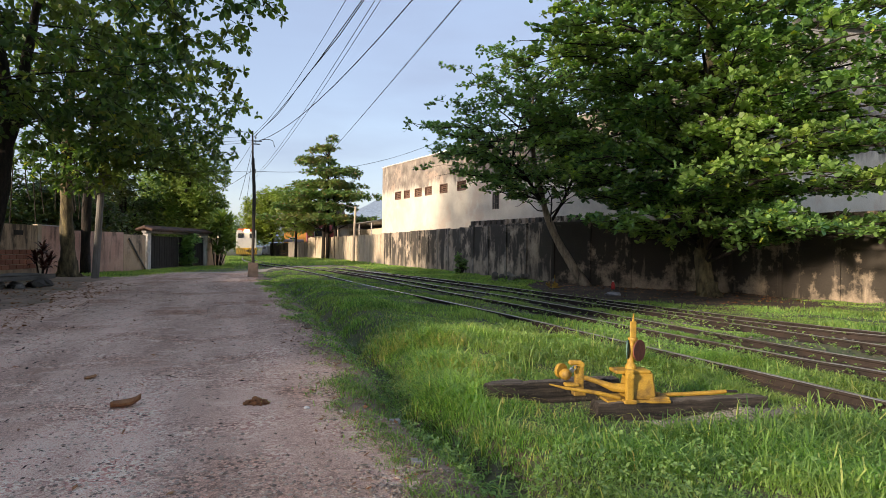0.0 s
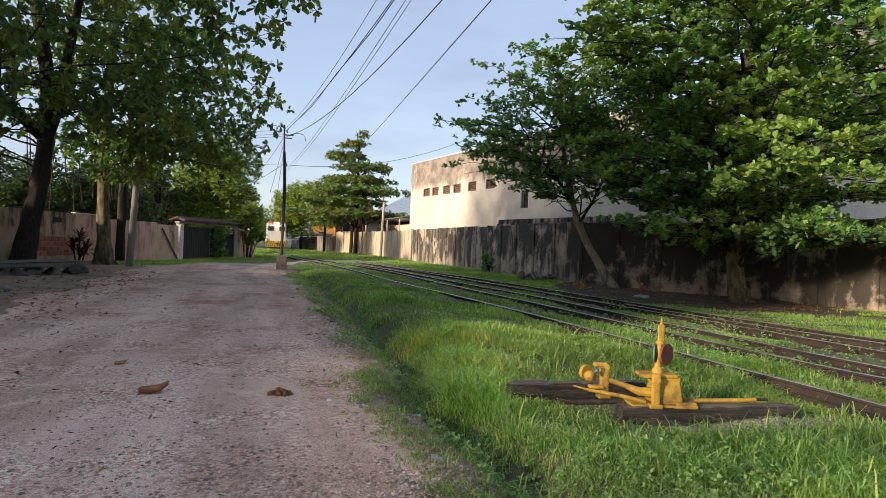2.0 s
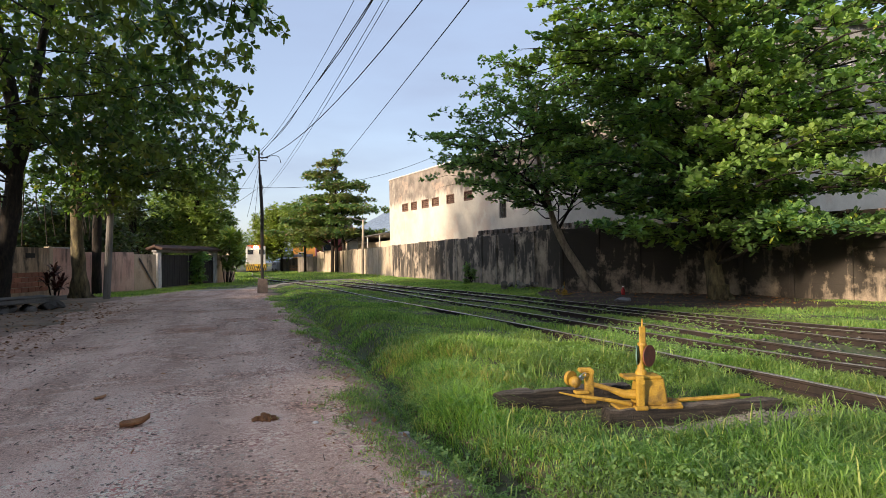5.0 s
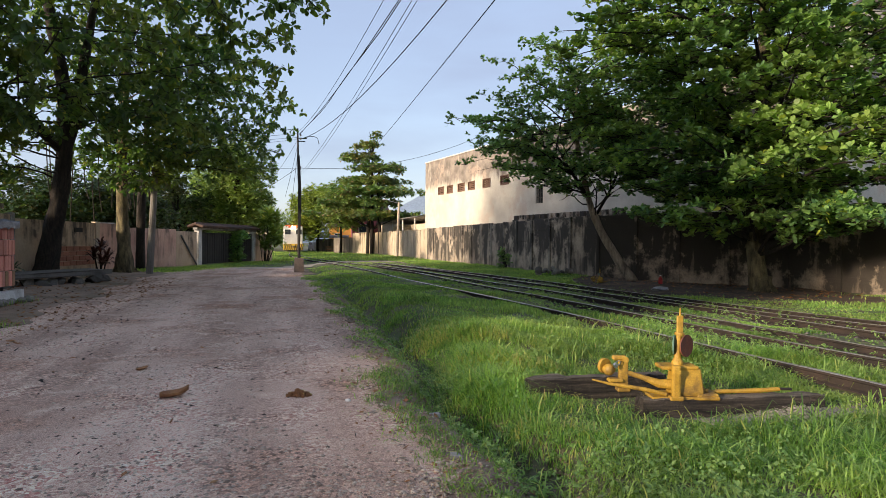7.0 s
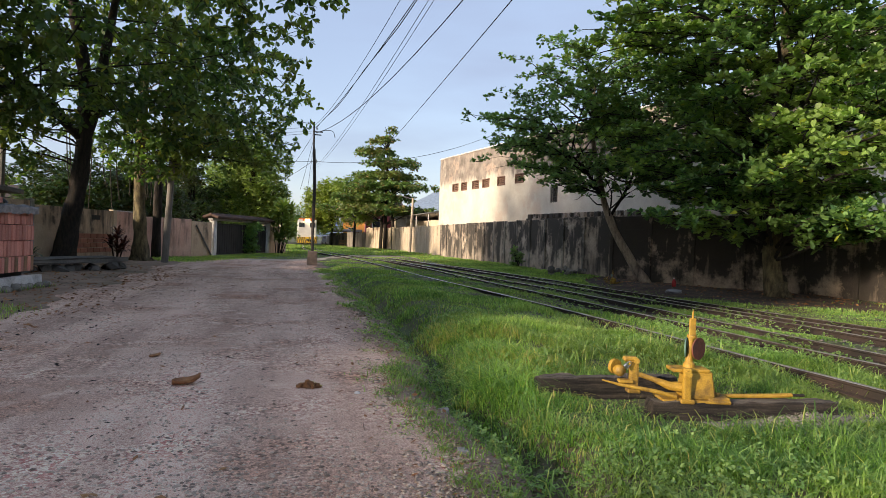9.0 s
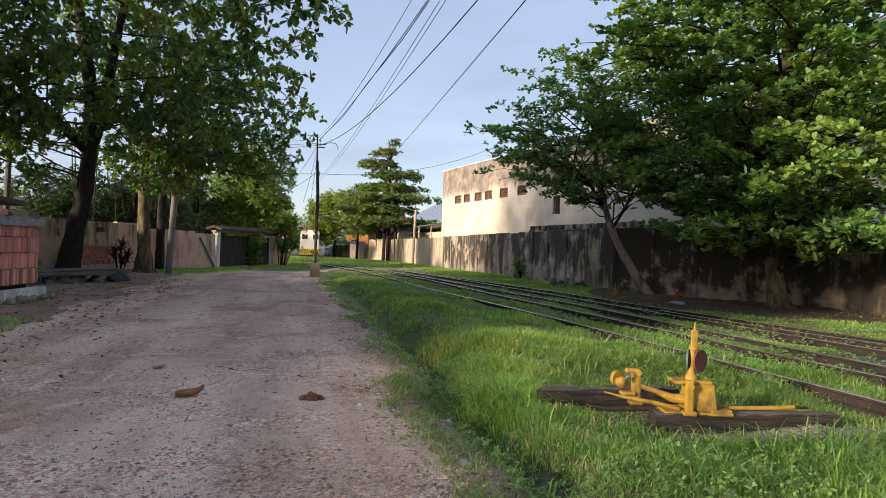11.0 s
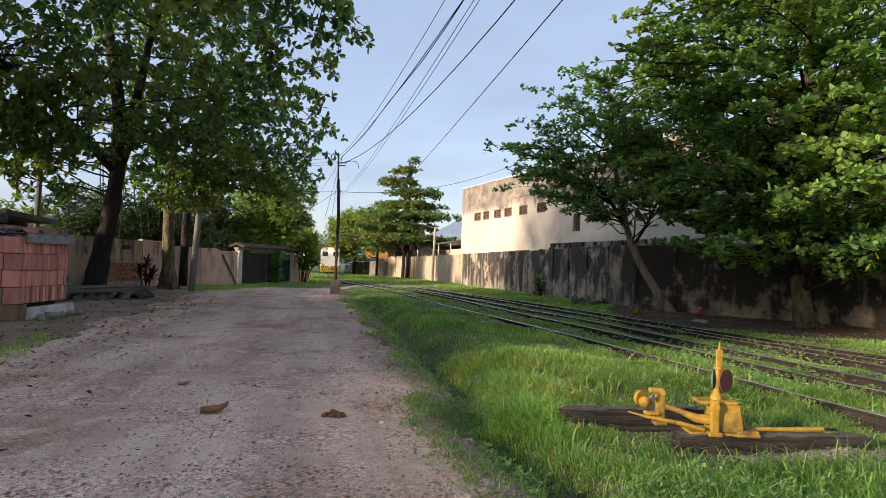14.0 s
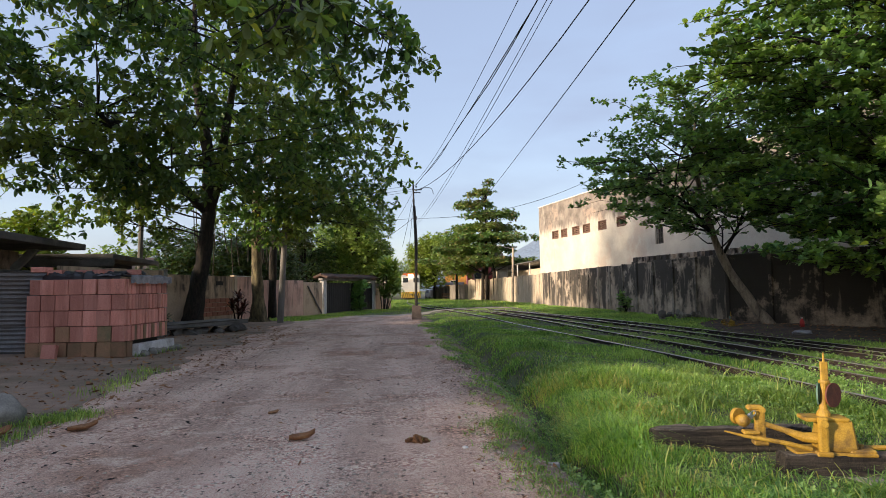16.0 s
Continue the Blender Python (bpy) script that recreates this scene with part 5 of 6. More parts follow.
tree("pale_trunk_tree", "almond tree with pale patchy trunk and buttress roots",
     [[(-7.0, 31.2, -0.1), (-6.95, 31.0, 1.0), (-7.05, 30.9, 3.2), (-7.0, 30.8, 5.6), (-6.8, 30.5, 9), (-6.5, 30.3, 12)],
      [(-6.9, 34.0, 0), (-6.8, 33.9, 4), (-6.4, 33.2, 8)]],
     [[0.48, 0.29, 0.24, 0.22, 0.16, 0.07], [0.22, 0.19, 0.1]],
     [(-4.6, 28.6, 5.5, 3.2, 3.0, 0.4), (-5.4, 29.4, 4.6, 1.9, 1.7, 0.4), (-3.0, 29.6, 5.1, 1.7, 1.5, 0.4), (-2.4, 28.4, 5.9, 2.3, 2.2, 0.35), (-4.8, 28.2, 6.5, 4.6, 4.2, 0.4), (-6.6, 29.6, 5.0, 2.0, 1.9, 0.4), (-7.0, 29.6, 5.8, 2.6, 2.4, 0.4),
      (-4.8, 28.5, 7.4, 5.2, 5.0, 0.45), (-5.0, 29, 8.5, 5.5, 5.2, 0.45), (-5.3, 29.5, 9.8, 5.3, 5.2, 0.5), (-5.8, 30, 11.2, 4.6, 4.8, 0.5), (-6.2, 30.2, 12.6, 3.4, 3.6, 0.5)],
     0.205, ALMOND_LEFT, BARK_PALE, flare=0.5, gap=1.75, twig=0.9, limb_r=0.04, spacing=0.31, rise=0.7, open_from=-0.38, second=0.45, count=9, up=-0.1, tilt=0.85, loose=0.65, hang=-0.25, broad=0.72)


def shrub_tree(name, label, x, y, z0, reach, tall, leaf, n, size, trunks=((0, 0),), bark=BARK, lobes=14, seed=1):
    """A rounded uneven crown made of many lobes of small leaf clusters."""
    rng = np.random.default_rng(seed)
    t = thing(name, pose(x, y, 0), label, "tree")
    for i, (dx, dy) in enumerate(trunks):
        part("trunk", tube(bmesh.new(), [(dx, dy, -0.15), (dx * 0.8, dy * 0.8, z0), (dx * 0.4, dy * 0.4, (z0 + tall) / 2), (0, 0, tall * 0.85)], [0.035 * tall * 0.55, 0.03 * tall * 0.5, 0.02 * tall * 0.5, 0.03], 10, 0.3), bark, t, smooth=True)
    pts = []
    for k in range(lobes):
        a, u = rng.uniform(0, 2 * np.pi), (k + 0.5) / lobes
        zc = z0 + (tall - z0) * (0.12 + 0.8 * u)
        rr = reach * 0.62 * np.sqrt(max(0.05, 1 - (1.7 * u - 0.72) ** 2)) * rng.uniform(0.6, 1)
        c = np.array([rr * np.cos(a * 3.7), rr * np.sin(a * 3.7), zc])
        rad = reach * rng.uniform(0.32, 0.5)
        m = int(0.64 * n / lobes)
        d = rng.normal(size=(m, 3))
        d /= np.linalg.norm(d, axis=1, keepdims=True)
        d *= (rng.uniform(0.35, 1, m) ** 0.4)[:, None] * rad * (1 + 0.2 * np.sin(d[:, :1] * 7 + k))
        d[:, 2] *= 0.7
        pts.append(c + d)
        part("limb", tube(bmesh.new(), [(0, 0, z0 + (zc - z0) * 0.3), tuple(c * np.array([0.5, 0.5, 1]) - np.array([0, 0, 0.3])), tuple(c)], [0.08, 0.05, 0.02], 6), bark, t)
    ob = new("crown", leaf_rosettes(np.concatenate(pts), 6, size, leaf, "crown", 0.2, 0.55))
    ob.parent = t
    tagged(ob, kind="stuff")
    return t


def layered_tree(name, label, x, y, tall, reach, leaf, trunks, seed):
    rng = np.random.default_rng(seed)
    t = thing(name, pose(x, y, 0), label, "tree")
    for dx, dy, h in trunks:
        part("trunk", tube(bmesh.new(), [(dx, dy, -0.15), (dx * 0.8, dy * 0.9, h * 0.4), (dx * 0.5, dy, h)], [0.24, 0.2, 0.06], 10, 0.2), BARK, t, smooth=True)
    tiers = []
    n = 8
    for k in range(n):
        u = k / (n - 1)
        r = reach * (1 - u) ** 0.8 * (0.8 + 0.35 * rng.uniform()) + 0.9
        tiers.append((rng.normal(0, 0.8), rng.normal(0, 0.6), tall * (0.33 + 0.64 * u), r, r, 0.34))
    limbs(t, [(0, 0, tall * q) for q in (0.2, 0.4, 0.6, 0.8)], tiers, BARK, 0.08, 5)
    ob = new("crown", leaf_rosettes(tier_points(tiers, 8, rng, hollow=0.05, lift=0.06), 8, 0.33, leaf, "crown", 0.15))
    ob.parent = t
    tagged(ob, kind="stuff")


shrub_tree("broad_tree", "bushy light-green tree behind the gateway", -3.3, 51, 2.4, 4.1, 9.0, FAR_LEAF, 5200, 0.26, seed=3, lobes=22)
shrub_tree("broad_tree", "dark bushy tree behind the garden wall", -13.5, 40, 0.8, 4.4, 5.4, DARK_LEAF, 3600, 0.26, seed=5, lobes=16)
shrub_tree("broad_tree", "dark bushy tree behind the garden wall", -9.2, 43, 0.8, 3.6, 5.4, DARK_LEAF, 3200, 0.24, seed=6, lobes=16)
shrub_tree("broad_tree", "tall sparse tree behind the tiled gateway", -7.4, 49, 1.5, 3.2, 6.6, DARK_LEAF, 2200, 0.24, seed=7, lobes=18)
shrub_tree("broad_tree", "green garden tree above the shelter roof", -14.8, 25.5, 1.5, 1.9, 5.0, YELLOWISH_LEAF, 1000, 0.26, seed=8)
shrub_tree("broad_tree", "garden tree beyond the house", -27, 40, 1.0, 4.0, 5.0, DARK_LEAF, 2200, 0.3, seed=9)
layered_tree("tiered_tree", "tall tiered almond tree at the far end of the wall", 10.6, 73, 15.0, 6.0, TIER_LEAF, [(-0.3, 1.5, 12), (0.9, -1.0, 9), (0, 0, 13.5)], 4)
shrub_tree("broad_tree", "sunlit yellow-green tree by the crossing", 5.2, 88, 2.0, 4.6, 9.2, YELLOWISH_LEAF, 3600, 0.34, seed=11, lobes=18)
shrub_tree("broad_tree", "sunlit yellow-green tree by the crossing", 7.6, 80, 3.0, 3.6, 9.5, FAR_LEAF, 2600, 0.32, seed=12, lobes=16)
for k, (x, y, r, h) in enumerate(((-7, 62, 4.5, 8), (-13, 58, 5, 6.6), (-4.5, 75, 3.5, 6.5), (-9, 100, 6, 8), (2, 150, 8, 8), (-20, 90, 7, 6.5), (-28, 62, 6, 5.2), (-3, 128, 6, 7))):
    shrub_tree("distant_tree", "distant green tree beyond the tracks", x, y, 1.0, r, h, FAR_LEAF, 1500, 0.45, seed=30 + k, lobes=14)


# ---- strap-leaved garden plants ----
def strap_plant(name, label, x, y, stems, leaf_len, mat, n=26, z=0.0):
    t = thing(name, pose(x, y, z), label, "plant")
    rng = np.random.default_rng(int(abs(x * 31 + y * 7)))
    for sx, sy, h in stems:
        if h > 0.3:
            part("stem", tube(bmesh.new(), [(sx * 0.3, sy * 0.3, -0.05), (sx, sy, h)], [0.035, 0.025], 7), BARK, t)
        V, F = [], []
        for k in range(n):
            a, e = rng.uniform(0, 6.28), rng.uniform(0.1, 1.35)
            L, W = leaf_len * rng.uniform(0.7, 1.1), leaf_len * 0.075
            d = np.array([math.cos(a), math.sin(a)])
            s = np.array([-math.sin(a), math.cos(a), 0])
            hz = h - rng.uniform(0, 0.35) * min(1, h)
            rr, zz = 0.0, 0.0
            for q in range(5):
                u = q / 4
                w = W * (0.5 + 1.2 * u * (1 - u) * 2) * (0.05 if q == 4 else 1)
                c = np.array([sx + d[0] * rr, sy + d[1] * rr, hz + zz])
                V += [tuple(c - s * w), tuple(c + s * w)]
                ang = e - 1.5 * u * u
                rr += L / 4 * math.cos(ang)
                zz += L / 4 * math.sin(ang)
                if q:
                    b0 = len(V)
                    F.append((b0 - 4, b0 - 3, b0 - 1, b0 - 2))
        ob = new("leaves", np_mesh("leaves", V, F, mat))
        ob.parent = t
strap_plant("dracaena", "dark red-leaved garden plant against the wall", -7.75, 30.2, [(0, 0, 1.3), (0.25, 0.1, 0.9), (-0.3, 0.1, 1.0), (0.1, -0.2, 0.6)], 0.6, RED_LEAF, 34)
strap_plant("dracaena", "dark strap-leaved plant beside the block stack", -8.9, 22.9, [(0, 0, 0.9), (0.3, 0.2, 0.6), (-0.2, -0.2, 0.5)], 0.55, DARK_LEAF)
strap_plant("yucca", "tall strap-leaved shrub beside the gateway", -1.15, 47.3, [(0, 0, 3.0), (0.6, -0.3, 2.5), (-0.4, 0.3, 2.4), (0.9, -0.6, 1.6), (0.3, -0.6, 3.5), (0.5, 0.2, 1.9), (0.1, -0.4, 1.2), (0.8, 0.1, 3.1)], 1.25, FAR_LEAF, 60)
shrub_tree("bush", "leafy bush before the gateway", -2.75, 44.3, 0.2, 1.2, 2.3, SMALL_LEAF, 800, 0.18, seed=40, lobes=8)
shrub_tree("bush", "small weed growing at the wall's foot", 11.9, 31.5, 0.1, 0.5, 1.3, SMALL_LEAF, 140, 0.14, seed=41, lobes=6)
# climbing stems and hanging roots between the trees
roots = thing("hanging_roots", pose(-7.6, 32.6, 0), "thin hanging stems between the tree trunks", "roots")
for k in range(16):
    x, y = rnd(-3.2, 2.4), rnd(-0.8, 0.6)
    part("stem", tube(bmesh.new(), smooth_path([(x, y, 6.2), (x + rnd(-0.1, 0.1), y, 4.5), (x + rnd(-0.2, 0.2), y, 2.6 + rnd(-0.5, 1.0))], 3), [0.025] * 7, 5), BARK, roots)

# ---- far end of the tracks ----
train = thing("locomotive", pose(1.7, 85, 0.12), "pale locomotive with a striped yellow and black bumper and lit headlamp", "locomotive")
bm = bx((0, 7, 2.15), (2.5, 14, 2.7), 0.12, seg=3)
part("body", bm, TRAINWHITE, train)
part("roof", bx((0, 7, 3.55), (2.2, 13.8, 0.3), 0.12, seg=3), TRAINRED, train, "orange-red roof hood")
part("number_panel", bx((0, -0.03, 3.5), (1.3, 0.12, 0.38), 0.04), TRAINRED, train)
for x in (-0.72, 0.72):
    w = part("window", bx((x, -0.02, 2.75), (0.72, 0.06, 0.62), 0.02), GLASSDARK, train)
    part("frame", bx((x, -0.01, 2.75), (0.84, 0.04, 0.74), 0.02), TRAINWHITE, w)
LAMPLIT = bpy.data.materials.new("lit_headlamp")
LAMPLIT.use_nodes = True
LAMPLIT.node_tree.nodes["Principled BSDF"].inputs["Emission Color"].default_value = (1.0, 0.72, 0.38, 1)
LAMPLIT.node_tree.nodes["Principled BSDF"].inputs["Emission Strength"].default_value = 14.0
for x in (-0.17, 0.17):
    bm = bmesh.new()
    rod(bm, (x, -0.16, 3.42), (x, 0.1, 3.42), 0.15, n=16)
    part("headlamp", bm, LAMPLIT, train, "glowing headlamp")
bump_ob = part("bumper", bx((0, -0.08, 0.72), (2.62, 0.22, 0.86), 0.03), STRIPE_Y, train)
for k in range(5):
    for s in (-1, 1):
        bm = bmesh.new()
        x0 = s * (0.06 + 0.26 * k)
        q = [(x0, -0.2, 0.32), (x0 + s * 0.13, -0.2, 0.32), (min(1.29, abs(x0 + s * 0.36)) * s, -0.2, 1.12), (min(1.27, abs(x0 + s * 0.23)) * s, -0.2, 1.12)]
        vs = [bm.verts.new(p) for p in q]
        f = bm.faces.new(vs)
        r = bmesh.ops.extrude_face_region(bm, geom=[f])
        bmesh.ops.translate(bm, vec=(0, 0.015, 0), verts=[v for v in r["geom"] if isinstance(v, bmesh.types.BMVert)])
        part("stripe", bm, STRIPE_B, bump_ob)
part("coupler", bx((0, -0.35, 0.78), (0.24, 0.5, 0.26), 0.04), DARKCEM, train)
part("underframe", bx((0, 7, 0.68), (2.1, 13.6, 0.4)), STRIPE_B, train)
for y in (1.6, 3.4, 10.6, 12.4):
    for x in (-0.55, 0.55):
        bm = bmesh.new()
        rod(bm, (x - 0.06, y, 0.5), (x + 0.06, y, 0.5), 0.42, n=20)
        part("wheel", bm, STRIPE_B, train)
car2 = thing("carriage", pose(1.7, 100, 0.12), "pale passenger carriage behind the locomotive", "carriage")
part("body", bx((0, 8, 2.1), (2.5, 16, 2.7), 0.15, seg=2), TRAINWHITE, car2)
part("underframe", bx((0, 8, 0.6), (2.1, 15, 0.5)), STRIPE_B, car2)
for k in range(7):
    for s in (-1, 1):
        part("window", bx((s * 1.25, 2 + 2 * k, 2.4), (0.05, 1.2, 0.8), 0.02), GLASSDARK, car2)
for y in (2.0, 14.0):
    for x in (-0.55, 0.55):
        bm = bmesh.new()
        rod(bm, (x - 0.06, y, 0.5), (x + 0.06, y, 0.5), 0.42, n=16)
        part("wheel", bm, STRIPE_B, car2)

hut = thing("shed", pose(5.0, 90.5, 0, 0, 0, -6), "low dark board shed with a sheet roof by the crossing", "shed")
part("wall", bx((2.2, 2, 1.0), (4.4, 4, 2.0)), DARKCEM, hut)
for k in range(15):
    part("board", bx((0.15 + 0.3 * k, -0.03, 0.95), (0.27, 0.04, 1.85), 0.004), WOODBOARD if k % 3 else DARKCEM, hut)
part("roof", bx((2.2, 1.9, 0), (5.0, 4.8, 0.1), 0.01), DARKCEM, hut, m=pose(0, 0, 2.18, 5, 0, 0))
crate = thing("crate", pose(6.9, 88.6, 0, 0, 0, 8), "orange-brown crate before the shed", "crate")
for z in (0.15, 0.5, 0.85):
    part("board", bx((0, 0, z), (1.2, 0.7, 0.22), 0.01), CLAY_OLD, crate)
fence2 = thing("board_fence", pose(9.2, 79.5, 0, 0, 0, 118), "grey board fence at the end of the wall", "fence")
for k in range(22):
    part("board", bx((0.22 * k, 0, 1.05 + rnd(-0.1, 0.1)), (0.2, 0.03, 2.1), 0.004), WOODBOARD, fence2)


def plain_house(name, label, x, y, w, d, h, turn, mat, roofmat):
    t = thing(name, pose(x, y, 0, 0, 0, turn), label, "house")
    part("wall", bx((0, d / 2, h / 2), (w, d, h)), mat, t)
    bm = bmesh.new()
    e = 0.4
    v = [bm.verts.new(p) for p in ((-w / 2 - e, -e, h), (w / 2 + e, -e, h), (w / 2 + e, d + e, h), (-w / 2 - e, d + e, h), (-w / 2 - e, d / 2, h + 1.1), (w / 2 + e, d / 2, h + 1.1))]
    for f in ((0, 1, 5, 4), (2, 3, 4, 5), (0, 4, 3), (1, 2, 5), (0, 3, 2, 1)):
        bm.faces.new([v[i] for i in f])
    part("roof", bm, roofmat, t)
    for k in range(max(1, int(w / 3))):
        win = part("window", bx((-w / 2 + 1.5 + 3 * k, -0.02, h * 0.58), (1.1, 0.06, 1.1)), GLASSDARK, t)
        part("frame", bx((-w / 2 + 1.5 + 3 * k, 0.0, h * 0.58), (1.3, 0.05, 1.3)), WHITEWASH, win)
    return t
plain_house("house", "orange-painted house beyond the crossing", 10.5, 108, 4.5, 6, 4.2, -6, ORANGE, TILE)
plain_house("house", "maroon two-storey house beyond the wall's end", 12.8, 90.5, 5.0, 6, 6.2, -4, MAROON, TILE)
plain_house("house", "cream house behind the plank wall", 16.2, 84, 5, 6, 4.2, -4, CREAM, TILE)
plain_house("house", "pale house far along the track", -5.5, 112, 7, 6, 3.6, 4, CREAM, TILE)
plain_house("house", "low house behind the garden walls", -22, 46, 9, 7, 3.4, 30, TAN, TILE)

van = thing("van", pose(5.3, 97, 0, 0, 0, 100), "small white van parked by the crossing", "van")
bm = bx((0, 0, 0.95), (3.9, 1.6, 1.3), 0.18, seg=3)
for v in bm.verts:
    if v.co.z > 1.2 and v.co.x > 0.8:
        v.co.x -= 0.75
part("body", bm, CARWHITE, van)
for s in (-1, 1):
    part("window", bx((-0.1, s * 0.79, 1.25), (2.2, 0.05, 0.42), 0.02), GLASSDARK, van)
part("windscreen", bx((1.45, 0, 1.28), (0.05, 1.3, 0.5), 0.02), GLASSDARK, van, m=pose(0.0, 0, 0, 0, 0, 0))
for x in (-1.2, 1.2):
    for s in (-1, 1):
        bm = bmesh.new()
        rod(bm, (x, s * 0.62, 0.31), (x, s * 0.8, 0.31), 0.31, n=18)
        wheel = part("tyre", bm, STRIPE_B, van)

# ---- litter near the wall ----
heap = thing("rubble_heap", pose(12.0, 25.2, 0.1), "small heap of grey rubble at the wall's foot", "rubble")
for k in range(22):
    part("stone", lump(rnd(0.1, 0.22), 60 + k, 0.6, 1), DARKCEM if k % 2 else ROCK, heap, m=pose(rnd(-0.8, 0.8), rnd(-0.4, 0.4), rnd(0.05, 0.25), rnd(0, 90), 0, rnd(0, 360)))
bag = part("sack", lump(0.22, 5, 0.3, 3, 0.5), TARP_GREY, smooth=True, m=pose(10.7, 15.4, 0.25, 0, 0, 30))
tagged(bag, "pale empty sack lying by the rails", "sack")
bottle = thing("canister", pose(12.9, 18.6, 0.13) @ Matrix.Scale(0.7, 4), "small red and white canister under the trees", "canister")
part("body", tube(bmesh.new(), [(0, 0, 0), (0, 0, 0.3), (0, 0, 0.36), (0, 0, 0.42)], [0.1, 0.1, 0.05, 0.04], 14), REDCLOTH, bottle, smooth=True)
part("cap", tube(bmesh.new(), [(0, 0, 0.42), (0, 0, 0.47)], [0.045, 0.045], 12), WHITEWASH, bottle)

# ---- things on the road ----
def curled_leaf(bm, c, L, turn, curl, seed):
    nx, ny = 8, 5
    g = []
    ca, sa = math.cos(turn), math.sin(turn)
    for i in range(nx):
        u = i / (nx - 1)
        w = L * 0.32 * math.sin(math.pi * min(0.97, 0.06 + u * 0.9)) ** 0.7
        row = []
        for j in range(ny):
            s = j / (ny - 1) * 2 - 1
            x, y = (u - 0.5) * L, s * w
            z = curl * L * (0.5 * s * s + 2.2 * max(0, u - 0.5) ** 2) + 0.03 * L * noise.noise(Vector((u * 5, s * 3, seed)))
            row.append(bm.verts.new((c[0] + x * ca - y * sa, c[1] + x * sa + y * ca, c[2] + z + 0.004)))
        g.append(row)
    for i in range(nx - 1):
        for j in range(ny - 1):
            bm.faces.new((g[i][j], g[i + 1][j], g[i + 1][j + 1], g[i][j + 1]))
for x, y, L, turn, curl in ((-0.98, 6.17, 0.26, 0.2, 0.38), (-3.55, 7.0, 0.3, 0.5, 0.3), (-4.35, 6.75, 0.34, 1.0, 0.3), (-4.55, 6.5, 0.26, 2.2, 0.35), (-1.55, 7.6, 0.16, 0.9, 0.2)):
    bm = bmesh.new()
    curled_leaf(bm, (x, y, float(height(x, y)) + 0.02), L, turn, curl, x)
    ob = tagged(part("dry_leaf", bm, DRYLEAF, smooth=True), "large curled brown dry leaf on the ground", "leaf", "dry leaves")
    mod = ob.modifiers.new("thickness", "SOLIDIFY")
    mod.thickness = 0.003
clod = thing("clod", pose(0.2, 5.92, 0.03), "clump of brown dung and straw on the road", "clod")
for k in range(34):
    a, r = rnd(0, 6.28), rnd(0, 1)
    part("lump", lump(rnd(0.014, 0.034), 90 + k, 0.75, 2, 1.1), CLOD, clod, m=pose(0.11 * r * math.cos(a), 0.07 * r * math.sin(a), 0.05 * (1 - r) * rnd(0.3, 1), rnd(0, 60), rnd(0, 60), rnd(0, 360)))
for k in range(16):
    a, r = rnd(0, 6.28), rnd(0.03, 0.13)
    x, y = r * math.cos(a), r * math.sin(a)
    part("straw", tube(bmesh.new(), [(x, y, 0.01), (x + rnd(-0.04, 0.04), y + rnd(-0.03, 0.03), rnd(0.01, 0.05))], [0.003, 0.002], 4), STRAW, clod)
pale = part("pebble", lump(0.03, 3, 0.5, 2), WHITEWASH, smooth=True, m=pose(0.64, 5.62, 0.03))
tagged(pale, "small white scrap on the gravel", "scrap")
boulder = part("boulder", lump(0.30, 8, 0.7, 3, 0.45), ROCK, smooth=True, m=pose(-4.75, 7.45, 0.14, 0, 0, 20))
tagged(boulder, "dark grey boulder half sunk in grass", "boulder")


def scatter_stones(n, area, lo, hi, mat, name, label, seed, power=1.0):
    rng = np.random.default_rng(seed)
    x, y = area(rng, n)
    n = len(x)
    s = lo + (hi - lo) * rng.uniform(0, 1, n) ** (3 * power)
    base = np.array([(1, 0, 0), (0, 1, 0), (-1, 0, 0), (0, -1, 0), (0, 0, 0.5), (0, 0, -0.5)], float)
    v = base[None] * (s[:, None, None]) * rng.uniform(0.55, 1.2, (n, 6, 1))
    a = rng.uniform(0, 6.28, n)
    c, si = np.cos(a)[:, None], np.sin(a)[:, None]
    X, Y = v[..., 0] * c - v[..., 1] * si, v[..., 0] * si + v[..., 1] * c
    V = np.stack([X + x[:, None], Y + y[:, None], v[..., 2] + (height(x, y) + 0.018 + s * 0.12)[:, None]], -1).reshape(-1, 3)
    f = np.array([(0, 1, 4), (1, 2, 4), (2, 3, 4), (3, 0, 4), (1, 0, 5), (2, 1, 5), (3, 2, 5), (0, 3, 5)])
    F = (np.arange(n)[:, None, None] * 6 + f[None]).reshape(-1, 3)
    return tagged(new(name, np_mesh(name, V, F, mat)), label, "gravel", kind="stuff")


def on_road(rng, n):
    y = 1.8 + 24 * rng.uniform(0, 1, n) ** 2.2
    x = -4.6 + (verge(y) + 0.25 + 4.6) * rng.uniform(0, 1, n) ** 0.8
    k = wobble(x, y * 0.5, 1.4, 3.0) + rng.normal(0, 0.5, n) > 0.0
    return x[k], y[k]
scatter_stones(48000, on_road, 0.006, 0.02, STONE, "gravel", "loose grey gravel on the road", 5)
scatter_stones(900, on_road, 0.012, 0.035, STONE, "gravel", "larger loose stones on the road", 6)
def flush_gravel(rng, n):
    y = 2.1 + 3.4 * rng.uniform(0, 1, n) ** 1.5
    x = rng.uniform(-3.2, 1.05, n)
    k = wobble(x, y, 2.2, 3.0) * 0.5 + rng.normal(0, 0.4, n) > (y - 3.4) * 0.5
    return x[k], y[k]
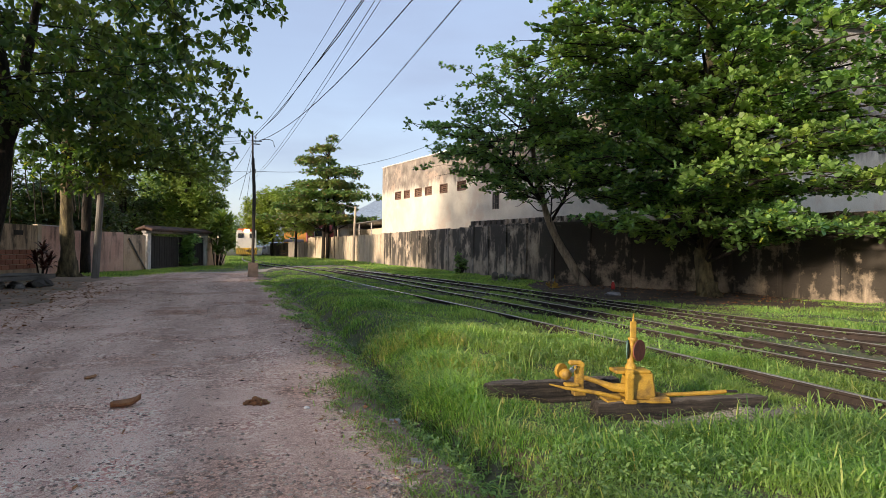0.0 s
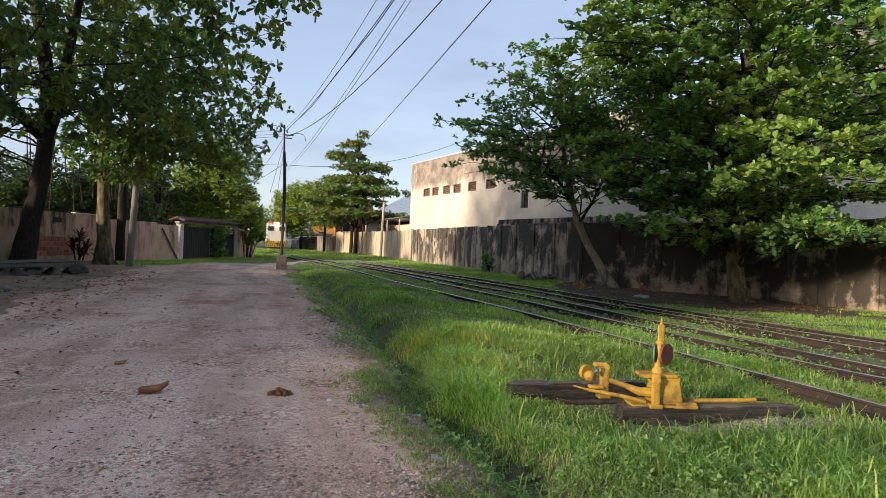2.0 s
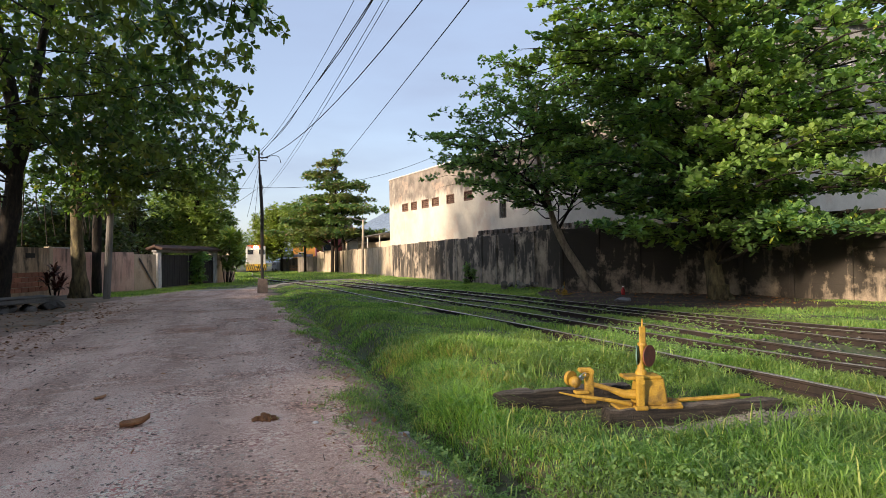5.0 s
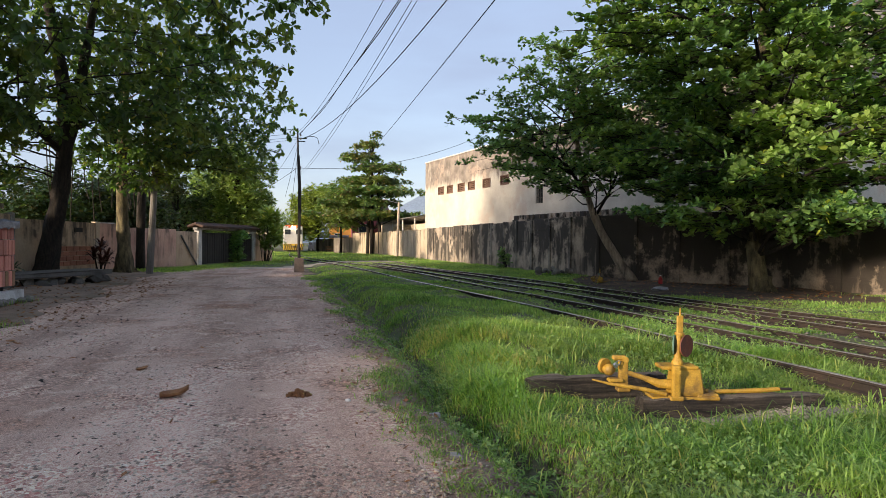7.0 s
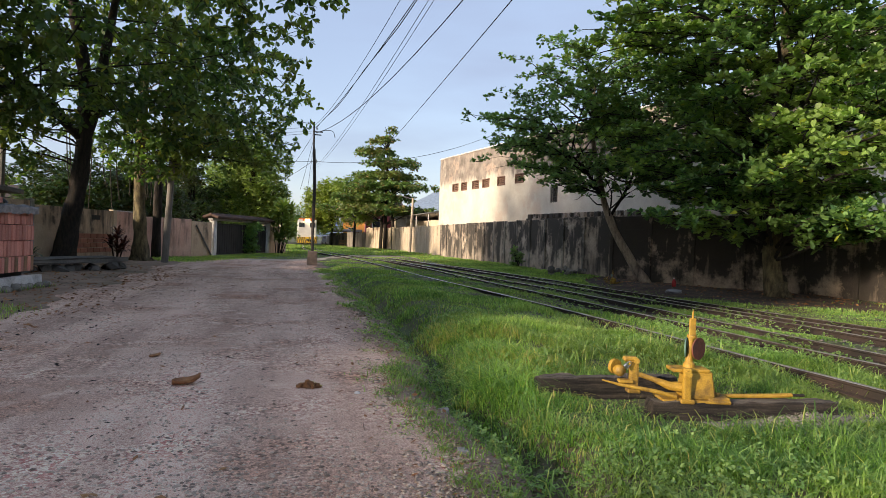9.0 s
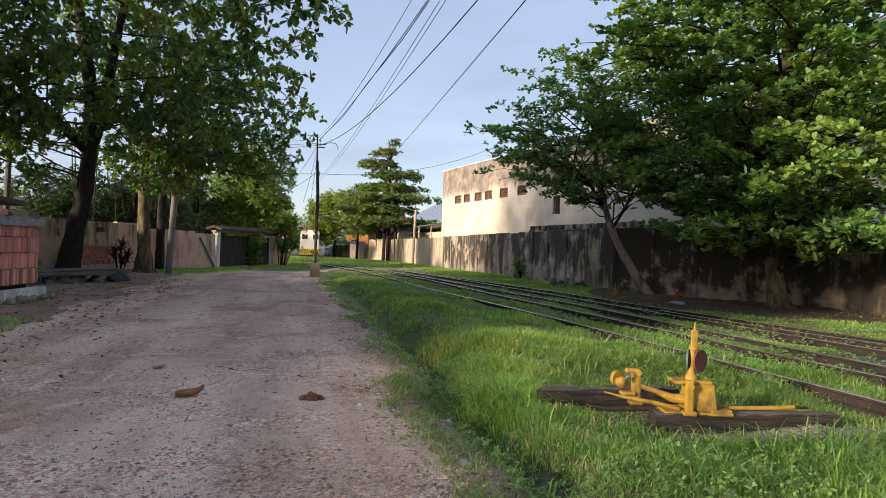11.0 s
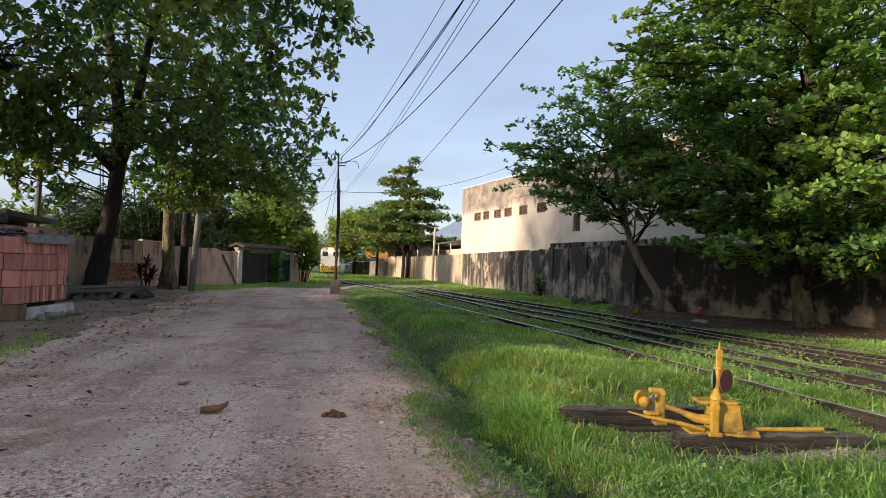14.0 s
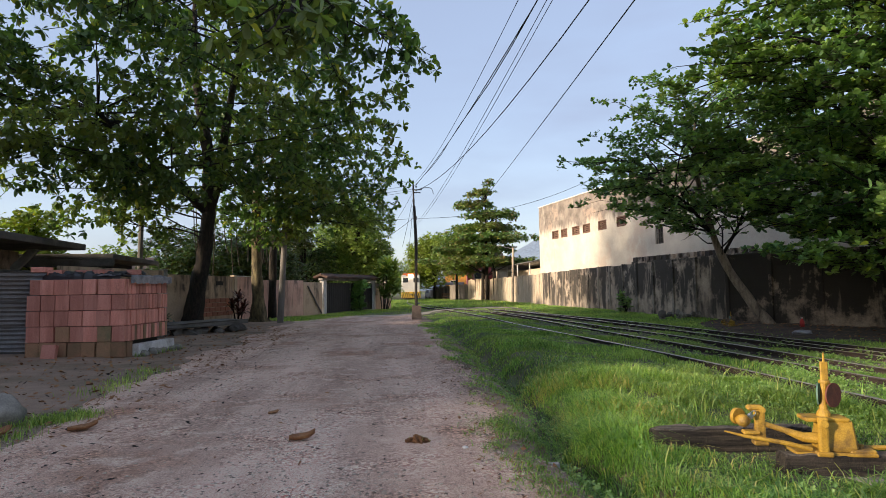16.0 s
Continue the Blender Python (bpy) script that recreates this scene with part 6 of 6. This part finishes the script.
scatter_stones(26000, flush_gravel, 0.008, 0.025, STONE, "gravel", "coarse gravel bedded in the road", 9, 0.6)
scatter_stones(8000, lambda r, n: (r.uniform(-4.2, 1.1, n), 2.6 - 8 * r.uniform(0, 1, n) ** 1.3), 0.007, 0.022, STONE, "gravel", "coarse gravel bedded in the road", 10, 0.7)
for x, y, s, a in ((1.38, 2.75, 0.24, 130), (1.22, 3.9, 0.13, 70), (1.36, 5.1, 0.11, 10)):
    bm = bx((0, 0, 0), (s, s * 0.6, 0.05), 0.012, seg=2)
    for v in bm.verts:
        v.co += Vector((noise.noise(v.co * 9 + Vector((x, y, 0))), noise.noise(v.co * 9 + Vector((y, x, 4))), 0)) * 0.05
    ob = part("concrete_chunk", bm, CEMENT, m=pose(x, y, float(height(x, y)) + 0.012, rnd(-6, 6), rnd(-6, 6), a))
    tagged(ob, "broken piece of concrete at the road's edge", "concrete chunk", "concrete chunks")
scatter_stones(3200, lambda r, n: (r.uniform(3.5, 5.3, n), 4.42 - 0.5 * r.uniform(0, 1, n) ** 1.6 - 0.14 * (r.uniform(3.5, 5.3, n) - 3.5)), 0.006, 0.028, ROCK, "gravel", "pale gravel spilled beside the switch sleeper", 7)
scatter_stones(5000, lambda r, n: (r.uniform(5, 11, n), 2 + 26 * r.uniform(0, 1, n) ** 1.5), 0.01, 0.05, DARKCEM, "ballast", "dark track ballast between the rails", 8)


def litter(n, xr, yr, size, seed, mat, label, thin=0.3):
    rng = np.random.default_rng(seed)
    x, y = rng.uniform(*xr, n), rng.uniform(*yr, n)
    a, L = rng.uniform(0, 6.28, n), size * rng.uniform(0.5, 1.3, n)
    d = np.stack([np.cos(a), np.sin(a), rng.normal(0, 0.25, n)], 1)
    s = np.stack([-np.sin(a), np.cos(a), rng.normal(0, 0.35, n)], 1)
    c = np.stack([x, y, height(x, y) + 0.022 + L * 0.1], 1)
    L = L[:, None]
    V = np.stack([c - d * L / 2, c + s * L * thin, c + d * L / 2, c - s * L * thin, c + np.array([0, 0, 1]) * L * 0.12], 1).reshape(-1, 3)
    i = np.arange(n)[:, None] * 5
    F = np.concatenate([i + np.array([[a0, b0, 4]]) for a0, b0 in ((0, 1), (1, 2), (2, 3), (3, 0))], 0)
    tagged(new("leaf_litter", np_mesh("leaf_litter", V, F, mat)), label, "leaf litter", kind="stuff")
litter(300, (-4.5, 1.2), (3, 28), 0.07, 11, DRYLEAF, "small dry leaves scattered on the road", 0.22)
litter(1700, (-9, -3.6), (4, 27), 0.11, 12, DRYLEAF, "brown dry leaves on the dirt", 0.25)
litter(650, (11.5, 16.5), (13, 24), 0.10, 13, DRYLEAF, "brown dry leaves under the trees", 0.3)
litter(500, (-6.5, -2.2), (3, 22), 0.07, 15, BARK, "dark rotting leaves and bark bits on the dirt", 0.2)
litter(110, (-4.5, 1.2), (3.0, 24), 0.08, 14, BARK, "dark twigs on the road", 0.04)

litter(420, (0.75, 1.95), (2.4, 11), 0.08, 16, WOODBOARD, "thin brown stalks and roots at the road's edge", 0.035)
litter(260, (0.7, 1.9), (2.4, 12), 0.06, 17, DRYLEAF, "small dry leaves at the road's edge", 0.25)

# ---- grass ----
def blades(name, x, y, length, width, label, seed, mat=GRASS, lean=0.55, bits=3):
    rng = np.random.default_rng(seed)
    n = len(x)
    a = rng.uniform(0, 6.28, n)
    d = np.stack([np.cos(a), np.sin(a), np.zeros(n)], 1)
    s = np.stack([-np.sin(a + rng.normal(0, 0.5, n)), np.cos(a), np.zeros(n)], 1)
    L = (length * rng.uniform(0.5, 1.25, n))[:, None]
    W = (width * rng.uniform(0.6, 1.3, n))[:, None]
    k = (lean * rng.uniform(0.25, 1.5, n))[:, None]
    c = np.stack([x, y, height(x, y) - 0.01], 1)
    up = np.array([[0, 0, 1.0]])
    if bits == 3:
        m1 = c + up * L * 0.45 + d * L * k * 0.22
        m2 = c + up * L * (0.82 - 0.12 * k) + d * L * k * 0.62
        tip = c + up * L * (0.98 - 0.42 * k) + d * L * k * 1.15
        V = np.stack([c - s * W * 0.7, c + s * W * 0.7, m1 - s * W, m1 + s * W, m2 - s * W * 0.7, m2 + s * W * 0.7, tip], 1).reshape(-1, 3)
        i = np.arange(n)[:, None] * 7
        F = np.concatenate([i + np.array([[p]]).reshape(1, -1) for p in ((0, 1, 3), (0, 3, 2), (2, 3, 5), (2, 5, 4), (4, 5, 6))], 0)
    else:
        m1 = c + up * L * 0.6 + d * L * k * 0.35
        tip = c + up * L * (0.98 - 0.3 * k) + d * L * k * 1.0
        V = np.stack([c - s * W, c + s * W, m1 + s * W * 0.8, m1 - s * W * 0.8, tip], 1).reshape(-1, 3)
        i = np.arange(n)[:, None] * 5
        F = np.concatenate([i + np.array([p]).reshape(1, -1) for p in ((0, 1, 2), (0, 2, 3), (3, 2, 4))], 0)
    tagged(new(name, np_mesh(name, V, F, mat)), label, "grass", kind="stuff")


def rail_gap(x, y):
    """True away from the rails, where grass can stand."""
    ok = np.ones(len(x), bool)
    for route in RAIL_ROUTES:
        r = np.array(route)
        ok &= np.abs(x - np.interp(y, r[:, 1], r[:, 0])) > 0.09
    return ok


def grow(n, xr, yr, seed, near=1.0):
    rng = np.random.default_rng(seed)
    x = rng.uniform(*xr, n)
    y = yr[0] + (yr[1] - yr[0]) * rng.uniform(0, 1, n) ** near
    v = verge(y)
    tuft = wobble(x, y, 2.2, 1.0) * 0.6 + wobble(x, y, 5.0, 4.0) * 0.5
    e = x - v - 0.12 * rng.normal(0, 1, n)
    bald = np.clip(wobble(x, y, 3.4, 9.0) + 0.6 * wobble(x, y, 7.0, 3.0) - 0.25, 0, 0.8) * (1 - step(7, 10, y))
    dens = (1 - bald) * (0.5 * step(-0.85, 0.1, e) * np.clip(tuft + 0.1, 0, 1) + 0.72 * step(0.25, 0.85, e)) * (0.65 + 0.5 * tuft)
    ditch = np.exp(-((x - v - 0.45) / 0.22) ** 2) * (1 - step(14, 24, y)) * (1 - 0.75 * step(6.5, 10, y))
    dens *= 1 - np.clip(0.62 + 0.6 * wobble(x, y, 2.7, 5.0), 0, 0.95) * ditch
    yard = step(5.2, 6.2, x - 0.0) * (1 - step(10.9, 11.6, x)) * (1 - step(30, 36, y))
    yard = yard * (1 - step(8.9, 9.5, x) * step(20, 24, y))
    dens *= 1 - yard * np.clip(0.2 - 0.5 * tuft, 0, 1)
    bare = ((x - 13.5) / 3.3) ** 2 + ((y - 17.5) / 6.2) ** 2 < 1.0
    dens[bare] *= 0.03
    sw = (np.abs(x - 4.4) < 1.0) & (np.abs(y - 4.05) < 0.33)
    dens[sw] *= 0.6
    k = (rng.uniform(0, 1, n) < dens) & rail_gap(x, y)
    for sx, sy, hl, tn in ((3.06, 5.26, 0.75, -4), (4.06, 4.56, 0.93, -8)):
        c, s2 = math.cos(radians(tn)), math.sin(radians(tn))
        u, w = (x - sx) * c + (y - sy) * s2, -(x - sx) * s2 + (y - sy) * c
        k &= ~((np.abs(u) < hl + 0.02) & (np.abs(w) < 0.10))
    x, y = x[k], y[k]
    v = verge(y)
    L = 0.065 + 0.165 * np.clip(wobble(x, y, 0.9, 5.0) + 0.5 * wobble(x, y, 3.0, 2.0) + 0.3, 0, 1.2)
    L *= 0.45 + 0.55 * step(0.1, 0.8, x - v)
    L *= 1 - 0.25 * step(5.0, 6.0, x)
    L *= 1 - 0.35 * step(7.5, 12, y)
    gap = np.min([np.abs(x - np.interp(y, np.array(r)[:, 1], np.array(r)[:, 0])) for r in RAIL_ROUTES], 0)
    L *= 0.55 + 0.45 * np.clip((gap - 0.08) / 0.5, 0, 1)
    L *= 1 - 0.4 * step(27, 31, y)
    for sx, sy, hl in ((3.06, 5.26, 0.75), (4.06, 4.56, 0.95)):
        front = (np.abs(x - sx) < hl) & (y > sy - 0.62) & (y < sy)
        L[front] *= 0.26 if sx > 3.5 else 0.45
    return x, y, L
x, y, L = grow(230000, (0.7, 7.5), (1.6, 8.5), 21, 0.9)
blades("grass", x, y, L, 0.0042, "fresh green grass on the bank beside the switch", 31, lean=1.05, bits=2)
x, y, L = grow(45000, (0.9, 7.5), (1.6, 7.0), 25, 0.9)
blades("grass", x, y, L * 1.35, 0.0048, "longer bent grass blades on the bank", 38, lean=1.25)
x, y, L = grow(230000, (1.0, 12.0), (8, 20), 22, 1.2)
blades("grass", x, y, L * 1.0, 0.0075, "green grass on the bank and between rails", 32, bits=2)
x, y, L = grow(95000, (0.6, 12.4), (19, 36), 23, 1.0)
blades("grass", x, y, L * 1.05, 0.012, "green grass along the tracks", 33, bits=2)
x, y, L = grow(70000, (10.5, 16.8), (2, 14), 24, 1.0)
blades("grass", x, y, L * 1.0, 0.010, "short grass before the concrete wall", 34, bits=2)
rng = np.random.default_rng(77)
x, y = rng.uniform(-4.2, 12, 38000), rng.uniform(36, 92, 38000)
pxy = np.array([(p.x, p.y) for p in pc])
k = np.min(np.hypot(x[:, None] - pxy[None, ::2, 0], y[:, None] - pxy[None, ::2, 1]), 1) > 1.2
k &= (x > -1.5 - 2.5 * step(44, 38, y)) & (wobble(x, y, 0.8, 1) + rng.normal(0, 0.5, 38000) > -0.6)
blades("grass", x[k], y[k], (0.2 + 0.1 * wobble(x[k], y[k], 0.7, 2.0)) * (0.3 + 0.7 * step(45, 52, y[k])), 0.022, "rough grass at the far end of the road", 35, bits=2)
x, y = rng.uniform(8.6, 12.9, 46000), rng.uniform(20, 50, 46000)
r4 = np.array(RAIL_ROUTES[4])
k = (x > np.interp(y, r4[:, 1], r4[:, 0]) + 0.3) & (x < np.interp(y, [20, 24.5, 30, 40, 50], [13.9, 12.8, 12.4, 12.1, 11.9])) & (((x - 13.5) / 3.4) ** 2 + ((y - 17.5) / 6.4) ** 2 > 1.0)
blades("grass", x[k], y[k], 0.12 + 0.04 * wobble(x[k], y[k], 1.0, 3.0), 0.013, "fresh grass strip along the wall's foot", 41, bits=2)
# ragged tufts along the road's edge, dried blades on the bank, earth crumbs in the ditch
cy = 2.0 + 26 * rng.uniform(0, 1, 620) ** 1.7
cx = verge(cy) + rng.normal(0.17, 0.25, 620)
cx = np.where((cx < verge(cy) - 0.55), verge(cy), cx)
reach = rng.uniform(0.03, 0.11, 620)
x, y = np.repeat(cx, 30) + np.repeat(reach, 30) * rng.normal(0, 1, 18600), np.repeat(cy, 30) + np.repeat(reach, 30) * rng.normal(0, 1.3, 18600)
blades("grass", x, y, np.repeat(rng.uniform(0.04, 0.13, 620), 30), np.where(y > 9, 0.008, 0.0042), "small grass tufts along the road's ragged edge", 39, lean=1.3, bits=2)
x, y = rng.normal(2.25, 0.55, 9000), rng.normal(7.3, 1.3, 9000)
k = (x > verge(y) + 0.5) & (wobble(x, y, 3.0, 2.0) > -0.1)
blades("dry_grass", x[k], y[k], 0.16 + 0.06 * wobble(x[k], y[k], 2.0), 0.0045, "yellowed dry grass blades on the bank", 40, STRAW, 1.1, 2)
def ditch_side(rng, n):
    y = 2.0 + 16 * rng.uniform(0, 1, n) ** 1.8
    return verge(y) + rng.uniform(-0.25, 0.75, n), y
scatter_stones(10000, ditch_side, 0.005, 0.028, DIRT, "earth_crumbs", "brown earth crumbs and grit along the ditch", 44)
x, y, L = grow(45000, (0.9, 12.0), (-6.0, 1.9), 26, 0.8)
blades("grass", x, y, L, 0.009, "green grass on the bank and between rails", 42, bits=2)
# tall seeding grass in the foreground
x, y = rng.uniform(1.6, 6.6, 9000), 1.6 + 8 * rng.uniform(0, 1, 9000) ** 1.4
k = (wobble(x, y, 2.6, 6.0) + 0.4 * wobble(x, y, 6.0, 1.0) > 0.28) & (x > verge(y) + 0.45) & ~((x > 2.2) & (x < 5.5) & (y > 4.3) & (y < 5.6))
blades("tall_grass", x[k], y[k], 0.24 + 0.08 * wobble(x[k], y[k], 1.0), 0.0048, "taller coarse grass beside the road", 36, lean=0.8)
# grass at the foot of the walls and by the boulder
gx, gy = [], []
for ax, ay, bx_, by_, wd, n in ((-6.1, 32.5, -3.7, 39.5, 1.3, 9000), (-3.6, 40, -1.0, 47, 1.3, 7000), (-4.5, 7.3, -3.9, 7.9, 0.28, 900), (-4.6, 5.2, -4.1, 6.8, 0.25, 500), (-4.6, 9.5, -4.9, 12.5, 0.4, 500), (-6.2, 14.9, -5.9, 17, 0.15, 300)):
    t = rng.uniform(0, 1, n)
    gx.append(ax + (bx_ - ax) * t + rng.normal(0, wd * 0.5, n))
    gy.append(ay + (by_ - ay) * t + rng.normal(0, wd * 0.5, n))
gx, gy = np.concatenate(gx), np.concatenate(gy)
blades("grass", gx, gy, np.full(len(gx), 0.14), np.where(gy > 25, 0.014, 0.005), "grass tufts on the dirt and at the walls' foot", 37, bits=2)


def weeds(n, xr, yr, seed, size, label):
    rng = np.random.default_rng(seed)
    x, y = rng.uniform(*xr, n), yr[0] + (yr[1] - yr[0]) * rng.uniform(0, 1, n) ** 1.3
    k = (wobble(x, y, 1.6, 9.0) + 0.5 * wobble(x, y, 4.0, 3.0) > -0.15) & (x > verge(y) + 0.15) & rail_gap(x, y)
    k &= ~((x > 2.2) & (x < 5.6) & (y > 3.75) & (y < 5.5)) & (((x - 13.5) / 3.3) ** 2 + ((y - 17.5) / 6.2) ** 2 > 1.0)
    x, y = x[k], y[k]
    c = np.stack([x, y, height(x, y) + rng.uniform(0.03, 0.15, len(x))], 1)
    tagged(new("weeds", leaf_rosettes(c, 6, size, WEED, "weeds", 0.3, 0.6)), label, "weeds", kind="stuff")
weeds(9000, (1.0, 7.5), (1.6, 10), 51, 0.03, "small broad-leaved weeds in the grass")
weeds(3600, (5.5, 12), (6, 24), 52, 0.036, "broad-leaved weeds between the rails")
